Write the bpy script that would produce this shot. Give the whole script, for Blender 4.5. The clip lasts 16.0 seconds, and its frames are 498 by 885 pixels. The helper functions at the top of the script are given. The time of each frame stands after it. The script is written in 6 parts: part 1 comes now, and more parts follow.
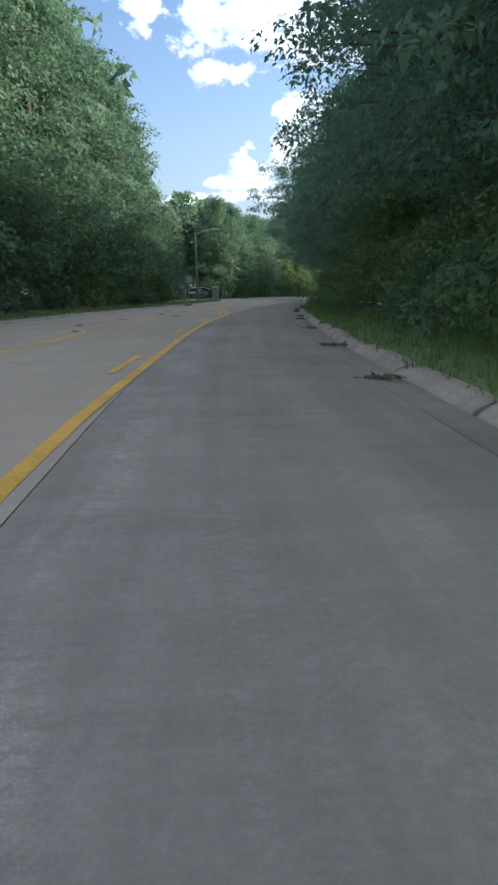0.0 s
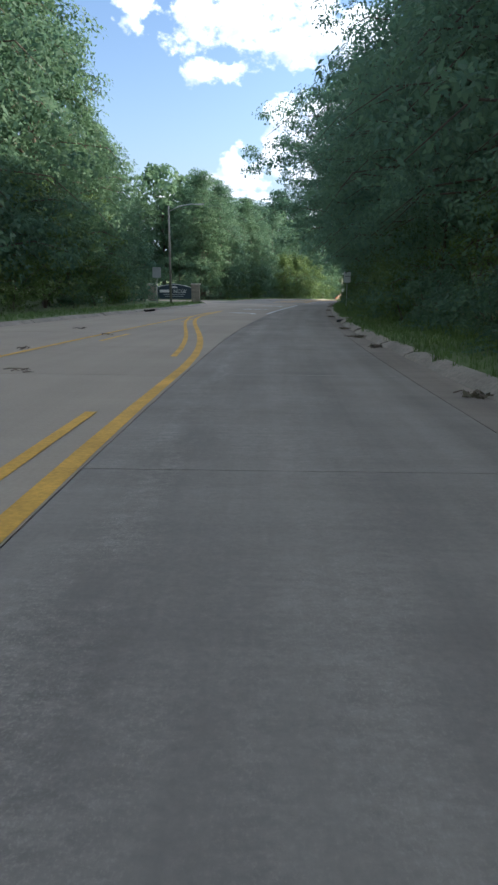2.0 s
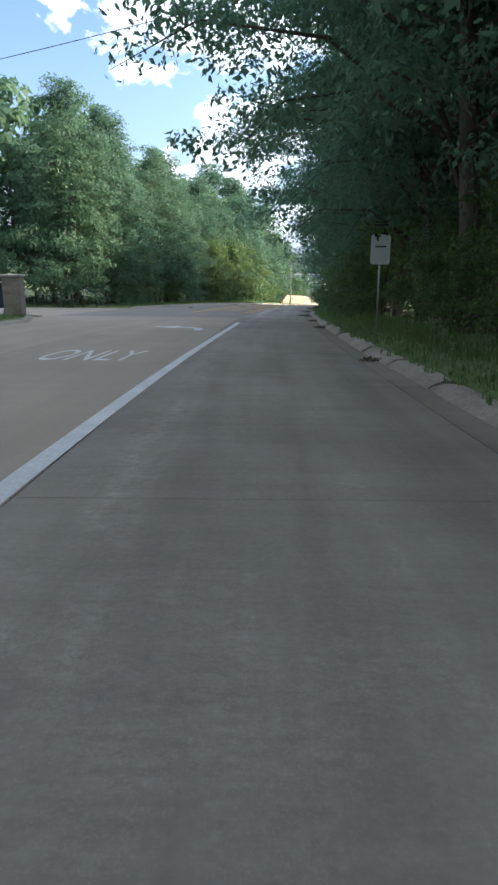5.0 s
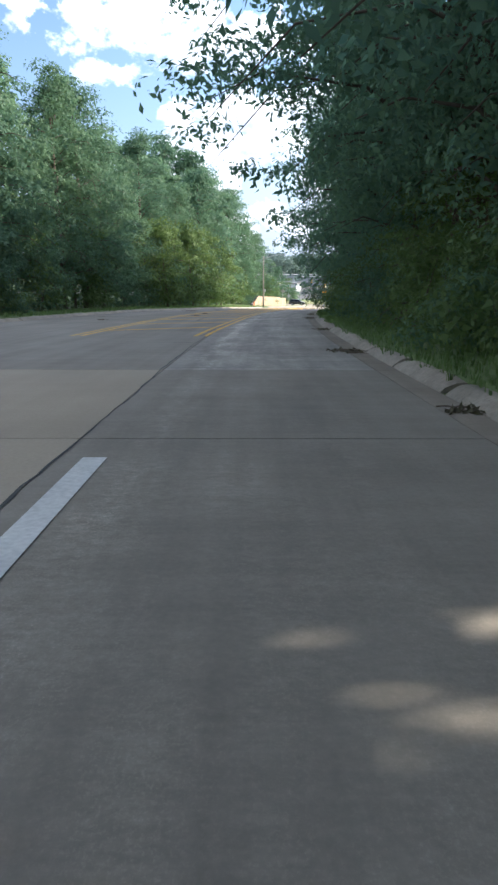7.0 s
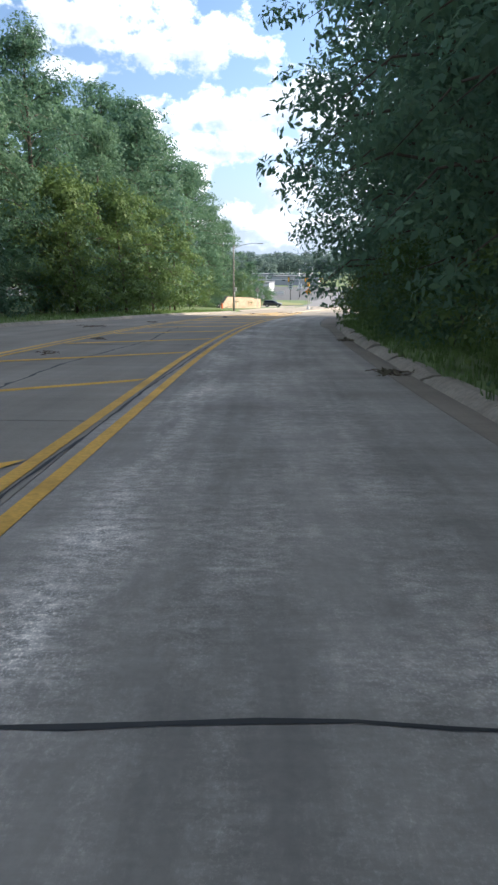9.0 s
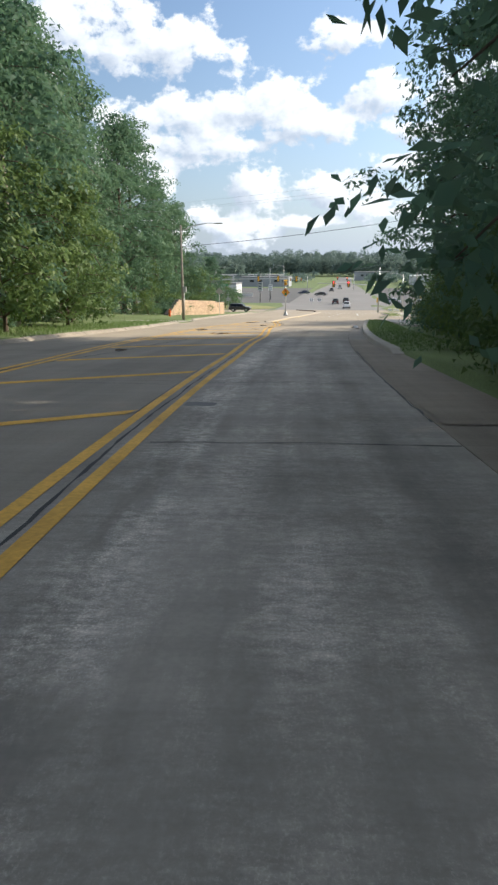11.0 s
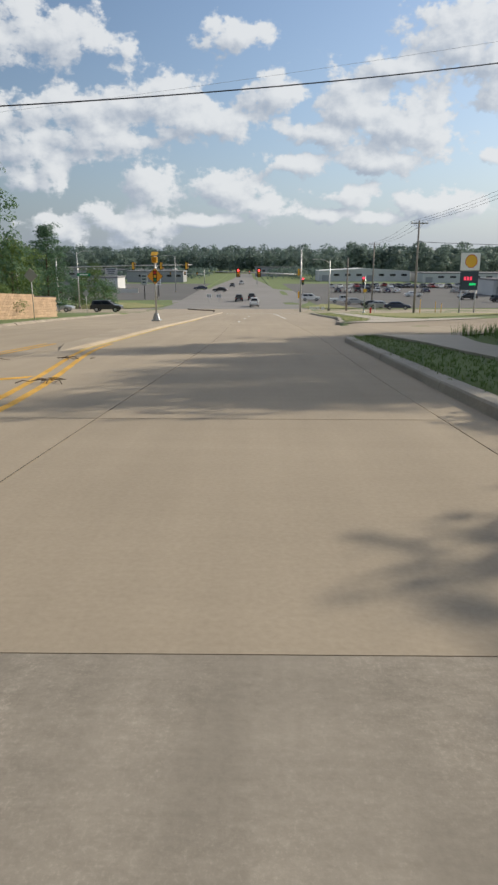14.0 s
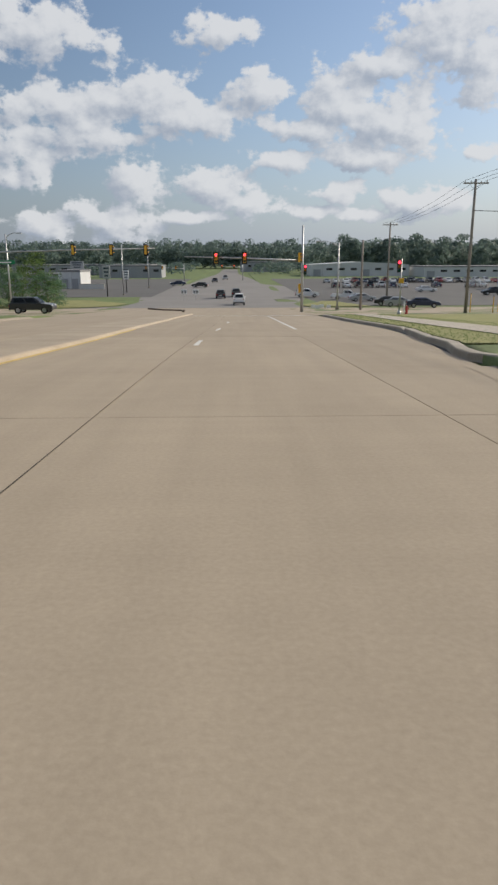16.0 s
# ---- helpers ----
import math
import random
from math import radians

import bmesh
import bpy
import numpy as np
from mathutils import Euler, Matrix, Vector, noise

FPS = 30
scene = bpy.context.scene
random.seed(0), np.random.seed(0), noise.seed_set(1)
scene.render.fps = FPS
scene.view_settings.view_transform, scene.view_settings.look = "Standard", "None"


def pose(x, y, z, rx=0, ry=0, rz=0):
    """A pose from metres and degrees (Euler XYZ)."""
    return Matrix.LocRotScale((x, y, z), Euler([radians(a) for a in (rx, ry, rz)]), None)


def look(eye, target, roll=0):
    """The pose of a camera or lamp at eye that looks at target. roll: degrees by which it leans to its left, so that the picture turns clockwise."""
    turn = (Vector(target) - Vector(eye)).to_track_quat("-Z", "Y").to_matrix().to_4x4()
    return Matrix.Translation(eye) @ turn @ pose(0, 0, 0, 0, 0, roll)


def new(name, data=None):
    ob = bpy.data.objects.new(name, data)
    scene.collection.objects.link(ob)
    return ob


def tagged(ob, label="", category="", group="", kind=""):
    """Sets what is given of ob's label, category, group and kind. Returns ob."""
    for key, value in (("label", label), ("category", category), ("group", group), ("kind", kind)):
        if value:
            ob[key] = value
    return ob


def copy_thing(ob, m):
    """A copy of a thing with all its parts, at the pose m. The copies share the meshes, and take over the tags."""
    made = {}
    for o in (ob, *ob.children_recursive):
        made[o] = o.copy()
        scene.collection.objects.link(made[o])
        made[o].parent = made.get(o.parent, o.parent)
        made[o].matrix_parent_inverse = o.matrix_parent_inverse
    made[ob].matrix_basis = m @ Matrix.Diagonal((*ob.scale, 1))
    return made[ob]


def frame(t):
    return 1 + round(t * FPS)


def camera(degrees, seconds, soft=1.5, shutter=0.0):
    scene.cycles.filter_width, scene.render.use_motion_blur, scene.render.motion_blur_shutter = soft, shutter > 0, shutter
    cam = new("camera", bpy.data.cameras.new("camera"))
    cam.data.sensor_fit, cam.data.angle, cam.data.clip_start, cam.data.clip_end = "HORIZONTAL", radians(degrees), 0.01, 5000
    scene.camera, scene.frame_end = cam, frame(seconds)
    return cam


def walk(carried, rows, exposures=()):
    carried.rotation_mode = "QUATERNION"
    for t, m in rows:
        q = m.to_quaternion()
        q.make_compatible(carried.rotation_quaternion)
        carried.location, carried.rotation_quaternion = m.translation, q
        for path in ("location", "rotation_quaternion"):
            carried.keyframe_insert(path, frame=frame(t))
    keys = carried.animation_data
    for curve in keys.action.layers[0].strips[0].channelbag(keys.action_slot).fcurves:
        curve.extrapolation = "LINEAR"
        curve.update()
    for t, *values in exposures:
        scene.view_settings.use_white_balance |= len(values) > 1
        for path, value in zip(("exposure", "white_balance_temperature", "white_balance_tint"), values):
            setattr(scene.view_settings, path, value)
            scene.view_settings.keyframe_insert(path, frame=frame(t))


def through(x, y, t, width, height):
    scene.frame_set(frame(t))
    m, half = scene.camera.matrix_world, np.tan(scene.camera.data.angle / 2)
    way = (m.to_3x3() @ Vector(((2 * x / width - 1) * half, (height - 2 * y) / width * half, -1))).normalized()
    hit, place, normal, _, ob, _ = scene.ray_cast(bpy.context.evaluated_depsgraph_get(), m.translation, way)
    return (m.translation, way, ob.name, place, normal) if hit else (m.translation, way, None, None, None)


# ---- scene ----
# camera and walk
cam = camera(40.81, 16.0, soft=2.6)
PATH = [
    (0.0, (0.000, 0.000, 0.000), (-3.939, 8.797, -2.663), -1.06),
    (0.5, (-2.596, 5.346, -0.304), (-6.498, 14.160, -2.969), -0.76),
    (1.0, (-5.250, 10.742, -0.581), (-9.095, 19.577, -3.256), -0.17),
    (1.5, (-7.982, 16.645, -0.878), (-11.769, 25.509, -3.538), 0.26),
    (2.0, (-10.740, 23.152, -1.177), (-14.479, 32.034, -3.848), 0.25),
    (2.5, (-13.343, 29.729, -1.478), (-17.002, 38.637, -4.173), -0.02),
    (3.0, (-15.535, 35.827, -1.860), (-18.978, 44.827, -4.532), -0.38),
    (3.5, (-17.822, 42.129, -2.214), (-21.107, 51.181, -4.911), -0.41),
    (4.0, (-19.974, 48.303, -2.526), (-23.184, 57.385, -5.209), 0.02),
    (4.5, (-21.964, 54.518, -2.880), (-25.042, 63.651, -5.549), 0.23),
    (5.0, (-23.980, 61.061, -3.231), (-26.869, 70.264, -5.869), 0.37),
    (5.5, (-25.977, 67.375, -3.569), (-28.864, 76.583, -6.191), 0.24),
    (6.0, (-27.883, 73.636, -3.910), (-30.660, 82.882, -6.520), 0.11),
    (6.5, (-29.683, 79.889, -4.241), (-32.288, 89.185, -6.848), 0.04),
    (7.0, (-31.379, 86.152, -4.556), (-33.832, 95.487, -7.173), 0.01),
    (7.5, (-32.941, 92.453, -4.850), (-35.369, 101.796, -7.462), -0.02),
    (8.0, (-34.655, 98.680, -5.107), (-37.002, 108.040, -7.730), -0.14),
    (8.5, (-36.158, 105.307, -5.455), (-38.324, 114.712, -8.073), 0.07),
    (9.0, (-37.657, 111.996, -5.818), (-39.692, 121.432, -8.433), 0.19),
    (9.5, (-39.067, 118.579, -6.158), (-41.023, 128.047, -8.713), 0.10),
    (10.0, (-40.262, 125.326, -6.488), (-42.078, 134.820, -9.048), -0.00),
    (10.5, (-41.318, 132.145, -6.810), (-43.032, 141.656, -9.380), -0.12),
    (11.0, (-42.255, 138.971, -7.144), (-43.869, 148.496, -9.726), -0.24),
    (11.5, (-43.067, 145.737, -7.518), (-44.302, 155.310, -10.132), -0.26),
    (12.0, (-43.787, 152.282, -7.968), (-44.853, 161.873, -10.591), -0.04),
    (12.5, (-44.345, 159.137, -8.409), (-45.212, 168.750, -11.026), 0.14),
    (13.0, (-44.746, 166.090, -8.836), (-45.314, 175.727, -11.446), 0.32),
    (13.5, (-44.943, 173.353, -9.319), (-45.358, 182.996, -11.934), 0.26),
    (14.0, (-45.048, 180.448, -9.768), (-45.237, 190.100, -12.375), 0.04),
    (14.5, (-45.020, 187.255, -10.216), (-45.094, 196.906, -12.835), -0.14),
    (15.0, (-45.123, 194.174, -10.637), (-45.150, 203.823, -13.261), -0.19),
    (15.5, (-45.137, 201.240, -11.056), (-45.147, 210.887, -13.691), -0.13),
    (16.0, (-45.173, 208.605, -11.452), (-45.173, 218.249, -14.096), -0.17),
]
EXPOSURES = [(0.0, 1.0, 5550, 10), (3.0, 1.2, 5550, 10), (5.0, 1.34, 5550, 10), (8.0, 1.16, 5550, 10), (9.2, 0.9, 5600, 10), (11.5, 0.36, 5950, 8), (13.0, 0.04, 6050, 8), (14.5, -0.18, 6000, 9), (16.0, -0.28, 6000, 10)]
walk(cam, [(t, look(eye, target, roll)) for t, eye, target, roll in PATH], EXPOSURES)

# ---- daylight ----
SUN_AZ = radians(63)      # from +y towards +x
SUN_EL = radians(27)
world = bpy.data.worlds.new("sky")
scene.world = world
world.use_nodes = True
wt = world.node_tree
wt.nodes.clear()


def wn(kind, **values):
    n = wt.nodes.new(kind)
    for key, value in values.items():
        setattr_plain(n, key, value)
    return n


def setattr_plain(n, key, value):
    if key == "operation":
        n.operation = value
    elif key == "data_type":
        n.data_type = value
    elif key == "interpolation_type":
        n.interpolation_type = value


def wmath(op, a, b=None, c=None):
    n = wt.nodes.new("ShaderNodeMath")
    n.operation = op
    for i, v in enumerate((a, b, c)):
        if v is None:
            continue
        if isinstance(v, (int, float)):
            n.inputs[i].default_value = v
        else:
            wt.links.new(v, n.inputs[i])
    return n.outputs[0]


def wvec(op, a, b=None):
    n = wt.nodes.new("ShaderNodeVectorMath")
    n.operation = op
    for i, v in enumerate((a, b)):
        if v is None:
            continue
        if isinstance(v, tuple):
            n.inputs[i].default_value = v
        else:
            wt.links.new(v, n.inputs[i])
    return n.outputs["Value"] if op == "LENGTH" else n.outputs["Vector"]


sky = wt.nodes.new("ShaderNodeTexSky")
sky.sky_type = "NISHITA"
sky.sun_disc = False
sky.sun_elevation, sky.sun_rotation = SUN_EL, SUN_AZ
sky.air_density, sky.dust_density, sky.ozone_density = 1.0, 1.6, 1.4
SKY_STRENGTH = 0.14
coord = wt.nodes.new("ShaderNodeTexCoord").outputs["Generated"]
sep = wt.nodes.new("ShaderNodeSeparateXYZ")
wt.links.new(coord, sep.inputs[0])
# azimuth (right of +y) and elevation, in degrees
az = wmath("MULTIPLY", wmath("ARCTAN2", sep.outputs[0], sep.outputs[1]), 57.29578)
el = wmath("MULTIPLY", wmath("ARCSINE", sep.outputs[2]), 57.29578)
ang = wt.nodes.new("ShaderNodeCombineXYZ")
wt.links.new(az, ang.inputs[0])
wt.links.new(el, ang.inputs[1])
place = ang.outputs[0]


def wnoise(scale, detail, rough, offset=(0, 0, 0), squash=1.0):
    n = wt.nodes.new("ShaderNodeTexNoise")
    n.inputs["Scale"].default_value = scale
    n.inputs["Detail"].default_value = detail
    n.inputs["Roughness"].default_value = rough
    wt.links.new(wvec("ADD", wvec("MULTIPLY", place, (1.0, squash, 1.0)), offset), n.inputs["Vector"])
    return n.outputs["Fac"]


# cumulus: soft lumps at these azimuths and elevations, degrees, broken up by noise
PUFFS = []


def puff(a, e, w, h):
    PUFFS.append((a, e, w, h))


puff(-15.4, 15.7, 6.7, 2.6)
puff(-17.7, 16.7, 3.3, 2.3)
puff(-2.1, 16.1, 4.4, 1.6)
puff(-13.8, 11.0, 8.3, 2.2)
puff(-7.8, 12.0, 6.1, 2.9)
puff(-4.8, 10.5, 9.4, 2.3)
puff(1.4, 12.4, 3.9, 2.0)
puff(-12.7, 9.1, 7.2, 1.5)
puff(-17.7, 8.5, 3.3, 4.1)
puff(7.5, 11.2, 6.1, 4.4)
puff(11.0, 9.9, 6.1, 4.9)
puff(5.3, 9.7, 5.0, 1.7)
puff(9.4, 7.6, 6.1, 1.6)
puff(2.7, 7.5, 4.2, 1.3)
puff(15.1, 15.5, 7.2, 4.1)
puff(17.6, 14.3, 4.4, 5.2)
puff(10.8, 14.0, 5.0, 2.0)
puff(-2.7, 5.6, 5.6, 2.0)
puff(0.0, 4.3, 3.9, 1.7)
puff(-13.0, 3.9, 2.5, 1.3)
puff(-9.5, 3.0, 3.9, 1.5)
puff(-16.1, 2.6, 3.9, 2.0)
puff(7.2, 5.1, 3.3, 1.5)
puff(13.5, 4.2, 6.1, 1.9)
puff(18.2, 7.7, 2.2, 1.0)
puff(5.5, 3.7, 3.9, 0.9)
puff(-17.9, 6.2, 3.3, 1.7)
puff(-4.1, 3.3, 5.0, 0.8)
puff(9.1, 3.4, 4.4, 0.8)
puff(-24.0, 17.0, 8.3, 3.2)
puff(-19.1, 15.3, 5.0, 2.3)
puff(-31.2, 17.3, 2.8, 2.0)
puff(-25.6, 13.5, 3.4, 1.3)
puff(-24.0, 7.0, 1.6, 2.3)
puff(-21.1, 8.1, 1.6, 2.6)
puff(-22.2, 6.9, 1.1, 1.7)
puff(-20.2, 10.5, 2.2, 1.5)
puff(-24.2, 5.7, 5.0, 0.8)
puff(-25.6, 4.7, 6.7, 0.7)
puff(-13.2, 9.7, 7.2, 3.2)
puff(-17.2, 10.8, 3.3, 1.7)
puff(-10.5, 11.5, 4.4, 2.6)
puff(-10.4, 2.8, 5.0, 2.3)
puff(-13.2, 15.5, 4.4, 1.6)
puff(-20.5, 15.2, 3.9, 1.0)
puff(-16.3, 7.0, 1.7, 2.9)
puff(-8.7, 5.8, 3.3, 3.5)



def puff_field(shift):
    field = None
    for a, e, w, h in PUFFS:
        off = wvec("MULTIPLY", wvec("SUBTRACT", place, (a + shift[0], e + shift[1], 0.0)), (1 / w, 1 / h, 0.0))
        v = wmath("SUBTRACT", 1.0, wvec("LENGTH", off))
        field = v if field is None else wmath("MAXIMUM", field, v)
    return field


rough_edge = wmath("MULTIPLY", wmath("SUBTRACT", wnoise(0.42, 8, 0.54, squash=1.35), 0.5), 2.2)
rough_edge = wmath("ADD", rough_edge, wmath("MULTIPLY", wmath("SUBTRACT", wnoise(1.5, 6, 0.6, (4, 9, 0), 1.2), 0.5), 0.75))
billow = wmath("SUBTRACT", rough_edge, 0.20)
wide = wmath("MULTIPLY", wmath("SUBTRACT", wnoise(0.05, 5, 0.55, (13, 5, 0), 1.8), 0.425), 4.0)
# outside the seen sky the same cloud goes on, cover raised to fill shade
outside = wmath("GREATER_THAN", wmath("ABSOLUTE", wmath("ADD", az, 6.0)), 33.0)
high = wmath("GREATER_THAN", el, 26.0)
elsewhere = wmath("MINIMUM", wmath("ADD", outside, high), 1.0)
field = puff_field((0, 0))
field = wmath("MAXIMUM", field, wmath("SUBTRACT", wmath("MULTIPLY", elsewhere, wmath("ADD", wide, 1.0)), 1.0))
dense = wmath("ADD", field, billow)
cover = wt.nodes.new("ShaderNodeMapRange")
cover.interpolation_type = "SMOOTHSTEP"
cover.inputs["From Min"].default_value, cover.inputs["From Max"].default_value = 0.0, 0.36
wt.links.new(dense, cover.inputs["Value"])
# lit from the right and above: the noise, sampled a little towards the sun, thins where light comes in
billow_sun = wmath("SUBTRACT", wmath("MULTIPLY", wmath("SUBTRACT", wnoise(0.42, 4, 0.5, (0.55, 0.75, 0), 1.35), 0.5), 2.2), 0.16)
lit = wt.nodes.new("ShaderNodeMapRange")
lit.interpolation_type = "SMOOTHSTEP"
lit.inputs["From Min"].default_value, lit.inputs["From Max"].default_value = -0.6, 0.4
# the side towards the sun and the upper part of each lump are brighter than its base
lit_side = wmath("SUBTRACT", puff_field((-1.2, -0.9)), field)
wt.links.new(wmath("SUBTRACT", wmath("MULTIPLY", wmath("SUBTRACT", billow, billow_sun), 0.6), wmath("MULTIPLY", lit_side, 0.9)), lit.inputs["Value"])
tone = wt.nodes.new("ShaderNodeMix")
tone.data_type = "RGBA"
tone.inputs["A"].default_value = (3.15, 3.4, 3.8, 1)
tone.inputs["B"].default_value = (6.3, 6.1, 5.8, 1)
wt.links.new(lit.outputs[0], tone.inputs["Factor"])
blend = wt.nodes.new("ShaderNodeMix")
blend.data_type = "RGBA"
wt.links.new(wmath("MULTIPLY", cover.outputs[0], 0.93), blend.inputs["Factor"])
# pale air towards the horizon
hazy = wt.nodes.new("ShaderNodeMix")
hazy.data_type = "RGBA"
wt.links.new(wmath("MULTIPLY", wmath("POWER", 2.718, wmath("MULTIPLY", wmath("MAXIMUM", el, 0.0), -0.13)), 0.9), hazy.inputs["Factor"])
# the clear air glows more towards the sun


def sunward(least):
    n = wt.nodes.new("ShaderNodeMapRange")
    n.interpolation_type = "SMOOTHSTEP"
    n.inputs["From Min"].default_value, n.inputs["From Max"].default_value = -40.0, 12.0
    n.inputs["To Min"].default_value, n.inputs["To Max"].default_value = least, 1.0
    wt.links.new(az, n.inputs["Value"])
    return n.outputs[0]


def scaled(source, factor):
    n = wt.nodes.new("ShaderNodeVectorMath")
    n.operation = "SCALE"
    if isinstance(source, tuple):
        n.inputs[0].default_value = source
    else:
        wt.links.new(source, n.inputs[0])
    wt.links.new(factor, n.inputs["Scale"])
    return n.outputs[0]


wt.links.new(scaled((3.6, 3.98, 4.5), sunward(0.58)), hazy.inputs["B"])
wt.links.new(scaled(sky.outputs[0], sunward(0.72)), hazy.inputs["A"])
wt.links.new(hazy.outputs["Result"], blend.inputs["A"])
wt.links.new(tone.outputs["Result"], blend.inputs["B"])
back = wt.nodes.new("ShaderNodeBackground")
back.inputs["Strength"].default_value = SKY_STRENGTH
wt.links.new(blend.outputs["Result"], back.inputs["Color"])
wout = wt.nodes.new("ShaderNodeOutputWorld")
wt.links.new(back.outputs[0], wout.inputs[0])

sun_data = bpy.data.lights.new("sun", "SUN")
sun_data.energy, sun_data.angle, sun_data.color = 5.0, radians(0.6), (1.0, 0.84, 0.62)
sun = new("sun", sun_data)
toward = Vector((math.sin(SUN_AZ) * math.cos(SUN_EL), math.cos(SUN_AZ) * math.cos(SUN_EL), math.sin(SUN_EL)))
sun.matrix_world = look(toward * 400, (0, 0, 0))

# ---- materials ----
def material(name, base, rough=0.8, metal=0.0, grain=0.0, scale=8.0, stain=0.0, stain_scale=0.6, bump=0.0, bump_scale=40.0, spec=0.5, vary=0.0, warm=0.0):
    """A surface of one base colour with fine grain, broad stains, bump, and a little difference from object to object."""
    m = bpy.data.materials.new(name)
    m.use_nodes = True
    t = m.node_tree
    b = t.nodes["Principled BSDF"]
    b.inputs["Roughness"].default_value, b.inputs["Metallic"].default_value = rough, metal
    b.inputs["Specular IOR Level"].default_value = spec
    coord_node = t.nodes.new("ShaderNodeNewGeometry")
    factor = None

    def noise_of(sc, detail=4.0):
        n = t.nodes.new("ShaderNodeTexNoise")
        n.inputs["Scale"].default_value, n.inputs["Detail"].default_value = sc, detail
        t.links.new(coord_node.outputs["Position"], n.inputs["Vector"])
        return n.outputs["Fac"]

    def math_of(op, a, c):
        n = t.nodes.new("ShaderNodeMath")
        n.operation = op
        for i, v in enumerate((a, c)):
            if isinstance(v, (int, float)):
                n.inputs[i].default_value = v
            else:
                t.links.new(v, n.inputs[i])
        return n.outputs[0]

    for amount, source in ((grain, lambda: noise_of(scale)), (stain, lambda: noise_of(stain_scale, 6.0))):
        if amount:
            v = math_of("ADD", math_of("MULTIPLY", math_of("SUBTRACT", source(), 0.5), amount * 2), 1.0)
            factor = v if factor is None else math_of("MULTIPLY", factor, v)
    if vary:
        info = t.nodes.new("ShaderNodeObjectInfo")
        v = math_of("ADD", math_of("MULTIPLY", math_of("SUBTRACT", info.outputs["Random"], 0.5), vary * 2), 1.0)
        factor = v if factor is None else math_of("MULTIPLY", factor, v)
    if factor is None:
        b.inputs["Base Color"].default_value = (*base, 1)
    else:
        n = t.nodes.new("ShaderNodeVectorMath")
        n.operation = "SCALE"
        n.inputs[0].default_value = base
        t.links.new(factor, n.inputs["Scale"])
        t.links.new(n.outputs[0], b.inputs["Base Color"])
    if bump:
        n = t.nodes.new("ShaderNodeBump")
        n.inputs["Strength"].default_value, n.inputs["Distance"].default_value = bump, 0.02
        t.links.new(noise_of(bump_scale, 6.0), n.inputs["Height"])
        t.links.new(n.outputs[0], b.inputs["Normal"])
    return m


def leaf_material(name, base, bright, through=0.42):
    """Foliage: a leaf lets some light through; colour differs from clump to clump and tree to tree."""
    m = bpy.data.materials.new(name)
    m.use_nodes = True
    t = m.node_tree
    b = t.nodes["Principled BSDF"]
    out = t.nodes["Material Output"]
    b.inputs["Roughness"].default_value = 0.55
    b.inputs["Specular IOR Level"].default_value = 0.25
    geo = t.nodes.new("ShaderNodeNewGeometry")
    info = t.nodes.new("ShaderNodeObjectInfo")
    n = t.nodes.new("ShaderNodeTexNoise")
    n.inputs["Scale"].default_value, n.inputs["Detail"].default_value = 0.45, 3.0
    t.links.new(geo.outputs["Position"], n.inputs["Vector"])
    add = t.nodes.new("ShaderNodeMath")
    add.operation = "ADD"
    t.links.new(geo.outputs["Random Per Island"], add.inputs[0])
    t.links.new(n.outputs["Fac"], add.inputs[1])
    add2 = t.nodes.new("ShaderNodeMath")
    add2.operation = "MULTIPLY_ADD"
    add2.inputs[1].default_value = 0.8
    t.links.new(info.outputs["Random"], add2.inputs[0])
    t.links.new(add.outputs[0], add2.inputs[2])
    rng = t.nodes.new("ShaderNodeMapRange")
    rng.inputs["From Min"].default_value, rng.inputs["From Max"].default_value = 0.5, 2.2
    t.links.new(add2.outputs[0], rng.inputs["Value"])
    mix = t.nodes.new("ShaderNodeMix")
    mix.data_type = "RGBA"
    mix.inputs["A"].default_value, mix.inputs["B"].default_value = (*base, 1), (*bright, 1)
    t.links.new(rng.outputs[0], mix.inputs["Factor"])
    t.links.new(mix.outputs["Result"], b.inputs["Base Color"])
    tr = t.nodes.new("ShaderNodeBsdfTranslucent")
    t.links.new(mix.outputs["Result"], tr.inputs["Color"])
    both = t.nodes.new("ShaderNodeMixShader")
    both.inputs[0].default_value = through
    t.links.new(b.outputs[0], both.inputs[1])
    t.links.new(tr.outputs[0], both.inputs[2])
    t.links.new(both.outputs[0], out.inputs["Surface"])
    return m


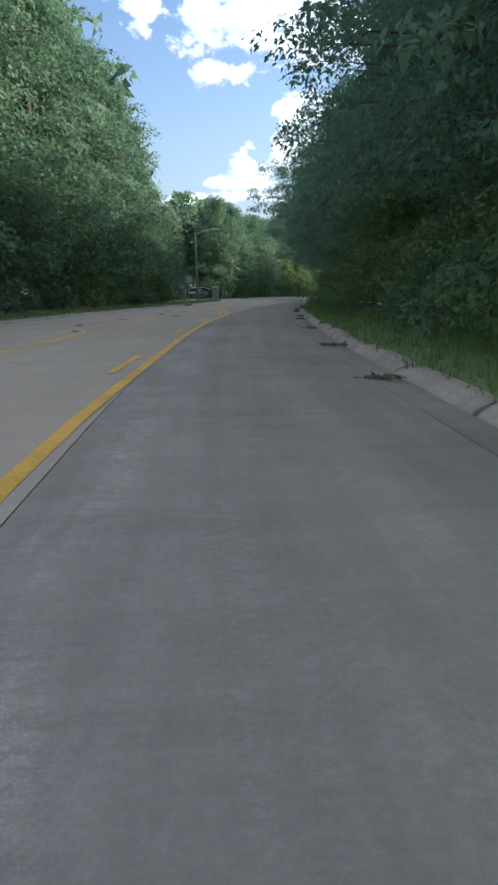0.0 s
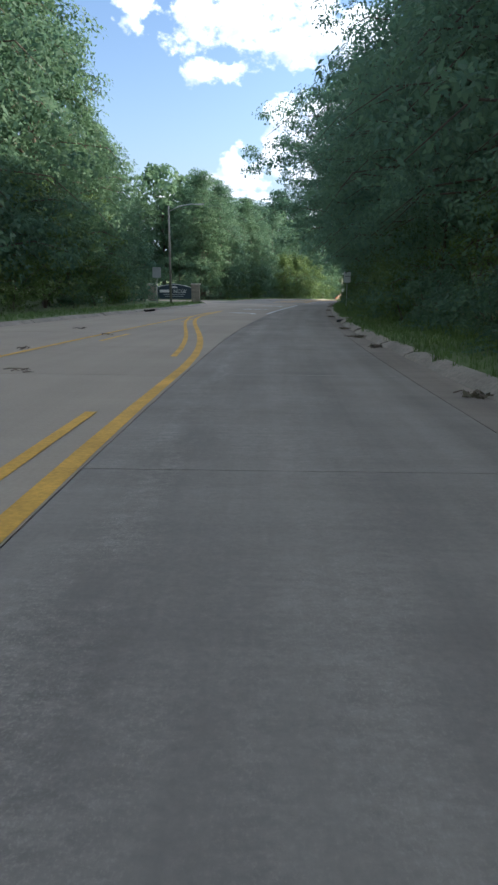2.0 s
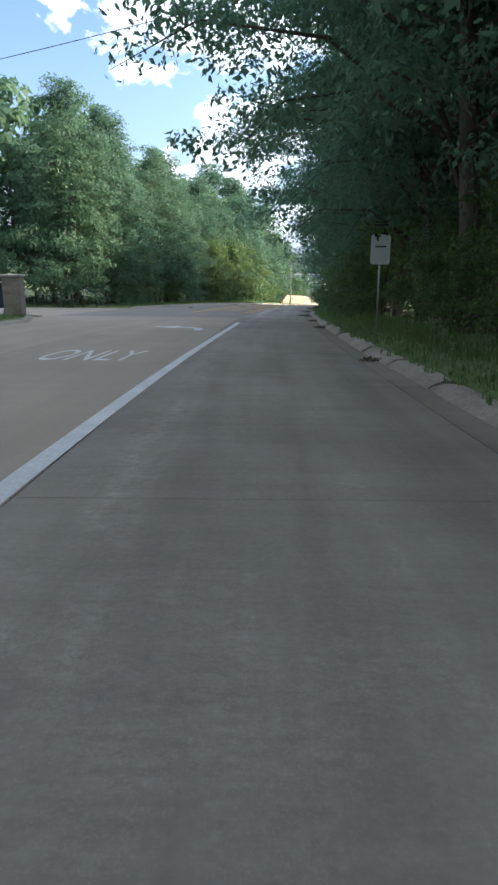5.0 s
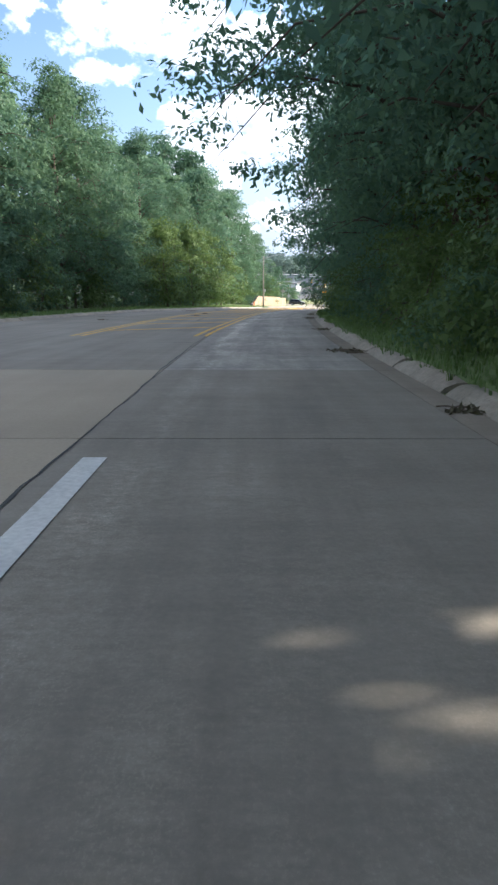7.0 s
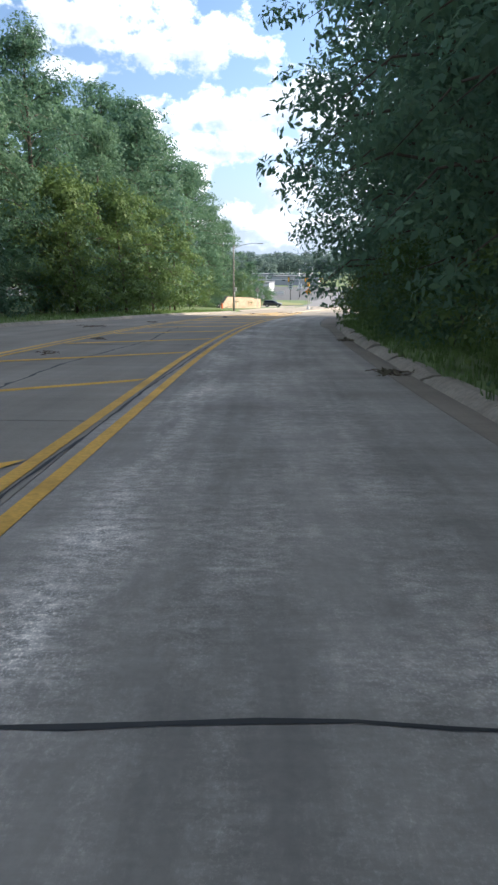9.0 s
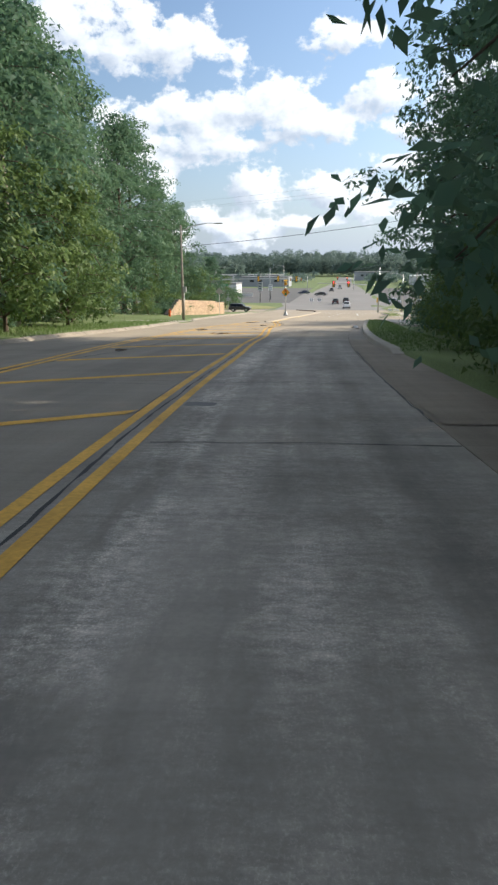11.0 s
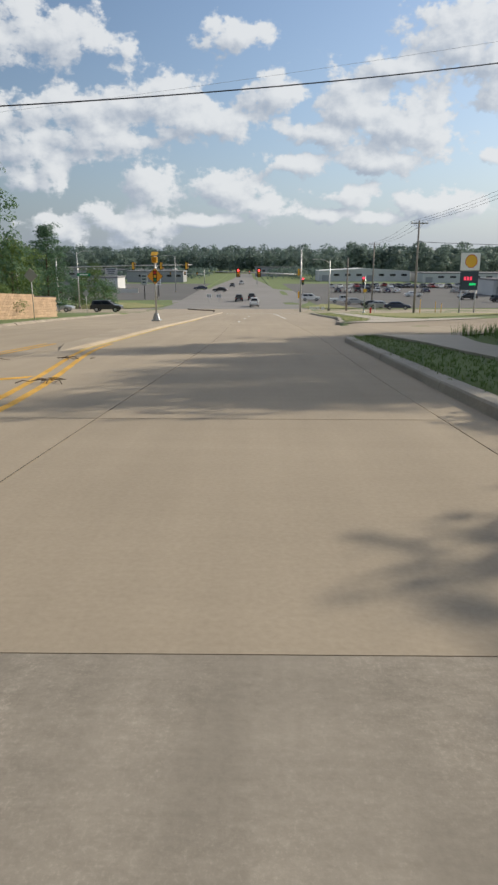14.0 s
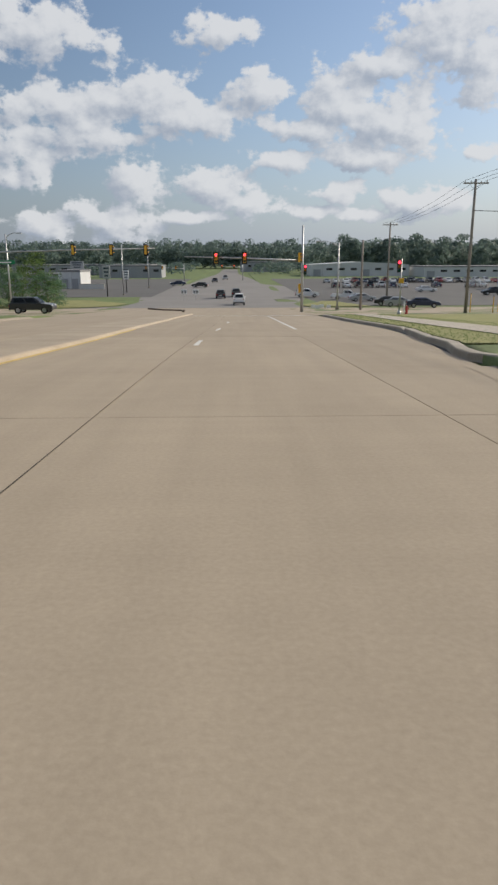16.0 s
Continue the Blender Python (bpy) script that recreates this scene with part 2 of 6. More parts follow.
def road_material(name, base, streak=0.25, speckle=0.0, stain=0.2):
    """Road concrete: fine grain, blotches, and streaks drawn out along and across the lanes (x of the map is the offset, y the station)."""
    m = bpy.data.materials.new(name)
    m.use_nodes = True
    t = m.node_tree
    b = t.nodes["Principled BSDF"]
    b.inputs["Specular IOR Level"].default_value = 0.2
    uv = t.nodes.new("ShaderNodeTexCoord").outputs["UV"]
    info = t.nodes.new("ShaderNodeObjectInfo")

    def calc(op, a, c):
        n = t.nodes.new("ShaderNodeMath")
        n.operation = op
        for i, v in enumerate((a, c)):
            if isinstance(v, (int, float)):
                n.inputs[i].default_value = v
            else:
                t.links.new(v, n.inputs[i])
        return n.outputs[0]

    def stretched(sx, sy, detail=5.0, rough=0.6):
        k = t.nodes.new("ShaderNodeVectorMath")
        k.operation = "MULTIPLY"
        k.inputs[1].default_value = (sx, sy, 1.0)
        t.links.new(uv, k.inputs[0])
        n = t.nodes.new("ShaderNodeTexNoise")
        n.inputs["Scale"].default_value, n.inputs["Detail"].default_value, n.inputs["Roughness"].default_value = 1.0, detail, rough
        t.links.new(k.outputs[0], n.inputs["Vector"])
        return n.outputs["Fac"]

    def around(v, amount):
        return calc("ADD", calc("MULTIPLY", calc("SUBTRACT", v, 0.5), 2 * amount), 1.0)

    f = calc("MULTIPLY", around(stretched(1.5, 0.05), streak), around(stretched(0.5, 0.35, 7.0), stain))
    f = calc("MULTIPLY", f, around(stretched(0.35, 2.6, 6.0, 0.7), streak * 0.6))
    f = calc("MULTIPLY", f, around(stretched(28.0, 28.0, 3.0), 0.16))
    f = calc("MULTIPLY", f, around(info.outputs["Random"], 0.05))
    if speckle:
        # the wheel tracks are scoured to pale aggregate, in broken patches
        split = t.nodes.new("ShaderNodeSeparateXYZ")
        t.links.new(uv, split.inputs[0])
        tracks = None
        for centre, half, amount in ((-0.85, 0.34, 1.0), (0.75, 0.5, 0.45), (0.0, 1.7, 0.45)):
            q = calc("DIVIDE", calc("SUBTRACT", split.outputs[0], centre), half)
            g = calc("MULTIPLY", calc("POWER", 2.718, calc("MULTIPLY", calc("MULTIPLY", q, q), -1.0)), amount)
            tracks = g if tracks is None else calc("MAXIMUM", tracks, g)
        broken = t.nodes.new("ShaderNodeMapRange")
        broken.inputs["From Min"].default_value, broken.inputs["From Max"].default_value = 0.40, 0.62
        t.links.new(stretched(1.6, 0.55, 8.0, 0.72), broken.inputs["Value"])
        scour = t.nodes.new("ShaderNodeMapRange")
        scour.inputs["From Min"].default_value, scour.inputs["From Max"].default_value = 0.42, 0.60
        t.links.new(stretched(8.0, 14.0, 6.0, 0.75), scour.inputs["Value"])
        grit = t.nodes.new("ShaderNodeMapRange")
        grit.inputs["From Min"].default_value, grit.inputs["From Max"].default_value = 0.50, 0.70
        t.links.new(stretched(75.0, 55.0, 3.0, 0.75), grit.inputs["Value"])
        pale = calc("MULTIPLY", calc("MULTIPLY", tracks, broken.outputs[0]), calc("ADD", calc("MULTIPLY", scour.outputs[0], 0.65), calc("MULTIPLY", grit.outputs[0], 0.95)))
        f = calc("MULTIPLY", f, calc("ADD", calc("MULTIPLY", pale, speckle), 1.0))
    n = t.nodes.new("ShaderNodeVectorMath")
    n.operation = "SCALE"
    n.inputs[0].default_value = base
    t.links.new(f, n.inputs["Scale"])
    t.links.new(n.outputs[0], b.inputs["Base Color"])
    b.inputs["Roughness"].default_value = 0.9
    bump = t.nodes.new("ShaderNodeBump")
    bump.inputs["Strength"].default_value, bump.inputs["Distance"].default_value = 0.12, 0.006
    t.links.new(stretched(45.0, 45.0, 4.0), bump.inputs["Height"])
    t.links.new(bump.outputs[0], b.inputs["Normal"])
    return m


CONCRETE = road_material("road_concrete", (0.37, 0.315, 0.245), 0.14, stain=0.16)
LANE_GREY = road_material("road_concrete_driven", (0.252, 0.226, 0.192), 0.36, 0.7, 0.34)
LANE_WORN = road_material("road_concrete_worn", (0.272, 0.250, 0.222), 0.6, 2.2, 0.52)
GUTTER = road_material("gutter_concrete", (0.248, 0.212, 0.172), 0.4, stain=0.45)
JOINT = material("joint_dark", (0.045, 0.043, 0.04), 0.95)
KERB = material("kerb_concrete", (0.29, 0.25, 0.20), 0.9, grain=0.4, scale=14, stain=0.55, stain_scale=1.1, bump=0.9, bump_scale=18)
NEW_KERB = material("plain_kerb_concrete", (0.36, 0.325, 0.275), 0.9, grain=0.2, scale=20, stain=0.3, stain_scale=0.9, bump=0.3, bump_scale=30)
MEDIAN = material("median_concrete", (0.36, 0.305, 0.235), 0.9, grain=0.2, scale=16, stain=0.3, stain_scale=0.5, bump=0.2)
WALK = material("sidewalk_concrete", (0.42, 0.38, 0.32), 0.9, grain=0.15, scale=25, stain=0.2, stain_scale=0.7, bump=0.2)
ASPHALT = material("asphalt", (0.075, 0.075, 0.075), 0.9, grain=0.3, scale=60, stain=0.25, stain_scale=0.3, bump=0.4, bump_scale=90)
PARKING = material("parking_asphalt", (0.105, 0.103, 0.10), 0.9, grain=0.2, scale=40, stain=0.25, stain_scale=0.12)
SEALER = material("crack_sealer", (0.02, 0.02, 0.02), 0.7)
YELLOW = material("yellow_road_paint", (0.62, 0.355, 0.05), 0.75, grain=0.35, scale=25, stain=0.5, stain_scale=1.5)
FADED_YELLOW = material("faded_yellow_paint", (0.56, 0.42, 0.15), 0.8, grain=0.5, scale=20, stain=0.5, stain_scale=1.2)
FAR_ROAD = material("far_road_surface", (0.21, 0.20, 0.19), 0.9, grain=0.15, scale=3, stain=0.25, stain_scale=0.1)
WHITE_PAINT = material("white_road_paint", (0.62, 0.62, 0.60), 0.75, grain=0.3, scale=25, stain=0.3, stain_scale=1.5)
GRASS = material("grass_ground", (0.125, 0.168, 0.055), 0.95, grain=0.35, scale=14, stain=0.4, stain_scale=0.25, bump=0.8, bump_scale=18)
TWIG = material("broken_twigs", (0.15, 0.115, 0.085), 0.95, grain=0.3, scale=20)
DEBRIS = material("dry_litter", (0.12, 0.105, 0.065), 1.0, grain=0.3, scale=20)
LAWN = material("dry_lawn", (0.235, 0.235, 0.085), 0.95, grain=0.35, scale=10, stain=0.35, stain_scale=0.5, bump=0.7, bump_scale=30)
FLOWER = material("white_petals", (0.7, 0.7, 0.64), 0.8)
SOIL = material("soil", (0.06, 0.045, 0.03), 1.0, grain=0.4, scale=9, stain=0.3)
BLADE = leaf_material("grass_blades", (0.10, 0.175, 0.052), (0.175, 0.25, 0.08), 0.5)
LEAF = leaf_material("tree_leaves", (0.085, 0.160, 0.108), (0.140, 0.225, 0.112), 0.5)
LEAF_EDGE = leaf_material("edge_leaves", (0.125, 0.225, 0.165), (0.185, 0.290, 0.160), 0.6)
# leaf of young trees and bushes, yellowed to suggest sun on the edge trees
LEAF_LIGHT = leaf_material("young_sunlit_leaves", (0.080, 0.140, 0.050), (0.155, 0.22, 0.065))
# distance haze is mixed into this leaf colour: paler and bluer than LEAF
HAZED_LEAF = leaf_material("far_woods", (0.135, 0.19, 0.175), (0.165, 0.22, 0.185), 0.55)
BARK = material("bark", (0.11, 0.085, 0.065), 0.95, grain=0.4, scale=12, stain=0.3, bump=0.8, bump_scale=20)
WOOD_POLE = material("weathered_pole", (0.27, 0.24, 0.21), 0.9, grain=0.3, scale=15, stain=0.3, bump=0.4)
STEEL = material("galvanised_steel", (0.48, 0.49, 0.50), 0.45, 0.8, grain=0.12, scale=12)
DARK_METAL = material("dark_metal", (0.03, 0.03, 0.032), 0.5, 0.4)
SIGNAL_YELLOW = material("signal_yellow", (0.75, 0.42, 0.03), 0.5, grain=0.08)
SIGN_WHITE = material("sign_white", (0.75, 0.75, 0.74), 0.5, grain=0.05)
SIGN_BACK = material("sign_back", (0.42, 0.43, 0.44), 0.5, 0.6, grain=0.1)
SIGN_AMBER = material("sign_amber", (0.80, 0.36, 0.03), 0.5, grain=0.05)
SIGN_GREEN = material("sign_green", (0.02, 0.22, 0.09), 0.5)
SIGN_BLUE = material("sign_dark_blue", (0.03, 0.05, 0.07), 0.5, grain=0.1)
BLACK = material("black_paint", (0.015, 0.015, 0.015), 0.6)
RUBBER = material("tyre_rubber", (0.02, 0.02, 0.02), 0.9)
RIM = material("wheel_rim", (0.45, 0.46, 0.47), 0.35, 0.9)
STONE = material("pier_stone", (0.30, 0.26, 0.21), 0.9, grain=0.25, scale=8, stain=0.25, bump=0.5, vary=0.2)
BLOCK = material("wall_block", (0.42, 0.30, 0.20), 0.9, grain=0.2, scale=20, stain=0.2, stain_scale=0.9, bump=0.4, vary=0.14)
RED_PAINT = material("red_paint", (0.5, 0.03, 0.02), 0.4)
ORANGE_PAINT = material("orange_paint", (0.75, 0.14, 0.02), 0.5)


def glow(name, colour, strength):
    m = bpy.data.materials.new(name)
    m.use_nodes = True
    b = m.node_tree.nodes["Principled BSDF"]
    b.inputs["Base Color"].default_value = (*colour, 1)
    b.inputs["Emission Color"].default_value = (*colour, 1)
    b.inputs["Emission Strength"].default_value = strength
    return m


RED_LAMP = glow("red_lamp", (1.0, 0.04, 0.07), 4.0)
AMBER_LENS = material("amber_lens", (0.5, 0.22, 0.02), 0.25)
GREEN_LENS = material("dark_green_lens", (0.01, 0.07, 0.05), 0.25)
RED_LENS = material("dark_red_lens", (0.12, 0.01, 0.01), 0.25)
COVER_IRON = material("cover_iron", (0.17, 0.165, 0.16), 0.75, 0.2, grain=0.3, scale=60)
GLASS = material("dark_window_glass", (0.02, 0.025, 0.03), 0.08, spec=0.8)

# ---- the road's line: the car's own way, and offsets d to the right of it ----
XC = (-2.874681e-13, -2.047888e-10, 1.607322e-07, -3.270187e-05, 0.0037625837, -0.536510848, 0.0715)
ZC = (9.215579e-11, -4.799233e-08, 8.458293e-06, -0.000593043463, -0.0378521941, -0.0639)
S_END = 208.6


def poly(c, v):
    r = 0.0
    for k in c:
        r = r * v + k
    return r


def axis_x(s):
    if s < 0:
        return poly(XC, 0.0) - 0.5365 * s
    if s > S_END:
        return poly(XC, S_END) - 0.0199 * (s - S_END)
    return poly(XC, s)


def smooth(a, b, v):
    u = min(1.0, max(0.0, (v - a) / (b - a)))
    return u * u * (3 - 2 * u)


def road_z(s):
    """Height of the carriageway: a steady fall to the crossing, then the flat valley."""
    if s < 0:
        return poly(ZC, 0.0) - 1.28 - 0.05 * s
    if s <= S_END:
        return poly(ZC, s) - 1.28
    z = poly(ZC, S_END) - 1.28
    u = s - S_END
    fall = 0.0585
    if u < 75:
        return z - fall * u
    v = min(u - 75, 60.0)
    return z - fall * 75 - fall * (v - v * v / 120.0) - 0.0012 * max(0.0, min(u, 600) - 135)


def normal_at(s):
    m = (axis_x(s + 0.5) - axis_x(s - 0.5))
    k = math.hypot(1, m)
    return 1 / k, -m / k


def at(s, d, up=0.0):
    """The place d metres right of the road's line at station s, up metres over the carriageway."""
    nx, ny = normal_at(s)
    near = max(-45.0, min(45.0, d))
    return Vector((axis_x(s) + nx * near + (d - near), s + ny * near, road_z(s) + up))


def knots(v, table):
    for (a, x), (b, y) in zip(table, table[1:]):
        if v <= b:
            return x + (y - x) * smooth(a, b, v) if v > a else x
    return table[-1][1]


def kerb_right(s):
    return knots(s, ((-80, 2.5), (0, 2.55), (30, 2.8), (50, 2.55), (120, 2.45), (143, 2.5), (150, 3.1), (156, 2.75), (165, 2.65), (185, 2.75), (204, 3.0), (208, 3.6), (216, 4.2), (222, 4.8), (228, 5.9), (238, 7.0), (250, 6.9), (262, 7.1)))


def kerb_left(s):
    return knots(s, ((-80, -10.4), (0, -10.4), (50, -10.3), (82, -10.0), (88, -10.2), (96, -12.4), (110, -12.4), (118, -11.6), (135, -11.2), (150, -9.8), (172, -10.0), (195, -12.0), (206, -13.6), (235, -15.2), (262, -15.6)))


LEFT_STREET = (96.0, 113.0)      # side street
CROSS = (268.0, 306.0)           # crossing road


def verge_up(s, d):
    """Height of the land beside the carriageway, over it."""
    if d > 0:
        out = d - kerb_right(s)
        gate = smooth(205, 208, s) * (1 - smooth(219.5, 222, s))
    else:
        out = kerb_left(s) - d
        gate = smooth(LEFT_STREET[0] - 2, LEFT_STREET[0], s) * (1 - smooth(LEFT_STREET[1], LEFT_STREET[1] + 2, s))
        gate = max(gate, smooth(193, 195, s) * (1 - smooth(201, 203, s)))
    flat = smooth(CROSS[0] - 5, CROSS[0], s)
    k = 0.14 * (1 - gate) * (1 - flat)
    if out <= 0.345:
        return -0.06
    bank = 0.045 * max(0, min(out, 40) - 3.0) * (1 - smooth(225, 262, s))
    if d > 0:
        bank += 1.6 * smooth(5.5, 10, out) * smooth(150, 170, s) * (1 - smooth(196, 214, s))
    return k + bank * (1 - gate * (1 - smooth(10, 30, out)))


def mesh_object(name, verts, faces, mat, parent=None, label="", smooth_shade=False, uv=None):
    me = bpy.data.meshes.new(name)
    me.from_pydata([tuple(v) for v in verts], [], faces)
    me.materials.append(mat)
    if uv is not None:
        layer = me.uv_layers.new(name="map")
        for loop in me.loops:
            layer.data[loop.index].uv = uv[loop.vertex_index]
    if smooth_shade:
        me.polygons.foreach_set("use_smooth", [True] * len(me.polygons))
    me.update()
    ob = new(name, me)
    if parent is not None:
        ob.parent = parent
    if label:
        ob["label"] = label
    return ob


def part(name, bm, mat, parent=None, label="", shade=False):
    """Links a bmesh as one mesh object under a thing or a part."""
    me = bpy.data.meshes.new(name)
    bm.to_mesh(me)
    bm.free()
    me.materials.append(mat)
    if shade:
        me.polygons.foreach_set("use_smooth", [True] * len(me.polygons))
    ob = new(name, me)
    if parent is not None:
        ob.parent = parent
    if label:
        ob["label"] = label
    return ob


def empty(name, m=None):
    ob = new(name)
    ob.empty_display_size = 0.2
    if m is not None:
        ob.matrix_world = m
    return ob


# ---- ground: one sheet to the horizon ----
def ground_sheet():
    stations = [-2500, -1500, -800, -400, -200, -120] + list(range(-80, 330, 2)) + [340, 360, 390, 430, 480, 540, 620, 720, 850, 1000, 1300, 1700, 2200, 3000]
    outs = [0.0, 0.34, 0.36, 0.8, 1.5, 2.4, 3.5, 5, 7, 9, 12, 16, 21, 28, 38, 55, 80, 120, 180, 260, 400, 650, 1000, 1600, 2600]
    verts, faces = [], []
    for s in stations:
        kl, kr = kerb_left(s), kerb_right(s)
        row = [kl - o for o in reversed(outs)] + [kr + o for o in outs]
        for i, d in enumerate(row):
            edge = i in (len(outs) - 1, len(outs))
            up = -0.06 if edge else verge_up(s, d)
            p = at(s, d, up)
            if 2.5 < abs(d) < 60 and not edge:
                p.z += 0.05 * noise.noise(Vector((p.x * 0.35, p.y * 0.35, 0.0))) * min(1.0, (abs(d) - 2.5) / 4)
            verts.append(p)
    n = len(outs) * 2
    for r in range(len(stations) - 1):
        for c in range(n - 1):
            a = r * n + c
            faces.append((a, a + 1, a + n + 1, a + n))
    ob = mesh_object("ground", verts, faces, GRASS, smooth_shade=True)
    return tagged(ob, "rough green grass verges and woodland floor beside the road", "ground", kind="structure")


ground_sheet()


def strip(name, s0, s1, d0, d1, up, mat, parent=None, step=2.0, thick=0.0, label=""):
    """A ribbon on the road from station s0 to s1, between two offsets (numbers or functions of s)."""
    f0 = d0 if callable(d0) else (lambda s: d0)
    f1 = d1 if callable(d1) else (lambda s: d1)
    n = max(1, int(math.ceil((s1 - s0) / step)))
    verts, faces, uv = [], [], []
    for i in range(n + 1):
        s = s0 + (s1 - s0) * i / n
        verts += [at(s, f0(s), up), at(s, f1(s), up)]
        uv += [(f0(s), s), (f1(s), s)] * (2 if thick else 1)
        if thick:
            verts += [at(s, f0(s), up - thick), at(s, f1(s), up - thick)]
    k = 4 if thick else 2
    for i in range(n):
        a, b = i * k, (i + 1) * k
        faces.append((a, a + 1, b + 1, b))
        if thick:
            faces += [(a + 1, a + 3, b + 3, b + 1), (a + 2, a, b, b + 2)]
    if thick:
        e = n * k
        faces += [(0, 2, 3, 1), (e, e + 1, e + 3, e + 2)]
    return mesh_object(name, verts, faces, mat, parent, label, uv=uv)


# ---- road: concrete slabs on a dark bed ----
road = strip("road", -80, 268, lambda s: kerb_left(s) - 0.02, lambda s: kerb_right(s) + 0.02, -0.02, JOINT)
tagged(road, "worn grey-tan concrete road with sealed joints", "road", kind="structure")


def lane_edges(s):
    kl, kr = kerb_left(s), kerb_right(s)
    mid = knots(s, ((0, -1.28), (30, -1.36), (45, -1.47), (100, -1.5), (180, -1.9), (215, -1.6), (262, -0.9)))
    left = knots(s, ((0, -5.3), (165, -5.6), (205, -6.2), (262, -6.4)))
    return kl + 0.42, left, mid, kr

krng = random.Random(4)


def kerb_run(name, s0, s1, edge, side, label, piece=3.05, worn=0.6, upright=False, mat=None):
    """A kerb of cast pieces, its sloping face to the road; worn pieces sink, lean and lose their ends."""
    kerb = empty(name)
    prof = ((-0.02, -0.03), (0.0, 0.004), (0.05, 0.05), (0.13, 0.115), (0.2, 0.145), (0.33, 0.15), (0.36, 0.13), (0.37, 0.0))
    if upright:
        prof = ((-0.02, -0.03), (0.0, 0.004), (0.025, 0.12), (0.05, 0.15), (0.18, 0.158), (0.34, 0.15), (0.36, 0.13), (0.37, 0.0))
    count = max(1, int(round((s1 - s0) / piece)))
    step = (s1 - s0) / count
    for c in range(count):
        a, b = s0 + c * step + 0.015, s0 + (c + 1) * step - 0.015 - worn * max(0.0, krng.gauss(0.0, 0.09))
        sink, shove = worn * krng.uniform(-0.025, 0.02), worn * krng.uniform(-0.03, 0.03)
        n = 6
        verts, faces = [], []
        for i in range(n + 1):
            s = a + (b - a) * i / n
            chip = worn * (0.05 if i in (0, n) else 0.0) * krng.random()
            wob = 0.012 * worn * noise.noise(Vector((s * 1.7, side * 3.0, 0)))
            low = max(0.2, min(1.0, (s - s0 + 0.2) / 1.2, (s1 - s + 0.2) / 1.2))
            for o, u in prof:
                verts.append(at(s, edge(s) + side * (o + wob + shove), (u - (chip if u > 0.1 else 0)) * low + sink + wob))
        k = len(prof)
        for i in range(n):
            for j in range(k - 1):
                q = (i * k + j, i * k + j + 1, (i + 1) * k + j + 1, (i + 1) * k + j)
                faces.append(q if side < 0 else q[::-1])
        faces += [tuple(range(k)), tuple(range(n * k, n * k + k))]
        mesh_object("kerb_piece", verts, faces, mat or KERB, kerb)
    return tagged(kerb, label, "kerb", kind="structure")


kerb_run("kerb", -40, 146.5, kerb_right, 1, "weathered chipped concrete kerb along the grass verge", worn=1.0)
kerb_run("kerb", 157.5, 206, kerb_right, 1, "grey concrete kerb beside a grass strip", worn=0.12, upright=True, mat=NEW_KERB)
kerb_run("kerb", 236, 264, kerb_right, 1, "pale concrete kerb round the corner island", worn=0.06, upright=True, mat=NEW_KERB)


def kerb_nose():
    """The kerb bends round the nose of the corner island into the drive."""
    knot = [(236, kerb_right(236)), (233, kerb_right(233)), (230, kerb_right(230)), (227, kerb_right(227)), (224.6, 5.25), (223.2, 5.1), (222.3, 5.3), (221.8, 5.8), (221.6, 6.6), (221.55, 8.0)]
    prof = ((-0.02, -0.03), (0.0, 0.004), (0.025, 0.13), (0.05, 0.16), (0.18, 0.165), (0.34, 0.16), (0.36, 0.13), (0.37, 0.0))
    verts, faces = [], []
    for i, (s, d) in enumerate(knot):
        (s0, d0), (s1, d1) = knot[max(0, i - 1)], knot[min(len(knot) - 1, i + 1)]
        ln = math.hypot(s1 - s0, d1 - d0)
        ns, nd = (d1 - d0) / ln, -(s1 - s0) / ln
        low = 0.25 if i == len(knot) - 1 else 1.0
        verts += [at(s + ns * o, d + nd * o, u * low) for o, u in prof]
    k = len(prof)
    for i in range(len(knot) - 1):
        faces += [(i * k + j, i * k + j + 1, (i + 1) * k + j + 1, (i + 1) * k + j) for j in range(k - 1)]
    faces.append(tuple(range((len(knot) - 1) * k, len(knot) * k)))
    ob = mesh_object("kerb", verts, faces, NEW_KERB)
    tagged(ob, "pale concrete kerb bending round the island nose", "kerb", kind="structure")


kerb_nose()
kerb_run("kerb", -40, 95, kerb_left, -1, "weathered concrete kerb below the wooded verge", worn=0.6)
kerb_run("kerb", 114, 193, kerb_left, -1, "sunlit pale concrete kerb by the verge", worn=0.5)
kerb_run("kerb", 203, 262, kerb_left, -1, "low concrete kerb below the retaining wall", worn=0.5)


def paint(name, s0, s1, d0, d1, mat, up=0.006, label="", step=2.0):
    ob = strip(name, s0, s1, d0, d1, up, mat, step=step)
    return tagged(ob, label or "worn road paint line", "road marking", kind="structure")


def line(s0, s1, centre, w, mat, label):
    c = centre if callable(centre) else (lambda s: centre)
    return paint("road_marking", s0, s1, lambda s: c(s) - w / 2, lambda s: c(s) + w / 2, mat, label=label)


def yel_right(s):
    return knots(s, ((-30, -1.6), (4, -1.5), (12, -1.33), (33, -1.5), (62, -5.1), (66, -5.2)))


def yel_inner(s):
    return yel_right(s) - 0.42


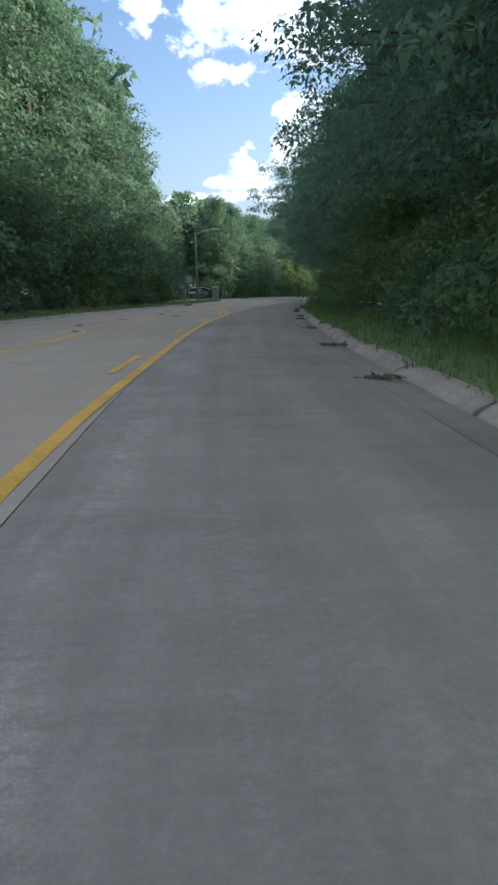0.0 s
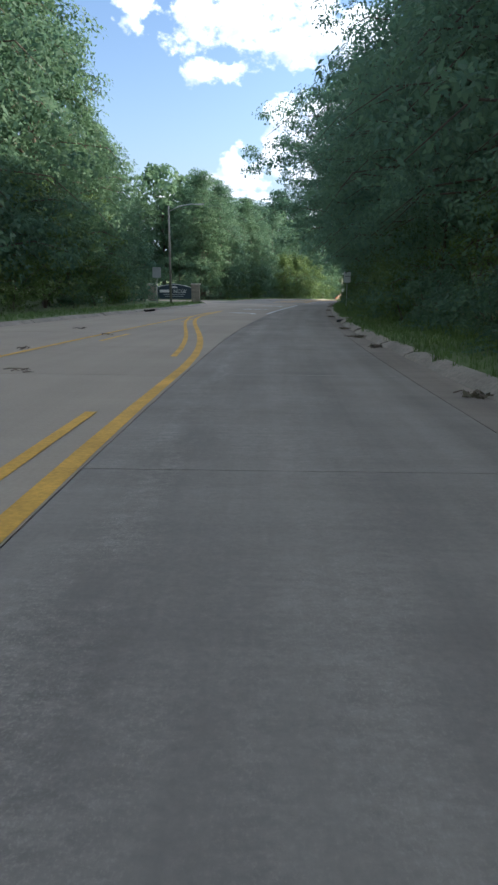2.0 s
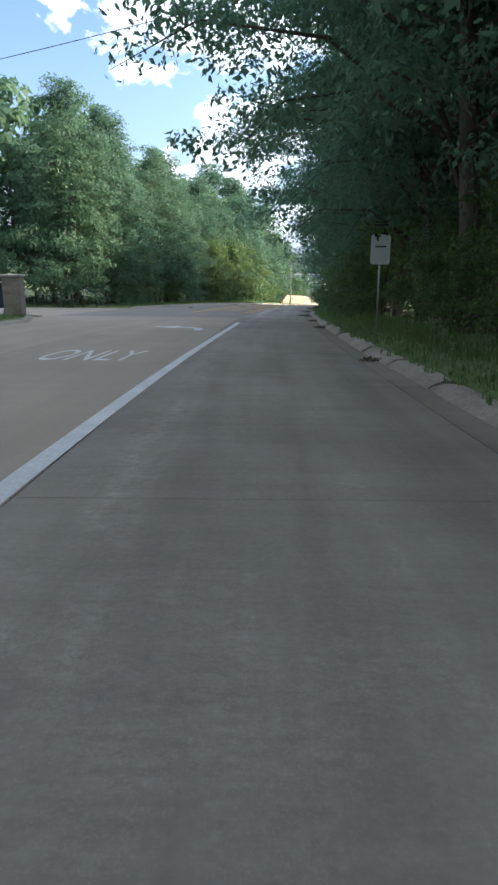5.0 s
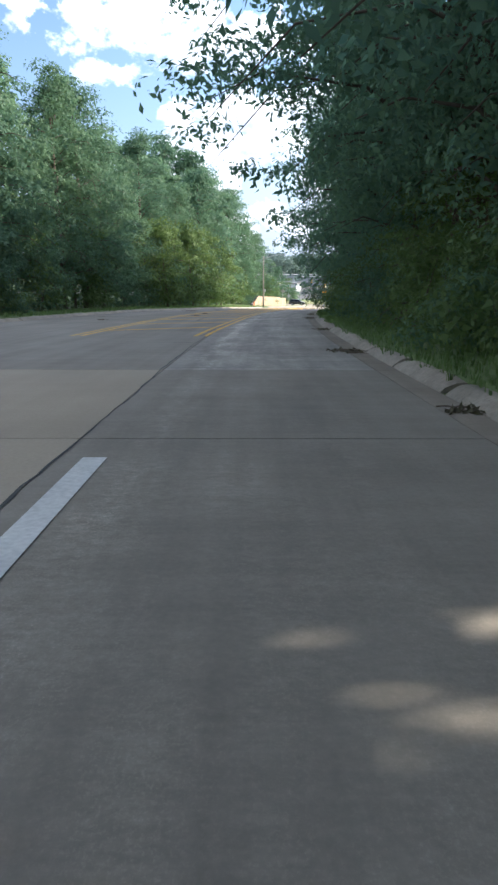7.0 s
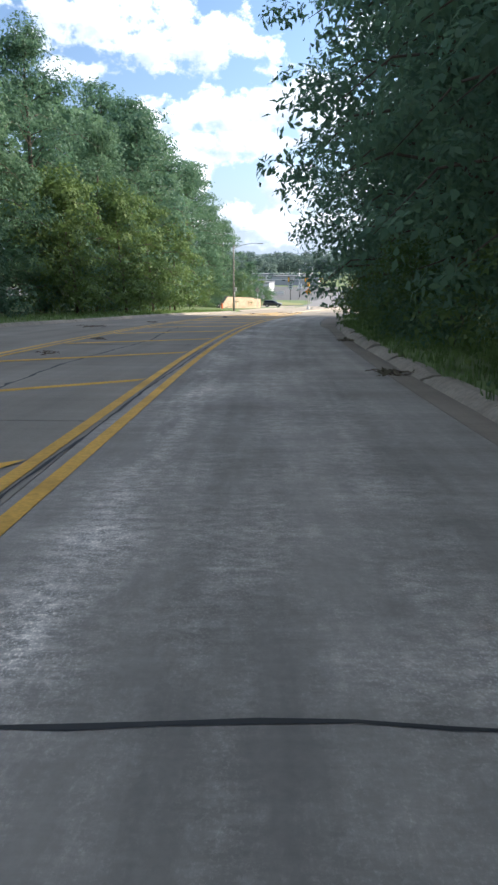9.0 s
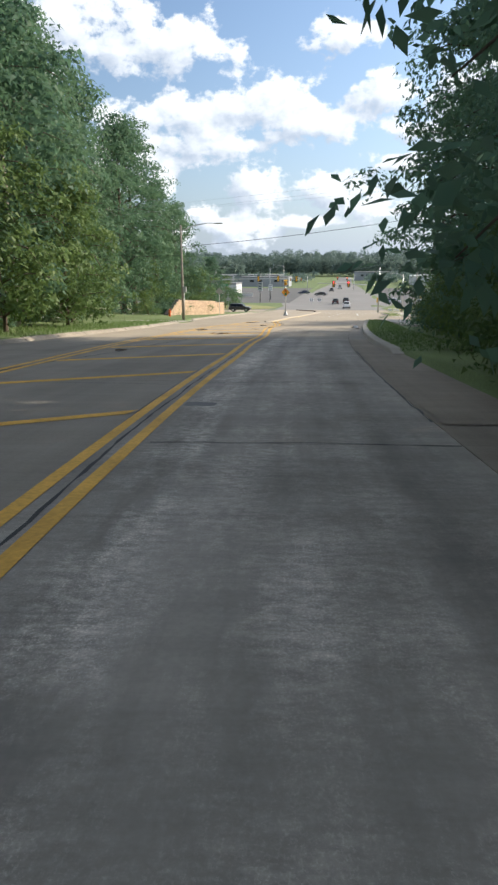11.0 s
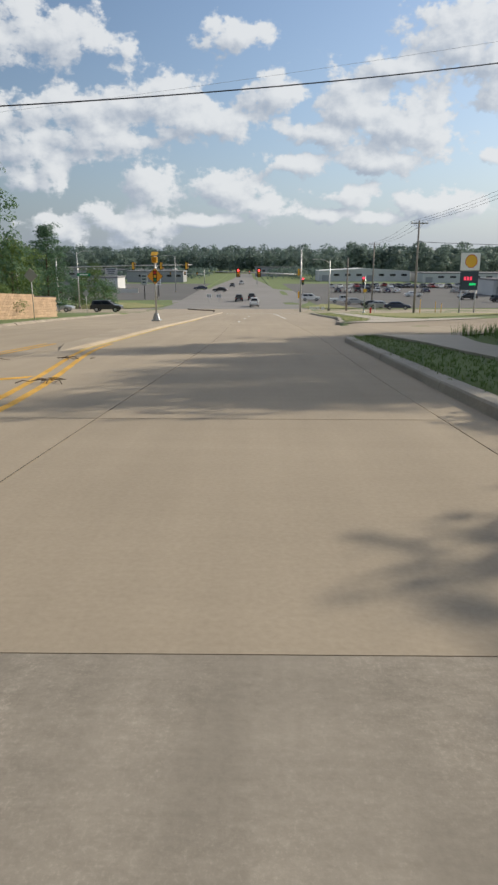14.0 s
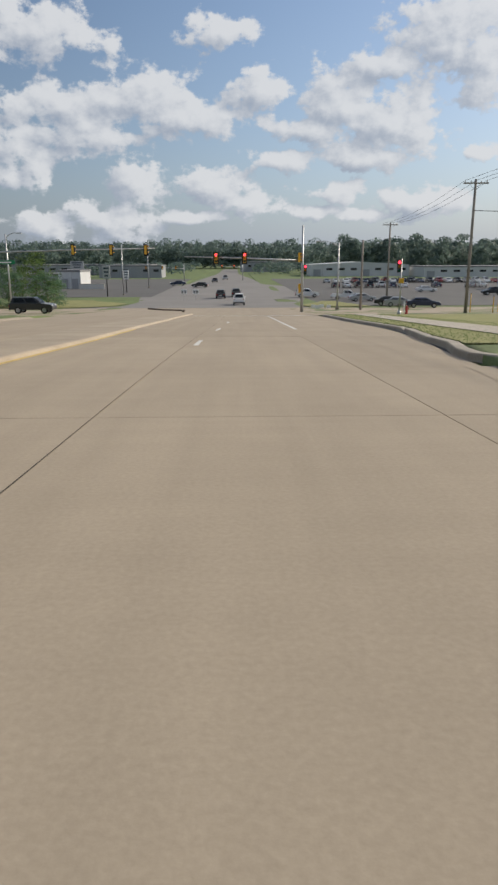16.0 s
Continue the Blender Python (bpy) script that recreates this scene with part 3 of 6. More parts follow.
# two-way turning lane and its end
line(-60, 68, yel_right, 0.17, YELLOW, "solid yellow centre line, slightly worn")
for k in range(-5, 3):
    line(9.6 + k * 8.75, 12.2 + k * 8.75, lambda s: yel_inner(s) if s > 8 else yel_inner(8), 0.13, YELLOW, "broken yellow line of the turning lane")
line(35.8, 66, yel_inner, 0.13, YELLOW, "yellow line closing the turning lane")
line(-60, 70, lambda s: -5.45 if s > 20 else -5.0, 0.14, YELLOW, "solid yellow line of the far lane")
for k in range(-4, 4):
    line(15.4 + k * 12.2, 18.4 + k * 12.2, -4.7, 0.13, YELLOW, "broken yellow line of the far lane")
# left turning pocket
line(63.6, 91, lambda s: knots(s, ((63, -1.6), (91, -1.2))), 0.19, WHITE_PAINT, "solid white line of the turning pocket")
# painted island with double yellow borders
dy = lambda s: knots(s, ((104, -1.6), (120, -1.35), (155, -1.35), (166, -1.65), (186, -3.1), (203, -5.0)))
line(106, 203, dy, 0.13, YELLOW, "right line of the double yellow border")
line(106, 202, lambda s: dy(s) - 0.32, 0.13, YELLOW, "left line of the double yellow border")
ly = lambda s: knots(s, ((104, -5.4), (150, -5.6), (166, -6.2), (185, -7.1), (203, -6.9)))
line(106, 203, ly, 0.13, YELLOW, "right line of the far double yellow border")
line(106, 203, lambda s: ly(s) - 0.3, 0.13, YELLOW, "left line of the far double yellow border")


def hatch(s0):
    """One diagonal bar across the painted island."""
    a, b = at(s0, dy(s0) - 0.5, 0.006), at(s0 - 2.6, ly(s0 - 2.6) + 0.15, 0.006)
    along = Vector((0.15, 0.55, 0)).normalized() * 0.28
    ob = mesh_object("road_marking", [a, a + along, b + along, b], [(0, 1, 2, 3)], YELLOW)
    tagged(ob, "diagonal orange-yellow bar of the painted island", "road marking", kind="structure")


for k in range(17):
    hatch(111.5 + k * 5.05)
# lane lines towards the crossing
for k in range(3):
    line(228.3 + k * 9.8, 230.8 + k * 9.8, lambda s: knots(s, ((228, -1.15), (250, -0.4))), 0.14, WHITE_PAINT, "short white lane dash")
line(239, 266, lambda s: 2.75, 0.14, WHITE_PAINT, "white line of the right-turn lane")
paint("road_marking", 266.6, 267.2, -3.6, 6.6, WHITE_PAINT, label="white stop line before the crossing")


def arrow_left(s0, d0, size=1.0):
    """A left-turn arrow painted on the road."""
    bend = [(-0.02, 0.0), (0.0, 0.55), (-0.12, 1.1), (-0.42, 1.5), (-0.8, 1.66)]
    wide = [0.11, 0.12, 0.14, 0.15, 0.15]
    rim = []
    for i, (x, y) in enumerate(bend):
        x0, y0 = bend[max(0, i - 1)]
        x1, y1 = bend[min(len(bend) - 1, i + 1)]
        ln = math.hypot(x1 - x0, y1 - y0)
        nx, ny = (y1 - y0) / ln, -(x1 - x0) / ln
        rim.append(((x + nx * wide[i], y + ny * wide[i] * 1.6), (x - nx * wide[i], y - ny * wide[i] * 1.6)))
    shape = [(p[0], p[1], q[1], q[0]) for p, q in zip(rim, rim[1:])] + [((-0.78, 1.02), (-0.78, 2.3), (-1.62, 1.72))]
    verts, faces = [], []
    for piece in shape:
        faces.append(tuple(range(len(verts), len(verts) + len(piece))))
        verts += [at(s0 + y * size, d0 + x * size, 0.006) for x, y in piece]
    ob = mesh_object("road_marking", verts, faces, WHITE_PAINT)
    tagged(ob, "white left-turn arrow painted on the road", "road marking", kind="structure")


arrow_left(63.6, -2.5, 1.25)
arrow_left(84.4, -2.3, 1.25)


def word_on_road(text, s0, d_mid, width, height):
    """A word painted on the road, stretched along it."""
    cu = bpy.data.curves.new("word", "FONT")
    cu.body, cu.size, cu.align_x = text, 1.0, "CENTER"
    ob = new("word", cu)
    dg = bpy.context.evaluated_depsgraph_get()
    me = bpy.data.meshes.new_from_object(ob.evaluated_get(dg))
    bpy.data.objects.remove(ob)
    xs, yy = [v.co.x for v in me.vertices], [v.co.y for v in me.vertices]
    kx, ky = width / (max(xs) - min(xs)), height / (max(yy) - min(yy))
    for v in me.vertices:
        v.co = at(s0 + (v.co.y - min(yy)) * ky, d_mid + v.co.x * kx, 0.006)
    me.materials.clear()
    me.materials.append(WHITE_PAINT)
    return tagged(new("road_marking", me), "white word ONLY painted on the turning pocket", "road marking", kind="structure")


word_on_road("ONLY", 73.6, -3.45, 2.0, 2.3)

# ---- median with raised kerb ----
def median():
    near = lambda s: knots(s, ((200, -5.35), (215, -5.2), (235, -4.75), (258, -4.4), (275, -4.0)))
    far = lambda s: knots(s, ((200, -6.2), (215, -6.7), (235, -7.2), (258, -6.7), (275, -4.9)))
    rows = []
    n = 38
    for i in range(n + 1):
        s = 199.5 + (275 - 199.5) * i / n
        cap = min(1.0, (s - 199.5) / 1.2, (275 - s) / 1.2) ** 0.5 if 199.5 < s < 275 else 0.0
        a, b = near(s), far(s)
        m = (a + b) / 2
        a, b = m + (a - m) * cap, m + (b - m) * cap
        k = min(1.0, cap * 1.5)
        rows.append([at(s, a + 0.03, -0.01), at(s, a, 0.08 * k), at(s, a - 0.06 * k, 0.11 * k), at(s, b + 0.06 * k, 0.11 * k), at(s, b, 0.08 * k), at(s, b - 0.03, -0.01)])
    verts = [v for r in rows for v in r]
    faces = [(i * 6 + j, i * 6 + j + 1, i * 6 + j + 7, i * 6 + j + 6) for i in range(n) for j in range(5)]
    ob = mesh_object("median", verts, faces, MEDIAN)
    tagged(ob, "raised pale concrete median with a faded yellow edge", "median", kind="structure")
    line(200, 240, lambda s: near(s) + 0.12, 0.16, FADED_YELLOW, "faded yellow line along the median kerb")


median()

# side street, crossing, far road, drive and parking ground
def sheet(name, corners, mat, label, category, up=0.02, cell=6.0):
    """A paved area given by stations and offsets, laid on the land."""
    s0, s1, d0, d1 = corners
    ns, nd = max(1, int((s1 - s0) / cell)), max(1, int((d1 - d0) / cell))
    verts = [at(s0 + (s1 - s0) * i / ns, d0 + (d1 - d0) * j / nd, up) for i in range(ns + 1) for j in range(nd + 1)]
    faces = [(i * (nd + 1) + j, i * (nd + 1) + j + 1, (i + 1) * (nd + 1) + j + 1, (i + 1) * (nd + 1) + j) for i in range(ns) for j in range(nd)]
    uv = [(d0 + (d1 - d0) * j / nd, s0 + (s1 - s0) * i / ns) for i in range(ns + 1) for j in range(nd + 1)]
    return tagged(mesh_object(name, verts, faces, mat, uv=uv), label, category, kind="structure")


sheet("road_crossing", (267.9, 306, -170, 140), CONCRETE, "wide concrete crossing in evening sun", "road", up=0.004)
far_road = strip("road_far", 306, 760, lambda s: knots(s, ((306, -23), (314, -17.5), (330, -17), (345, -19), (400, -20), (425, -14), (600, -9))), lambda s: knots(s, ((306, 11), (318, 9.5), (345, 14), (400, 15), (425, 8), (600, 2))), 0.012, FAR_ROAD, step=8)
tagged(far_road, "long straight concrete road running on through the valley", "road", kind="structure")
sheet("parking_ground", (312, 480, 14, 170), PARKING, "sunlit grey asphalt car park", "car park", up=0.03, cell=9)
sheet("forecourt", (348, 480, -180, -17), PARKING, "asphalt forecourt beyond the crossing", "car park", up=0.03, cell=9)
for s0, ln in ((322, 5), (334, 5), (346, 5), (358, 5)):
    for d in (-6.4, -3.0, 2.3):
        line(s0, s0 + ln, d, 0.16, WHITE_PAINT, "white lane line beyond the crossing")


def side_street():
    verts, faces = [], []
    n = 14
    for i in range(n + 1):
        o = 70 * (i / n) ** 1.6
        flare = 3.5 * max(0.0, 1 - o / 5) ** 2
        d = kerb_left(104) - o + 0.3
        up = max(0.004, verge_up(104, d) + 0.03) if o > 0.5 else 0.0
        verts += [at(97.5 - flare * 0.4, d, up), at(111.5 + flare * 0.6, d, up)]
    faces = [(2 * i, 2 * i + 1, 2 * i + 3, 2 * i + 2) for i in range(n)]
    tagged(mesh_object("road_side", verts, faces, CONCRETE, uv=[(v.x, v.y) for v in verts]), "concrete side street between woods", "road", kind="structure")


side_street()


def walk_run():
    """The footpath that leaves the trees beside the road."""
    verts, faces = [], []
    n = 30
    for i in range(n + 1):
        s = 174 + (207 - 174) * i / n
        a = knots(s, ((174, 8.2), (187, 5.4), (200, 5.0), (207, 4.2)))
        b = knots(s, ((174, 9.6), (187, 6.7), (200, 6.6), (207, 7.4)))
        for d, u in ((a, -0.1), (a, 0.0), (b, 0.0), (b, -0.1)):
            verts.append(at(s, d, u + max(verge_up(s, a), verge_up(s, b)) + 0.04))
    faces = [(i * 4 + j, i * 4 + j + 1, i * 4 + j + 5, i * 4 + j + 4) for i in range(n) for j in range(3)]
    tagged(mesh_object("pavement", verts, faces, WALK), "pale concrete footpath through the grass", "footpath", kind="structure")


walk_run()
sheet("pavement_apron", (146.3, 157.7, 1.9, 3.1), GUTTER, "grey concrete apron in place of the kerb", "driveway", up=0.012, cell=2)
def draped(name, s0, s1, f0, f1, mat, label, category, lift=0.03, least=0.006, step=1.0, n=16):
    """A strip of ground cover that follows the land, between two offsets that may vary with the station."""
    verts, faces, uv = [], [], []
    rows = max(1, int((s1 - s0) / step))
    for i in range(rows + 1):
        s = s0 + (s1 - s0) * i / rows
        for j in range(n + 1):
            d = f0(s) + (f1(s) - f0(s)) * (j / n) ** 1.5
            verts.append(at(s, d, max(least, verge_up(s, d) + lift)))
            uv.append((d, s))
    for i in range(rows):
        for j in range(n):
            a = i * (n + 1) + j
            faces.append((a, a + 1, a + n + 2, a + n + 1))
    return tagged(mesh_object(name, verts, faces, mat, uv=uv), label, category, kind="structure")


draped("pavement_drive", 205.9, 221.6, lambda s: kerb_right(s) - 0.3, lambda s: 42.0, CONCRETE, "pale concrete driveway apron", "driveway")
draped("pavement_corner", 221.6, 262, lambda s: knots(s, ((221.6, 5.6), (226, 7.6), (231, 8.6), (262, 9.2))), lambda s: knots(s, ((221.6, 14.0), (226, 11.2), (232, 10.6), (262, 10.8))), WALK, "pale concrete footpath at the corner", "footpath", lift=0.06, n=6)
draped("lawn", 226, 262, lambda s: kerb_right(s) + 0.38, lambda s: max(kerb_right(s) + 0.4, knots(s, ((226, 7.5), (231, 8.55), (262, 9.15)))), LAWN, "short yellowed lawn between kerb and footpath", "lawn", lift=0.035, n=6)
draped("lawn", 230, 262, lambda s: knots(s, ((230, 10.9), (232, 10.65), (262, 10.85))), lambda s: 26.0, LAWN, "short yellowed lawn at the corner of the crossing", "lawn", lift=0.035, n=10)
draped("lawn", 307.5, 330, lambda s: knots(s, ((307, 11.5), (312, 10.0), (330, 15.0))), lambda s: knots(s, ((307, 20), (330, 18))), LAWN, "short sunlit lawn mound before the car park", "lawn", lift=0.12, least=0.1, n=6)
draped("lawn", 307.5, 336, lambda s: knots(s, ((307, -42), (336, -34))), lambda s: knots(s, ((307, -23), (313, -18.5), (322, -18), (336, -26))), LAWN, "short sunlit lawn before the shrubs at the far corner", "lawn", lift=0.1, least=0.08, n=6)
strip_joint = strip("lane_joint", 172, 267, lambda s: lane_edges(s)[2] - 0.005, lambda s: lane_edges(s)[2] + 0.005, 0.0045, JOINT)
tagged(strip_joint, "dark sealed joint between the lanes", "road joint", kind="structure")
sheet("drive_left", (194.5, 201.5, -40, -12.6), WALK, "pale concrete driveway into the woods", "driveway", up=0.03, cell=3)

# ---- trees ----
rng = np.random.default_rng(7)


def leaf_mesh(name, centres, radii, per, size, mat, droop=0.35, seed=1, quads=False):
    """Leaves in clumps: pointed blades on the outer part of each clump, tips hanging."""
    r = np.random.default_rng(seed)
    n = len(centres) * per
    c = np.repeat(centres, per, 0)
    rad = np.repeat(radii, per)
    out = r.normal(size=(n, 3))
    out /= np.linalg.norm(out, axis=1)[:, None]
    out[:, 2] = np.where(r.random(n) < 0.7, np.abs(out[:, 2]), out[:, 2])
    pos = c + out * (rad * (0.35 + 0.75 * r.random(n) ** 0.5))[:, None] * np.array([1.15, 1.15, 0.75])
    face = out * 1.0 + r.normal(scale=0.45, size=(n, 3)) + np.array([0, 0, 0.35])
    face /= np.linalg.norm(face, axis=1)[:, None]
    ax = r.normal(size=(n, 3)) + out * 0.3
    ax[:, 2] -= droop
    ax -= face * (ax * face).sum(1)[:, None]
    ax /= np.linalg.norm(ax, axis=1)[:, None] + 1e-9
    side = np.cross(ax, face)
    up = face
    ln = (size * (0.65 + 0.6 * r.random(n)))[:, None]
    wd = ln * ((0.20 if quads else 0.26) + 0.12 * r.random(n))[:, None]
    if quads:
        v = np.stack([pos - ax * ln * 0.45, pos - side * wd - ax * ln * 0.02 + up * ln * 0.05, pos + ax * ln * 0.62 - up * ln * 0.10, pos + side * wd - ax * ln * 0.06 + up * ln * 0.02], 1).reshape(-1, 3)
        c4 = 4
    else:
        v = np.stack([pos - side * wd + up * ln * 0.05, pos + side * wd - up * ln * 0.03, pos + ax * ln - up * ln * 0.10], 1).reshape(-1, 3)
        c4 = 3
    me = bpy.data.meshes.new(name)
    me.vertices.add(c4 * n)
    me.vertices.foreach_set("co", v.astype(np.float32).ravel())
    me.loops.add(c4 * n)
    me.loops.foreach_set("vertex_index", np.arange(c4 * n, dtype=np.int32))
    me.polygons.add(n)
    me.polygons.foreach_set("loop_start", np.arange(0, c4 * n, c4, dtype=np.int32))
    me.update(calc_edges=True)
    me.materials.append(mat)
    return me


def tube(bm, points, radii, sides=7):
    """A tapered tube through the points."""
    rings = []
    for i, (p, rr) in enumerate(zip(points, radii)):
        way = (points[min(i + 1, len(points) - 1)] - points[max(i - 1, 0)]).normalized()
        q = way.to_track_quat("Z", "Y")
        rings.append([bm.verts.new(p + q @ Vector((rr * math.cos(a), rr * math.sin(a), 0))) for a in [2 * math.pi * k / sides for k in range(sides)]])
    for a, b in zip(rings, rings[1:]):
        for k in range(sides):
            bm.faces.new((a[k], a[(k + 1) % sides], b[(k + 1) % sides], b[k]))
    bm.faces.new(rings[-1])
    bm.faces.new(rings[0][::-1])


def tree_kind(seed, height, radius, base, lumps, per, size, mat, lump_size=1.25, trunk=0.22, hang=0.35):
    """One tree at the origin: trunk with limbs, and a ragged crown. Returns the thing."""
    r = random.Random(seed)
    pr = np.random.default_rng(seed)
    thing = empty("tree")
    bm = bmesh.new()
    lean = Vector((r.uniform(-0.5, 0.5), r.uniform(-0.5, 0.5), 0))
    stem = [Vector((0, 0, -0.4)), Vector((0, 0, height * 0.15)), lean * 0.5 + Vector((0, 0, height * 0.45)), lean + Vector((0, 0, height * 0.88))]
    tube(bm, stem, [trunk * 1.35, trunk, trunk * 0.7, trunk * 0.15], 8)
    centres, radii = [], []
    for k in range(lumps):
        u = (k + 0.5) / lumps
        z = base + (height - base) * (0.04 + 0.96 * u)
        shape = math.sin(math.pi * min(1, (0.18 + 0.80 * u) ** 1.05)) ** 0.6
        ang = k * 2.39996 + r.uniform(-0.5, 0.5)
        out = radius * shape * r.uniform(0.55, 1.12)
        if k % 4 == 0:
            out *= r.uniform(0.1, 0.6)
        c = Vector((lean.x * u + out * math.cos(ang), lean.y * u + out * math.sin(ang), z + r.uniform(-0.5, 0.5)))
        centres.append(c)
        radii.append(lump_size * r.uniform(0.7, 1.25))
        if k % 3 == 0:
            root = Vector((lean.x * u * 0.6, lean.y * u * 0.6, max(height * 0.1, z - out * 0.6 - 0.5)))
            tube(bm, [root, (root + c) / 2 + Vector((0, 0, 0.35)), c], [trunk * 0.35 * (1.1 - u * 0.7), trunk * 0.22 * (1.1 - u * 0.7), 0.02], 5)
    part("trunk", bm, BARK, thing, shade=True)
    me = leaf_mesh("crown", np.array([tuple(c) for c in centres]), np.array(radii), per, size, mat, hang, seed)
    crown = new("crown", me)
    crown.parent = thing
    return thing


def bough_tree(seed, height, radius, base, boughs, clumps, per, size, mat, trunk=0.22, hang=0.6, clump=0.95, reach=0.0, quads=True):
    """A tree built bough by bough: each limb leaves the trunk, arches over and droops, with leaf clumps along it. reach draws out the boughs of one side (-x)."""
    r = random.Random(seed)
    thing = empty("tree")
    bm = bmesh.new()
    lean = Vector((r.uniform(-0.6, 0.6) - reach, r.uniform(-0.6, 0.6), 0))
    stem = [Vector((0, 0, -0.4)), Vector((0, 0, height * 0.15)), lean * 0.4 + Vector((0, 0, height * 0.45)), lean * 0.8 + Vector((0, 0, height * 0.75)), lean + Vector((0, 0, height * 0.96))]
    tube(bm, stem, [trunk * 1.35, trunk, trunk * 0.72, trunk * 0.35, trunk * 0.1], 8)
    centres, radii = [], []
    for k in range(boughs):
        u = (k + 0.5) / boughs
        z = base + (height - base) * u * 0.93
        shape = math.sin(math.pi * min(1, (0.22 + 0.76 * u) ** 1.05)) ** 0.6
        ang = k * 2.39996 + r.uniform(-0.45, 0.45)
        run = radius * shape * r.uniform(0.62, 1.14)
        toward_road = -math.cos(ang)
        if reach and toward_road > 0.4:
            run *= 1.0 + reach * 0.40 * toward_road * r.uniform(0.75, 1.15)
        way = Vector((math.cos(ang), math.sin(ang), 0))
        root = lean * (z / height) * 0.8 + Vector((0, 0, max(height * 0.08, z - run * 0.28)))
        rise, fall = run * r.uniform(0.30, 0.5), run * r.uniform(0.15, 0.5)
        bend = Vector((-way.y, way.x, 0)) * run * r.uniform(-0.22, 0.22)

        def along(f):
            return root + way * run * f + bend * f * f + Vector((0, 0, rise * f * (2 - f) - fall * f ** 3))

        tube(bm, [along(0), along(0.4), along(0.75), along(1.0)], [trunk * 0.34 * (1.1 - u * 0.7), trunk * 0.2 * (1.1 - u * 0.7), 0.03, 0.008], 5)
        for i in range(clumps):
            f = 0.30 + 0.74 * (i + r.random() * 0.8) / clumps
            spread = 0.13 * run * (0.75 + 0.45 * f)
            centres.append(along(f) + Vector((r.gauss(0, spread), r.gauss(0, spread), r.gauss(0.05, 0.32))))
            radii.append(clump * r.uniform(0.6, 1.15) * (1.1 - 0.28 * f))
    for i in range(clumps * 2):
        centres.append(lean + Vector((r.gauss(0, radius * 0.16), r.gauss(0, radius * 0.16), height * 0.96 + r.uniform(-1.6, 0.5))))
        radii.append(clump * r.uniform(0.5, 0.95))
    part("trunk", bm, BARK, thing, shade=True)
    me = leaf_mesh("crown", np.array([tuple(c) for c in centres]), np.array(radii), per, size, mat, hang, seed, quads)
    crown = new("crown", me)
    crown.parent = thing
    return thing


KINDS = {
    "tall": [bough_tree(11, 17.0, 4.6, 1.6, 40, 4, 66, 0.315, LEAF, 0.22, 0.5, 1.25, quads=False), bough_tree(12, 19.0, 4.9, 2.4, 42, 4, 66, 0.315, LEAF, 0.24, 0.5, 1.3, quads=False), bough_tree(13, 15.5, 4.4, 1.0, 38, 4, 66, 0.305, LEAF, 0.2, 0.9, 1.2, quads=False)],
    "bank": [bough_tree(111, 17.0, 4.7, 1.2, 42, 5, 96, 0.22, LEAF, 0.22, 0.6, 1.2, quads=False), bough_tree(112, 19.0, 4.9, 1.8, 44, 5, 96, 0.22, LEAF, 0.24, 0.6, 1.25, quads=False), bough_tree(113, 15.5, 4.6, 0.8, 40, 5, 96, 0.21, LEAF, 0.2, 0.9, 1.15, quads=False)],
    "wall": [bough_tree(121, 17.5, 5.3, 1.8, 48, 6, 84, 0.225, LEAF_EDGE, 0.24, 0.8, 1.2), bough_tree(122, 19.0, 5.5, 2.2, 48, 6, 84, 0.225, LEAF_EDGE, 0.26, 0.8, 1.2)],
    "canopy": [bough_tree(101, 18.0, 5.9, 3.4, 40, 7, 80, 0.23, LEAF_EDGE, 0.26, 0.8, 1.15, 0.75), bough_tree(102, 20.0, 6.2, 4.0, 42, 7, 80, 0.23, LEAF_EDGE, 0.28, 0.8, 1.15, 0.85), bough_tree(103, 16.5, 5.6, 2.6, 38, 7, 80, 0.225, LEAF_EDGE, 0.24, 0.9, 1.1, 0.7)],
    "wide": [bough_tree(51, 18.5, 7.4, 5.6, 44, 9, 112, 0.225, LEAF_EDGE, 0.3, 0.9, 1.15, 1.1)],
    "corner": [bough_tree(71, 15.5, 5.4, -0.6, 62, 8, 130, 0.20, LEAF_EDGE, 0.28, 1.4, 1.0)],
    "sapling": [bough_tree(81, 7.5, 2.6, 0.5, 26, 4, 56, 0.17, LEAF_EDGE, 0.1, 0.7, 0.85), bough_tree(82, 5.5, 2.3, 0.3, 22, 4, 56, 0.16, LEAF_LIGHT, 0.08, 0.7, 0.8)],
    "sunny": [bough_tree(91, 9.0, 3.2, 0.5, 28, 4, 56, 0.26, LEAF_LIGHT, 0.12, 0.7, 0.95, quads=False)],
    "low": [tree_kind(21, 8.0, 2.9, 0.4, 36, 90, 0.28, LEAF_LIGHT, 1.0, 0.12), tree_kind(22, 6.0, 2.5, 0.2, 30, 90, 0.26, LEAF, 0.9, 0.09)],
    "bush": [tree_kind(31, 2.6, 1.5, 0.1, 15, 190, 0.13, LEAF_LIGHT, 0.65, 0.04), tree_kind(32, 1.7, 1.3, 0.05, 11, 190, 0.12, LEAF, 0.55, 0.03)],
    "back": [tree_kind(41, 18.0, 5.0, 3.0, 40, 60, 0.85, LEAF, 1.7), tree_kind(42, 20.0, 5.2, 4.0, 42, 60, 0.85, LEAF, 1.8)],
}
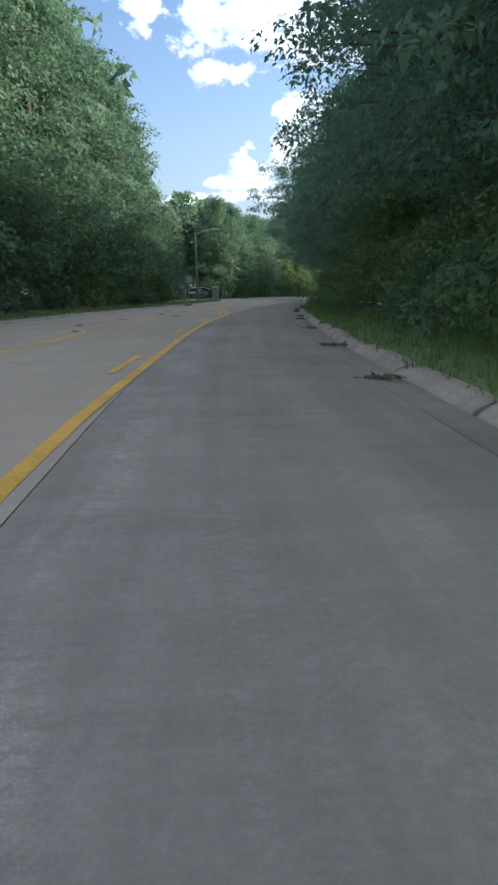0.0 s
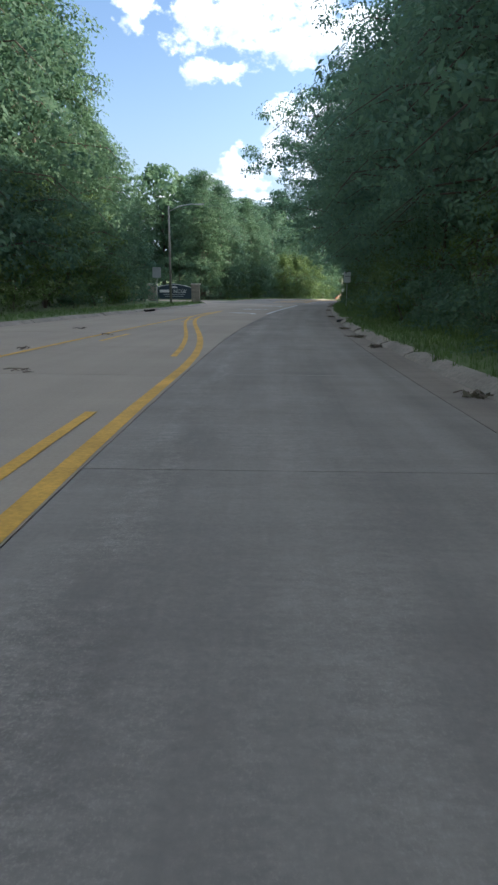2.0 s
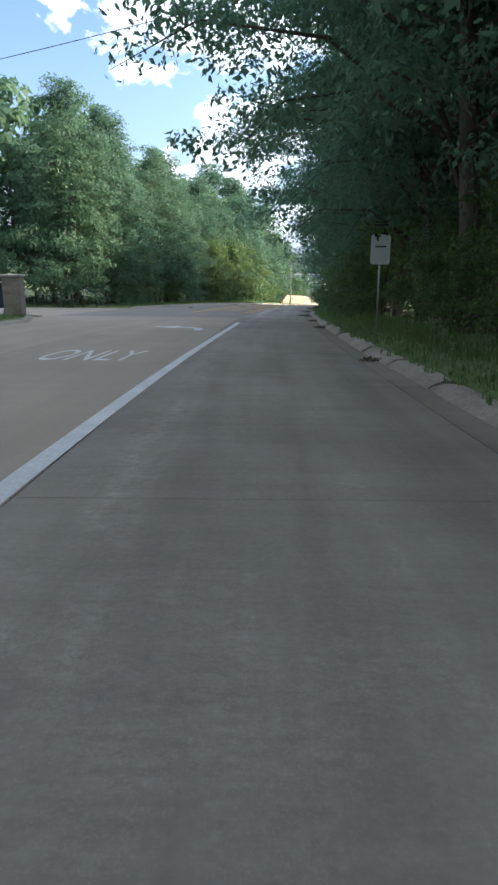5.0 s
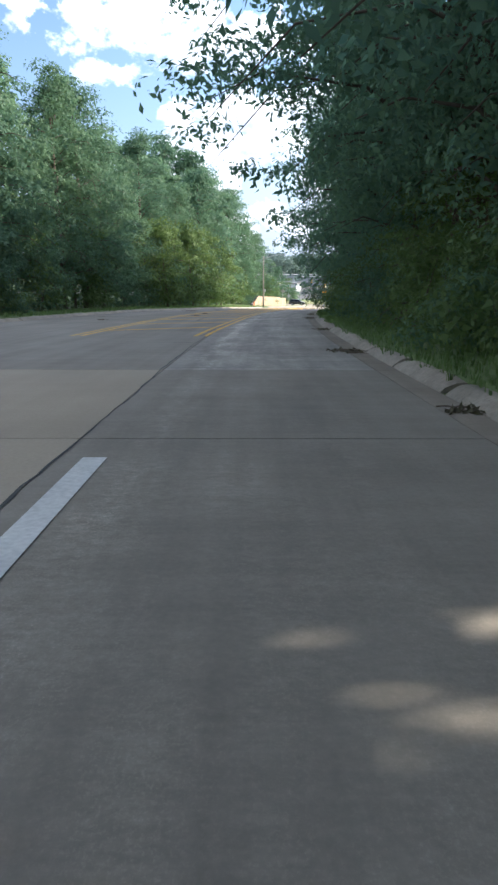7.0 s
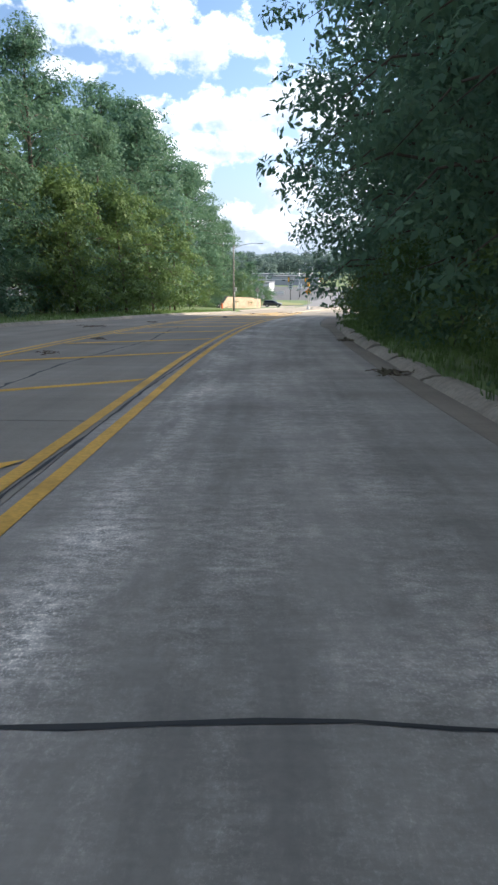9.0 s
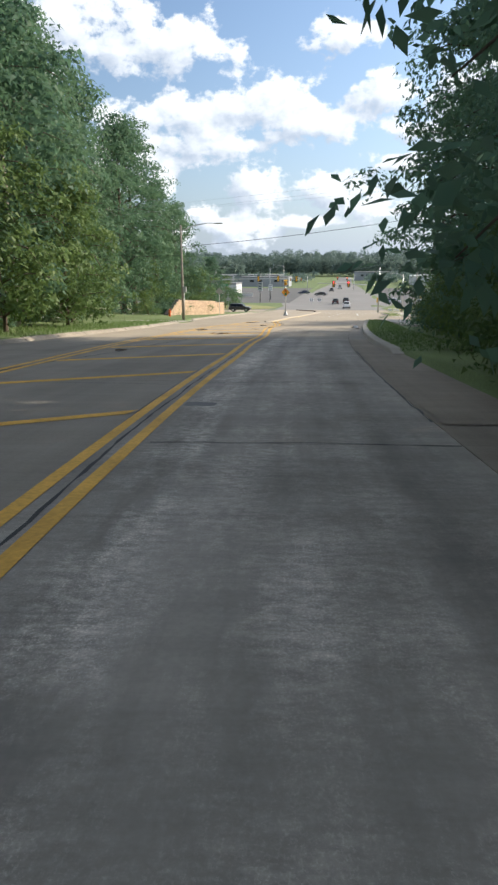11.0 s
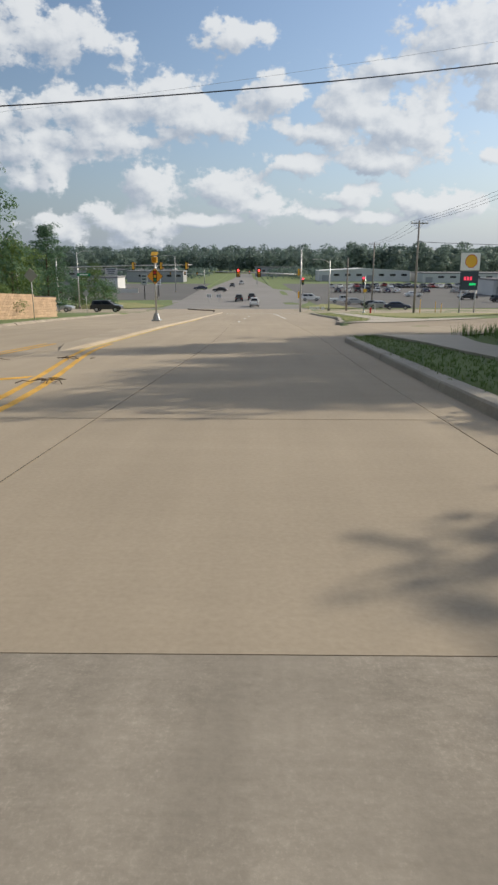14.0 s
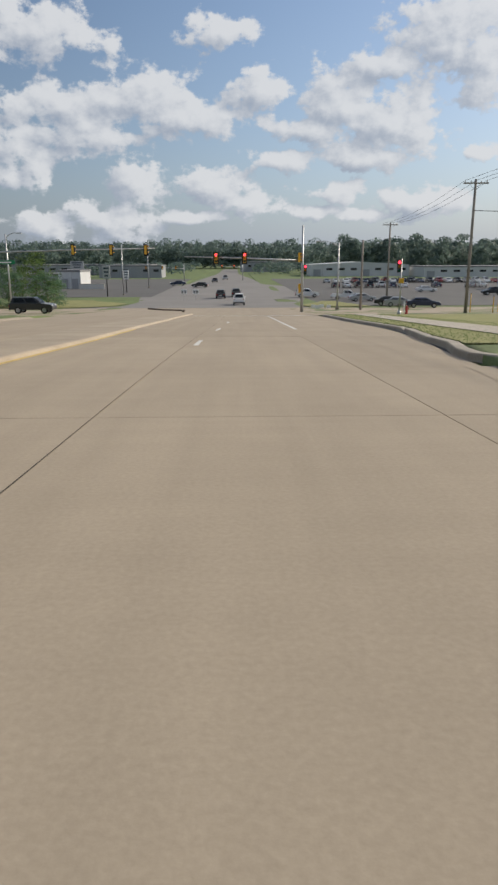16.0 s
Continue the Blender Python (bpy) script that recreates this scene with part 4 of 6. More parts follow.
WORDS = {
    "tall": ("tall broadleaf tree with a dense ragged green crown", "tree"),
    "bank": ("tall broadleaf tree leafed down to the bank", "tree"),
    "wall": ("tall dense broadleaf tree above the kerb", "tree"),
    "canopy": ("tall broadleaf tree leaning its boughs out over the kerb", "tree"),
    "wide": ("wide broadleaf tree with limbs hanging over the road", "tree"),
    "corner": ("broadleaf tree with drooping boughs at the end of the woods", "tree"),
    "sapling": ("young broadleaf tree crowding the verge", "tree"),
    "sunny": ("young tree with evening sun put into its yellow-green leaves", "tree"),
    "low": ("young broadleaf tree leafed down to the ground", "tree"),
    "bush": ("low green bush at the edge of the woods", "bush"),
    "back": ("tall broadleaf tree deeper in the woods", "tree"),
}
for key, kinds in KINDS.items():
    for thing in kinds:
        tagged(thing, WORDS[key][0], WORDS[key][1], group="roadside woods")
        thing.name = WORDS[key][1] if key == "bush" else "tree"
used = set()
trng = random.Random(5)


def plant(key, s, d, scale=1.0, sink=0.1, turn=None):
    """Stands a tree of that kind at a station and offset."""
    kind = trng.choice(KINDS[key])
    p = at(s, d, max(0.0, verge_up(s, d)) - sink)
    k = scale * trng.uniform(0.9, 1.12)
    m = Matrix.Translation(p) @ pose(0, 0, 0, 0, 0, trng.uniform(0, 360) if turn is None else turn)
    if kind not in used:
        used.add(kind)
        kind.matrix_basis = m @ Matrix.Scale(k, 4)
        return kind
    ob = copy_thing(kind, m)
    ob.scale = (k, k, k)
    return ob


def to_road(s):
    """The turn that points a tree's drawn-out side at the road, with a little freedom."""
    nx, ny = normal_at(s)
    return math.degrees(math.atan2(ny, nx)) + trng.uniform(-28, 28)


def woods(side, s0, s1, edge, step=5.2, big=lambda s: 1.0):
    """A wood along the road: bushes, young trees and tall ones at its edge, taller ones behind."""
    s = s0
    while s < s1:
        e = edge(s) + (2.3 if side > 0 and 70 < s < 84 else 0.0)
        if side > 0 and s > 150:
            plant("bank", s + trng.uniform(-1, 1), e + 5.6 + trng.uniform(-0.5, 0.9), big(s))
        elif side > 0 and s > 111:
            plant("wall", s + trng.uniform(-1, 1), e + 2.5 + trng.uniform(-0.4, 0.6), big(s))
        elif side > 0:
            plant("canopy", s + trng.uniform(-1, 1), e + knots(s, ((44, 4.9), (62, 3.5), (106, 3.3))) + trng.uniform(-0.5, 0.9), big(s), turn=to_road(s))
        else:
            plant("bank", s + trng.uniform(-1, 1), side * (e + 2.9 + trng.uniform(-0.6, 1.0)), big(s))
        plant("sapling" if side > 0 else "low", s + step * 0.5 + trng.uniform(-1, 1), side * (e + 2.0 + trng.uniform(-0.3, 0.8)), 0.9)
        for _ in range(2 if side > 0 else 1):
            plant("bush", s + trng.uniform(0, step), side * (e + 0.9 + trng.uniform(-0.2, 0.9)))
        if int(s / step) % 2 == 0:
            plant("back", s + trng.uniform(0, step), side * (e + 10 + trng.uniform(-1, 2)), big(s))
            if side > 0:
                # hidden sunward rank, taller early on to deepen shade across the road
                plant("back", s + step + trng.uniform(0, step), side * (e + 17 + trng.uniform(-1, 3)), big(s) * knots(s, ((90, 1.2), (125, 1.0))))
        s += step


woods(1, -6, 160, lambda s: knots(s, ((0, 4.2), (60, 4.0), (100, 3.4), (150, 3.6), (160, 4.8))), 6.4, lambda s: 0.97)
woods(-1, 14, 84, lambda s: knots(s, ((0, 13.0), (40, 13.4), (60, 13.8), (84, 14.8))), 5.2, lambda s: knots(s, ((66, 1.32), (78, 0.98))))
woods(-1, 116, 186, lambda s: knots(s, ((116, 13.5), (160, 13.0), (186, 17.0))), 5.6, lambda s: knots(s, ((130, 0.98), (140, 0.86), (160, 0.86), (172, 0.95))))

# deeper sunward ranks, added tall and unseen, shade the road and woods across
for k in range(38):
    s = -10 + k * 4.3 + trng.uniform(-1, 1)
    plant("back", s, 4.2 + 8.2 + trng.uniform(-0.8, 0.8), knots(s, ((90, 0.98), (125, 0.85))))

# ---- building blocks for things ----
def box(bm, size, centre=(0, 0, 0), bevel=0.0, turn=None):
    """A box with softened edges, added to bm."""
    made = bmesh.ops.create_cube(bm, size=1.0)
    vs = made["verts"]
    bmesh.ops.scale(bm, vec=size, verts=vs)
    if bevel:
        es = list({e for v in vs for e in v.link_edges})
        r = bmesh.ops.bevel(bm, geom=es, offset=bevel, segments=2, affect="EDGES", profile=0.5)
        vs = list({v for f in r["faces"] for v in f.verts} | {v for v in vs if v.is_valid})
    if turn is not None:
        bmesh.ops.transform(bm, matrix=turn, verts=vs)
    bmesh.ops.translate(bm, vec=centre, verts=vs)
    return vs


def rod(bm, a, b, r0, r1=None, sides=10):
    a, b = Vector(a), Vector(b)
    tube(bm, [a, (a + b) / 2, b], [r0, (r0 + (r1 if r1 is not None else r0)) / 2, r1 if r1 is not None else r0], sides)


def box_part(name, size, centre, mat, parent, bevel=0.01, label="", turn=None):
    bm = bmesh.new()
    box(bm, size, centre, bevel, turn)
    return part(name, bm, mat, parent, label)


def rod_part(name, points, radii, mat, parent, sides=10, label=""):
    bm = bmesh.new()
    tube(bm, [Vector(p) for p in points], radii, sides)
    return part(name, bm, mat, parent, label, shade=True)


def disc_part(name, r, depth, centre, mat, parent, axis="Y", label="", sides=16):
    bm = bmesh.new()
    a = Vector({"Y": (0, 1, 0), "X": (1, 0, 0), "Z": (0, 0, 1)}[axis]) * depth / 2
    rod(bm, Vector(centre) - a, Vector(centre) + a, r, r, sides)
    return part(name, bm, mat, parent, label)


def stand(s, d, turn=0.0, up=None):
    """A pose at a station and offset, upright on the land."""
    u = max(0.0, verge_up(s, d)) if up is None else up
    return Matrix.Translation(at(s, d, u)) @ pose(0, 0, 0, 0, 0, turn)


def flat_shape(name, outline, centre, mat, parent, thick=0.004):
    """A flat shape in the x-z plane facing -y."""
    bm = bmesh.new()
    front = [bm.verts.new((centre[0] + x, centre[1] - thick, centre[2] + z)) for x, z in outline]
    rear = [bm.verts.new((centre[0] + x, centre[1] + thick, centre[2] + z)) for x, z in outline]
    n = len(outline)
    bm.faces.new(front)
    bm.faces.new(rear[::-1])
    for i in range(n):
        bm.faces.new((front[i], rear[i], rear[(i + 1) % n], front[(i + 1) % n]))
    bmesh.ops.recalc_face_normals(bm, faces=bm.faces)
    return part(name, bm, mat, parent)


# ---- signals ----
def signal_head(parent, centre, lit=None, turn=0.0, housing=None, backplate=False):
    """A three-lamp traffic signal: housing, visors and lenses."""
    h = box_part("signal_head", (0.32, 0.22, 1.02), (0, 0, 0), housing or SIGNAL_YELLOW, parent, 0.03)
    h.matrix_local = Matrix.Translation(centre) @ pose(0, 0, 0, 0, 0, turn)
    if backplate:
        box_part("backplate", (0.58, 0.02, 1.30), (0, 0.03, 0), BLACK, h, 0.005)
    for i, (nm, dark) in enumerate((("red_lens", RED_LENS), ("amber_lens", AMBER_LENS), ("green_lens", GREEN_LENS))):
        z = 0.33 - i * 0.33
        mat = RED_LAMP if (lit == "red" and i == 0) else dark
        disc_part(nm, 0.13, 0.03, (0, -0.12, z), mat, h)
        bm = bmesh.new()
        n = 10
        ring = [(0.15 * math.cos(math.pi * k / n), 0.15 * math.sin(math.pi * k / n)) for k in range(n + 1)]
        a = [bm.verts.new((x, -0.11, z + y)) for x, y in ring]
        b = [bm.verts.new((x, -0.34, z + y * 0.95)) for x, y in ring]
        for k in range(n):
            bm.faces.new((a[k], a[k + 1], b[k + 1], b[k]))
        bmesh.ops.solidify(bm, geom=bm.faces[:], thickness=0.01)
        part("visor", bm, housing or SIGNAL_YELLOW, h)
    return h


def mast(name, m, height, arm_up, arm_to, heads, lit, label, arm_turn=0.0, face=0.0, lum=None):
    thing = empty(name, m)
    rod_part("pole", [(0, 0, 0), (0, 0, height / 2), (0, 0, height)], [0.16, 0.13, 0.09], STEEL, thing)
    box_part("base_plate", (0.5, 0.5, 0.06), (0, 0, 0.03), STEEL, thing)
    rod_part("mast_arm", [(0, 0, arm_up - 0.35), (arm_to * 0.5, 0, arm_up - 0.05), (arm_to, 0, arm_up + 0.12)], [0.11, 0.085, 0.05], STEEL, thing)
    for x in heads:
        signal_head(thing, (x, -0.12, arm_up - 0.05), lit, face, backplate=True)
    if lum:
        rod_part("lamp_arm", [(0, 0, height - 0.2), (lum * 0.5, 0, height + 0.5), (lum, 0, height + 0.6)], [0.05, 0.045, 0.04], STEEL, thing)
        box_part("luminaire", (0.7, 0.28, 0.12), (lum, 0, height + 0.6), SIGN_BACK, thing, 0.04)
    return tagged(thing, label, "traffic signal")


def zr_at(y):
    return road_z(y)


def on_xy(x, y, z, turn=0.0):
    return pose(x, y, z, 0, 0, turn)


left_mast = mast("traffic_signal", on_xy(-77.6, 289, -17.75), 9.4, 7.4, 21.6, (12.2, 16.6, 20.6), None, "galvanised traffic signal mast with three yellow heads over the lanes", face=152)
box_part("street_sign", (2.1, 0.03, 0.42), (4.3, -0.05, 6.0), SIGN_GREEN, left_mast, label="green street name sign")
box_part("sign_bracket", (4.4, 0.05, 0.05), (2.2, 0, 6.25), STEEL, left_mast)
box_part("name_bars", (1.3, 0.012, 0.16), (4.3, -0.075, 6.0), SIGN_WHITE, left_mast, 0.0, "pale bars in place of the street name")
signal_head(left_mast, (0.35, -0.1, 3.2), None, 90, DARK_METAL)
right_mast = mast("traffic_signal", on_xy(-39.3, 284, -17.2), 9.2, 5.9, -12.8, (-6.3, -9.4), "red", "galvanised traffic signal mast showing red to the road")
signal_head(right_mast, (-0.35, -0.05, 5.9), None, 80)
signal_head(right_mast, (0.3, -0.15, 4.6), "red", 0, DARK_METAL)
signal_head(right_mast, (-0.3, 0.1, 2.6), None, 90, SIGNAL_YELLOW)


mast("traffic_signal", on_xy(-47.3, 464, zr_at(464)), 6.6, 5.0, -9.5, (-3.2, -7.6), "red", "distant signal mast at the next crossing, showing red")
mast("traffic_signal", on_xy(-69.0, 464, zr_at(464)), 6.2, 4.6, -17.0, (-3.0, -8.0, -14.0), None, "distant signal mast across the next crossing")


def pedestal_signal():
    thing = empty("pedestal_signal", on_xy(-32.1, 267.7, at(267.5, 14).z + 0.0))
    rod_part("post", [(0, 0, 0), (0, 0, 2.4), (0, 0, 4.7)], [0.07, 0.06, 0.055], STEEL, thing)
    rod_part("footing", [(0, 0, 0), (0, 0, 0.2), (0, 0, 0.4)], [0.2, 0.17, 0.1], STEEL, thing)
    signal_head(thing, (-0.22, -0.05, 4.1), "red", 0, DARK_METAL)
    box_part("walk_signal", (0.4, 0.25, 0.42), (0.0, -0.2, 2.9), SIGNAL_YELLOW, thing, 0.03)
    tagged(thing, "slim roadside signal post with one red head", "traffic signal")


pedestal_signal()


def street_lamp(name, m, height, reach, label, wood=False):
    thing = empty(name, m)
    mat = WOOD_POLE if wood else STEEL
    rod_part("pole", [(0, 0, 0), (0, 0, height / 2), (0, 0, height)], [0.13, 0.11, 0.08], mat, thing)
    if not wood:
        box_part("footing", (0.45, 0.45, 0.35), (0, 0, 0.17), KERB, thing, 0.03)
    x = 1 if reach > 0 else -1
    rod_part("lamp_arm", [(0, 0, height - 0.5), (0.35 * reach, 0, height - 0.05), (0.75 * reach, 0, height + 0.18), (reach, 0, height + 0.15)], [0.05, 0.045, 0.04, 0.035], STEEL, thing)
    box_part("luminaire", (0.75, 0.3, 0.12), (reach + 0.3 * x, 0, height + 0.14), SIGN_BACK, thing, 0.05, "grey cobra-head luminaire")
    return tagged(thing, label, "street lamp", group="street lamps")


street_lamp("street_lamp", on_xy(-33.9, 295.4, -17.8), 8.3, -2.2, "galvanised street lamp on the corner lawn")
street_lamp("street_lamp", on_xy(-78.3, 304, -18.1), 10.0, 1.6, "galvanised street lamp beside the crossing road")
lamp_pole = street_lamp("street_lamp", on_xy(-59.2, 201.8, at(201.8, -14).z - 0.1), 8.75, 3.3, "street lamp on a weathered timber pole by the driveway", True)
box_part("meter_box", (0.32, 0.2, 0.5), (0.22, -0.05, 3.0), SIGN_BACK, lamp_pole, 0.02)
rod_part("conduit", [(0.17, -0.05, 0), (0.17, -0.05, 1.4), (0.17, -0.05, 2.8)], [0.025] * 3, STEEL, lamp_pole, 6)
street_lamp("street_lamp", on_xy(-72.1, 356.3, -18.95), 10.5, 2.0, "distant grey street lamp beside the far road")
street_lamp("street_lamp", on_xy(-72.3, 395.6, -19.0), 11.0, -1.8, "distant grey street lamp beyond the crossing")
street_lamp("street_lamp", stand(87.4, -13.7, 22), 9.3, 2.8, "street lamp on a bare timber pole by the estate sign", True)


# ---- poles and wires ----
def utility_pole(m, height, label, arms=1, box_on=False):
    thing = empty("utility_pole", m)
    rod_part("pole", [(0, 0, -0.3), (0, 0, height / 2), (0, 0, height)], [0.17, 0.14, 0.11], WOOD_POLE, thing)
    for k in range(arms):
        z = height - 0.35 - k * 1.1
        box_part("crossarm", (2.3, 0.1, 0.12), (0, -0.14, z), WOOD_POLE, thing, 0.01)
        for x in (-1.0, -0.45, 0.45, 1.0):
            rod_part("insulator", [(x, -0.14, z + 0.05), (x, -0.14, z + 0.14), (x, -0.14, z + 0.24)], [0.03, 0.05, 0.03], SIGN_BACK, thing, 6)
        rod_part("brace", [(-0.7, -0.14, z - 0.02), (-0.35, -0.14, z - 0.3), (0, -0.14, z - 0.6)], [0.015] * 3, STEEL, thing, 5)
        rod_part("brace", [(0.7, -0.14, z - 0.02), (0.35, -0.14, z - 0.3), (0, -0.14, z - 0.6)], [0.015] * 3, STEEL, thing, 5)
    if box_on:
        box_part("meter_box", (0.32, 0.2, 0.5), (0.22, -0.05, 3.0), SIGN_BACK, thing, 0.02)
        rod_part("conduit", [(0.17, -0.05, 0), (0.17, -0.05, 1.4), (0.17, -0.05, 2.8)], [0.025] * 3, STEEL, thing, 6)
    return tagged(thing, label, "utility pole", group="utility poles")


utility_pole(on_xy(-24.4, 273.8, -16.6), 12.1, "tall weathered timber utility pole with a crossarm")
utility_pole(on_xy(-23.3, 316.9, -18.6), 12.5, "timber utility pole with a crossarm beside the car park", 1)
utility_pole(on_xy(-31.0, 295, -17.8), 8.6, "short timber service pole on the corner lawn", 0)
utility_pole(stand(212, 30, 20), 15.0, "tall timber utility pole behind the bushes", 2)
utility_pole(stand(172, -15.0), 8.6, "bare timber pole at the edge of the wood", 0)


def wire(a, b, sag, r=0.016, label="dark overhead cable slung between poles", mat=None):
    a, b = Vector(a), Vector(b)
    bm = bmesh.new()
    n = 24
    tube(bm, [a.lerp(b, i / n) - Vector((0, 0, sag * 4 * (i / n) * (1 - i / n))) for i in range(n + 1)], [r] * (n + 1), 5)
    return tagged(part("overhead_wire", bm, mat or DARK_METAL), label, "cable", group="overhead wires")


right_top = at(212, 30, verge_up(212, 30) + 14.6)
wire((-59.2, 201.8, -5.6), right_top - Vector((0, 0, 1.2)), 0.9, 0.022)
for k in range(3):
    wire(right_top + Vector((-1 + k, 0, 0)), (-25.4 + k, 273.7, -4.6), 1.2)
    wire((-25.4 + k, 273.7, -4.6), (-24.3 + k, 316.8, -6.2), 0.6)
wire(right_top - Vector((0, 0, 0.5)), (-150, 262, 2.0), 2.2, 0.007, "thin overhead cable crossing above the road", SIGN_BACK)
for k in range(2):
    wire(right_top + Vector((0.4 * k, 0, 0.4 + 0.5 * k)), (-112, 194, -6.2 + 0.6 * k), 0.9, 0.007, "thin overhead cable crossing above the road", SIGN_BACK)
wire((-24.4, 273.7, -7.2), (60, 262, -5.0), 1.6, 0.03, "heavy overhead cable towards the filling station")
wire((-59.2, 201.8, -6.4), (-110, 190, -4.0), 0.8, 0.018)
wire(at(87.4, -13.7, 8.8), at(112, -38, 10.0), 0.5, 0.014)
wire(at(87.4, -13.7, 9.1), at(72, 24, 13.0), 0.8, 0.012)


# ---- roadside signs ----
def road_sign(m, post, board, mat, label, shape="rect", behind=False, post_mat=None, z=None):
    thing = empty("road_sign", m)
    rod_part("post", [(0, 0.03, 0), (0, 0.03, post / 2), (0, 0.03, post)], [0.03] * 3, post_mat or STEEL, thing, 6)
    w, h = board
    zc = z if z is not None else post - h / 2
    if shape == "rect":
        c = 0.05
        outline = [(-w / 2 + c, -h / 2), (w / 2 - c, -h / 2), (w / 2, -h / 2 + c), (w / 2, h / 2 - c), (w / 2 - c, h / 2), (-w / 2 + c, h / 2), (-w / 2, h / 2 - c), (-w / 2, -h / 2 + c)]
    elif shape == "diamond":
        outline = [(0, -h / 2), (w / 2, 0), (0, h / 2), (-w / 2, 0)]
    else:
        outline = [(w / 2 * math.cos(math.pi / 8 + k * math.pi / 4), h / 2 * math.sin(math.pi / 8 + k * math.pi / 4)) for k in range(8)]
    flat_shape("board", outline, (0, -0.01, zc), mat, thing, 0.006)
    return tagged(thing, label, "road sign")


lane_sign = road_sign(stand(82.6, 3.85, 16), 3.05, (0.62, 0.92), SIGN_WHITE, "white lane-use sign with two black arrows, before the trees")
for flip in (1, -1):
    pts = [(0.03, -0.02), (0.13, 0.06), (0.10, 0.16), (0.05, 0.16), (0.07, 0.07), (-0.02, 0.0)]
    flat_shape("turn_arrow", [(flip * (x + 0.02), flip * (y + 0.03)) for x, y in pts], (0, -0.022, 3.05), BLACK, lane_sign, 0.003)
    flat_shape("arrow_tip", [(flip * x, flip * y) for x, y in ((0.0, 0.12), (0.16, 0.03), (0.15, 0.17))], (flip * 0.05, -0.022, 3.05 + flip * -0.08), BLACK, lane_sign, 0.003)
for z, w in ((3.43, 0.40), (3.34, 0.44), (2.68, 0.34)):
    box_part("word_bar", (w, 0.006, 0.045), (0, -0.02, z), BLACK, lane_sign, 0.0)

road_sign(stand(80.8, -13.2, 18), 3.3, (0.78, 0.92), SIGN_BACK, "plain grey metal sign board seen from behind, on a thin post")
road_sign(on_xy(-69.2, 273.7, -16.7), 3.2, (0.95, 0.95), SIGN_BACK, "grey back of a warning sign at the corner", "diamond")
road_sign(stand(229.4, -15.9), 3.6, (1.0, 1.0), SIGN_BACK, "grey back of a diamond warning sign before the wall", "diamond")
road_sign(stand(196, -22, 10), 1.5, (0.25, 0.25), SIGN_WHITE, "small white marker post by the driveway")


def beacon():
    """Signal-ahead sign with an amber flasher on its own post."""
    thing = empty("warning_beacon", on_xy(-52.2, 226.2, at(226, -6).z + 0.14))
    bm = bmesh.new()
    box(bm, (0.62, 0.62, 0.08), (0, 0, 0.04), 0.02)
    rod(bm, (0, 0, 0.06), (0, 0, 0.5), 0.26, 0.15, 8)
    part("pedestal", bm, SIGN_BACK, thing, "grey cast pedestal")
    rod_part("post", [(0, 0, 0.3), (0, 0, 2.2), (0, 0, 4.0)], [0.065, 0.06, 0.055], STEEL, thing)
    board = flat_shape("board", [(0, -0.52), (0.52, 0), (0, 0.52), (-0.52, 0)], (0, -0.08, 2.92), SIGN_AMBER, thing, 0.006)
    flat_shape("border", [(0, -0.54), (0.54, 0), (0, 0.54), (-0.54, 0)], (0, -0.07, 2.92), BLACK, thing, 0.006)
    box_part("symbol", (0.25, 0.01, 0.74), (0, -0.092, 2.92), BLACK, board, 0.0)
    for z, mat in ((0.23, RED_PAINT), (0.0, SIGNAL_YELLOW), (-0.23, SIGN_GREEN)):
        disc_part("symbol_dot", 0.095, 0.01, (0, -0.10, 2.92 + z), mat, board)
    flasher = box_part("flasher", (0.36, 0.26, 0.38), (0, -0.05, 3.98), SIGNAL_YELLOW, thing, 0.04)
    disc_part("amber_lens", 0.15, 0.03, (0, -0.19, 3.98), AMBER_LENS, flasher)
    box_part("solar_panel", (0.42, 0.36, 0.05), (0, 0, 4.36), SIGNAL_YELLOW, thing, 0.01, "small tilted solar panel", pose(0, 0, 0, 35, 0, 0))
    rod_part("panel_bracket", [(0, 0, 4.1), (0, 0, 4.2), (0, 0, 4.34)], [0.03] * 3, STEEL, thing, 6)
    tagged(thing, "amber signal-ahead diamond sign with flasher on a steel post", "road sign")


beacon()


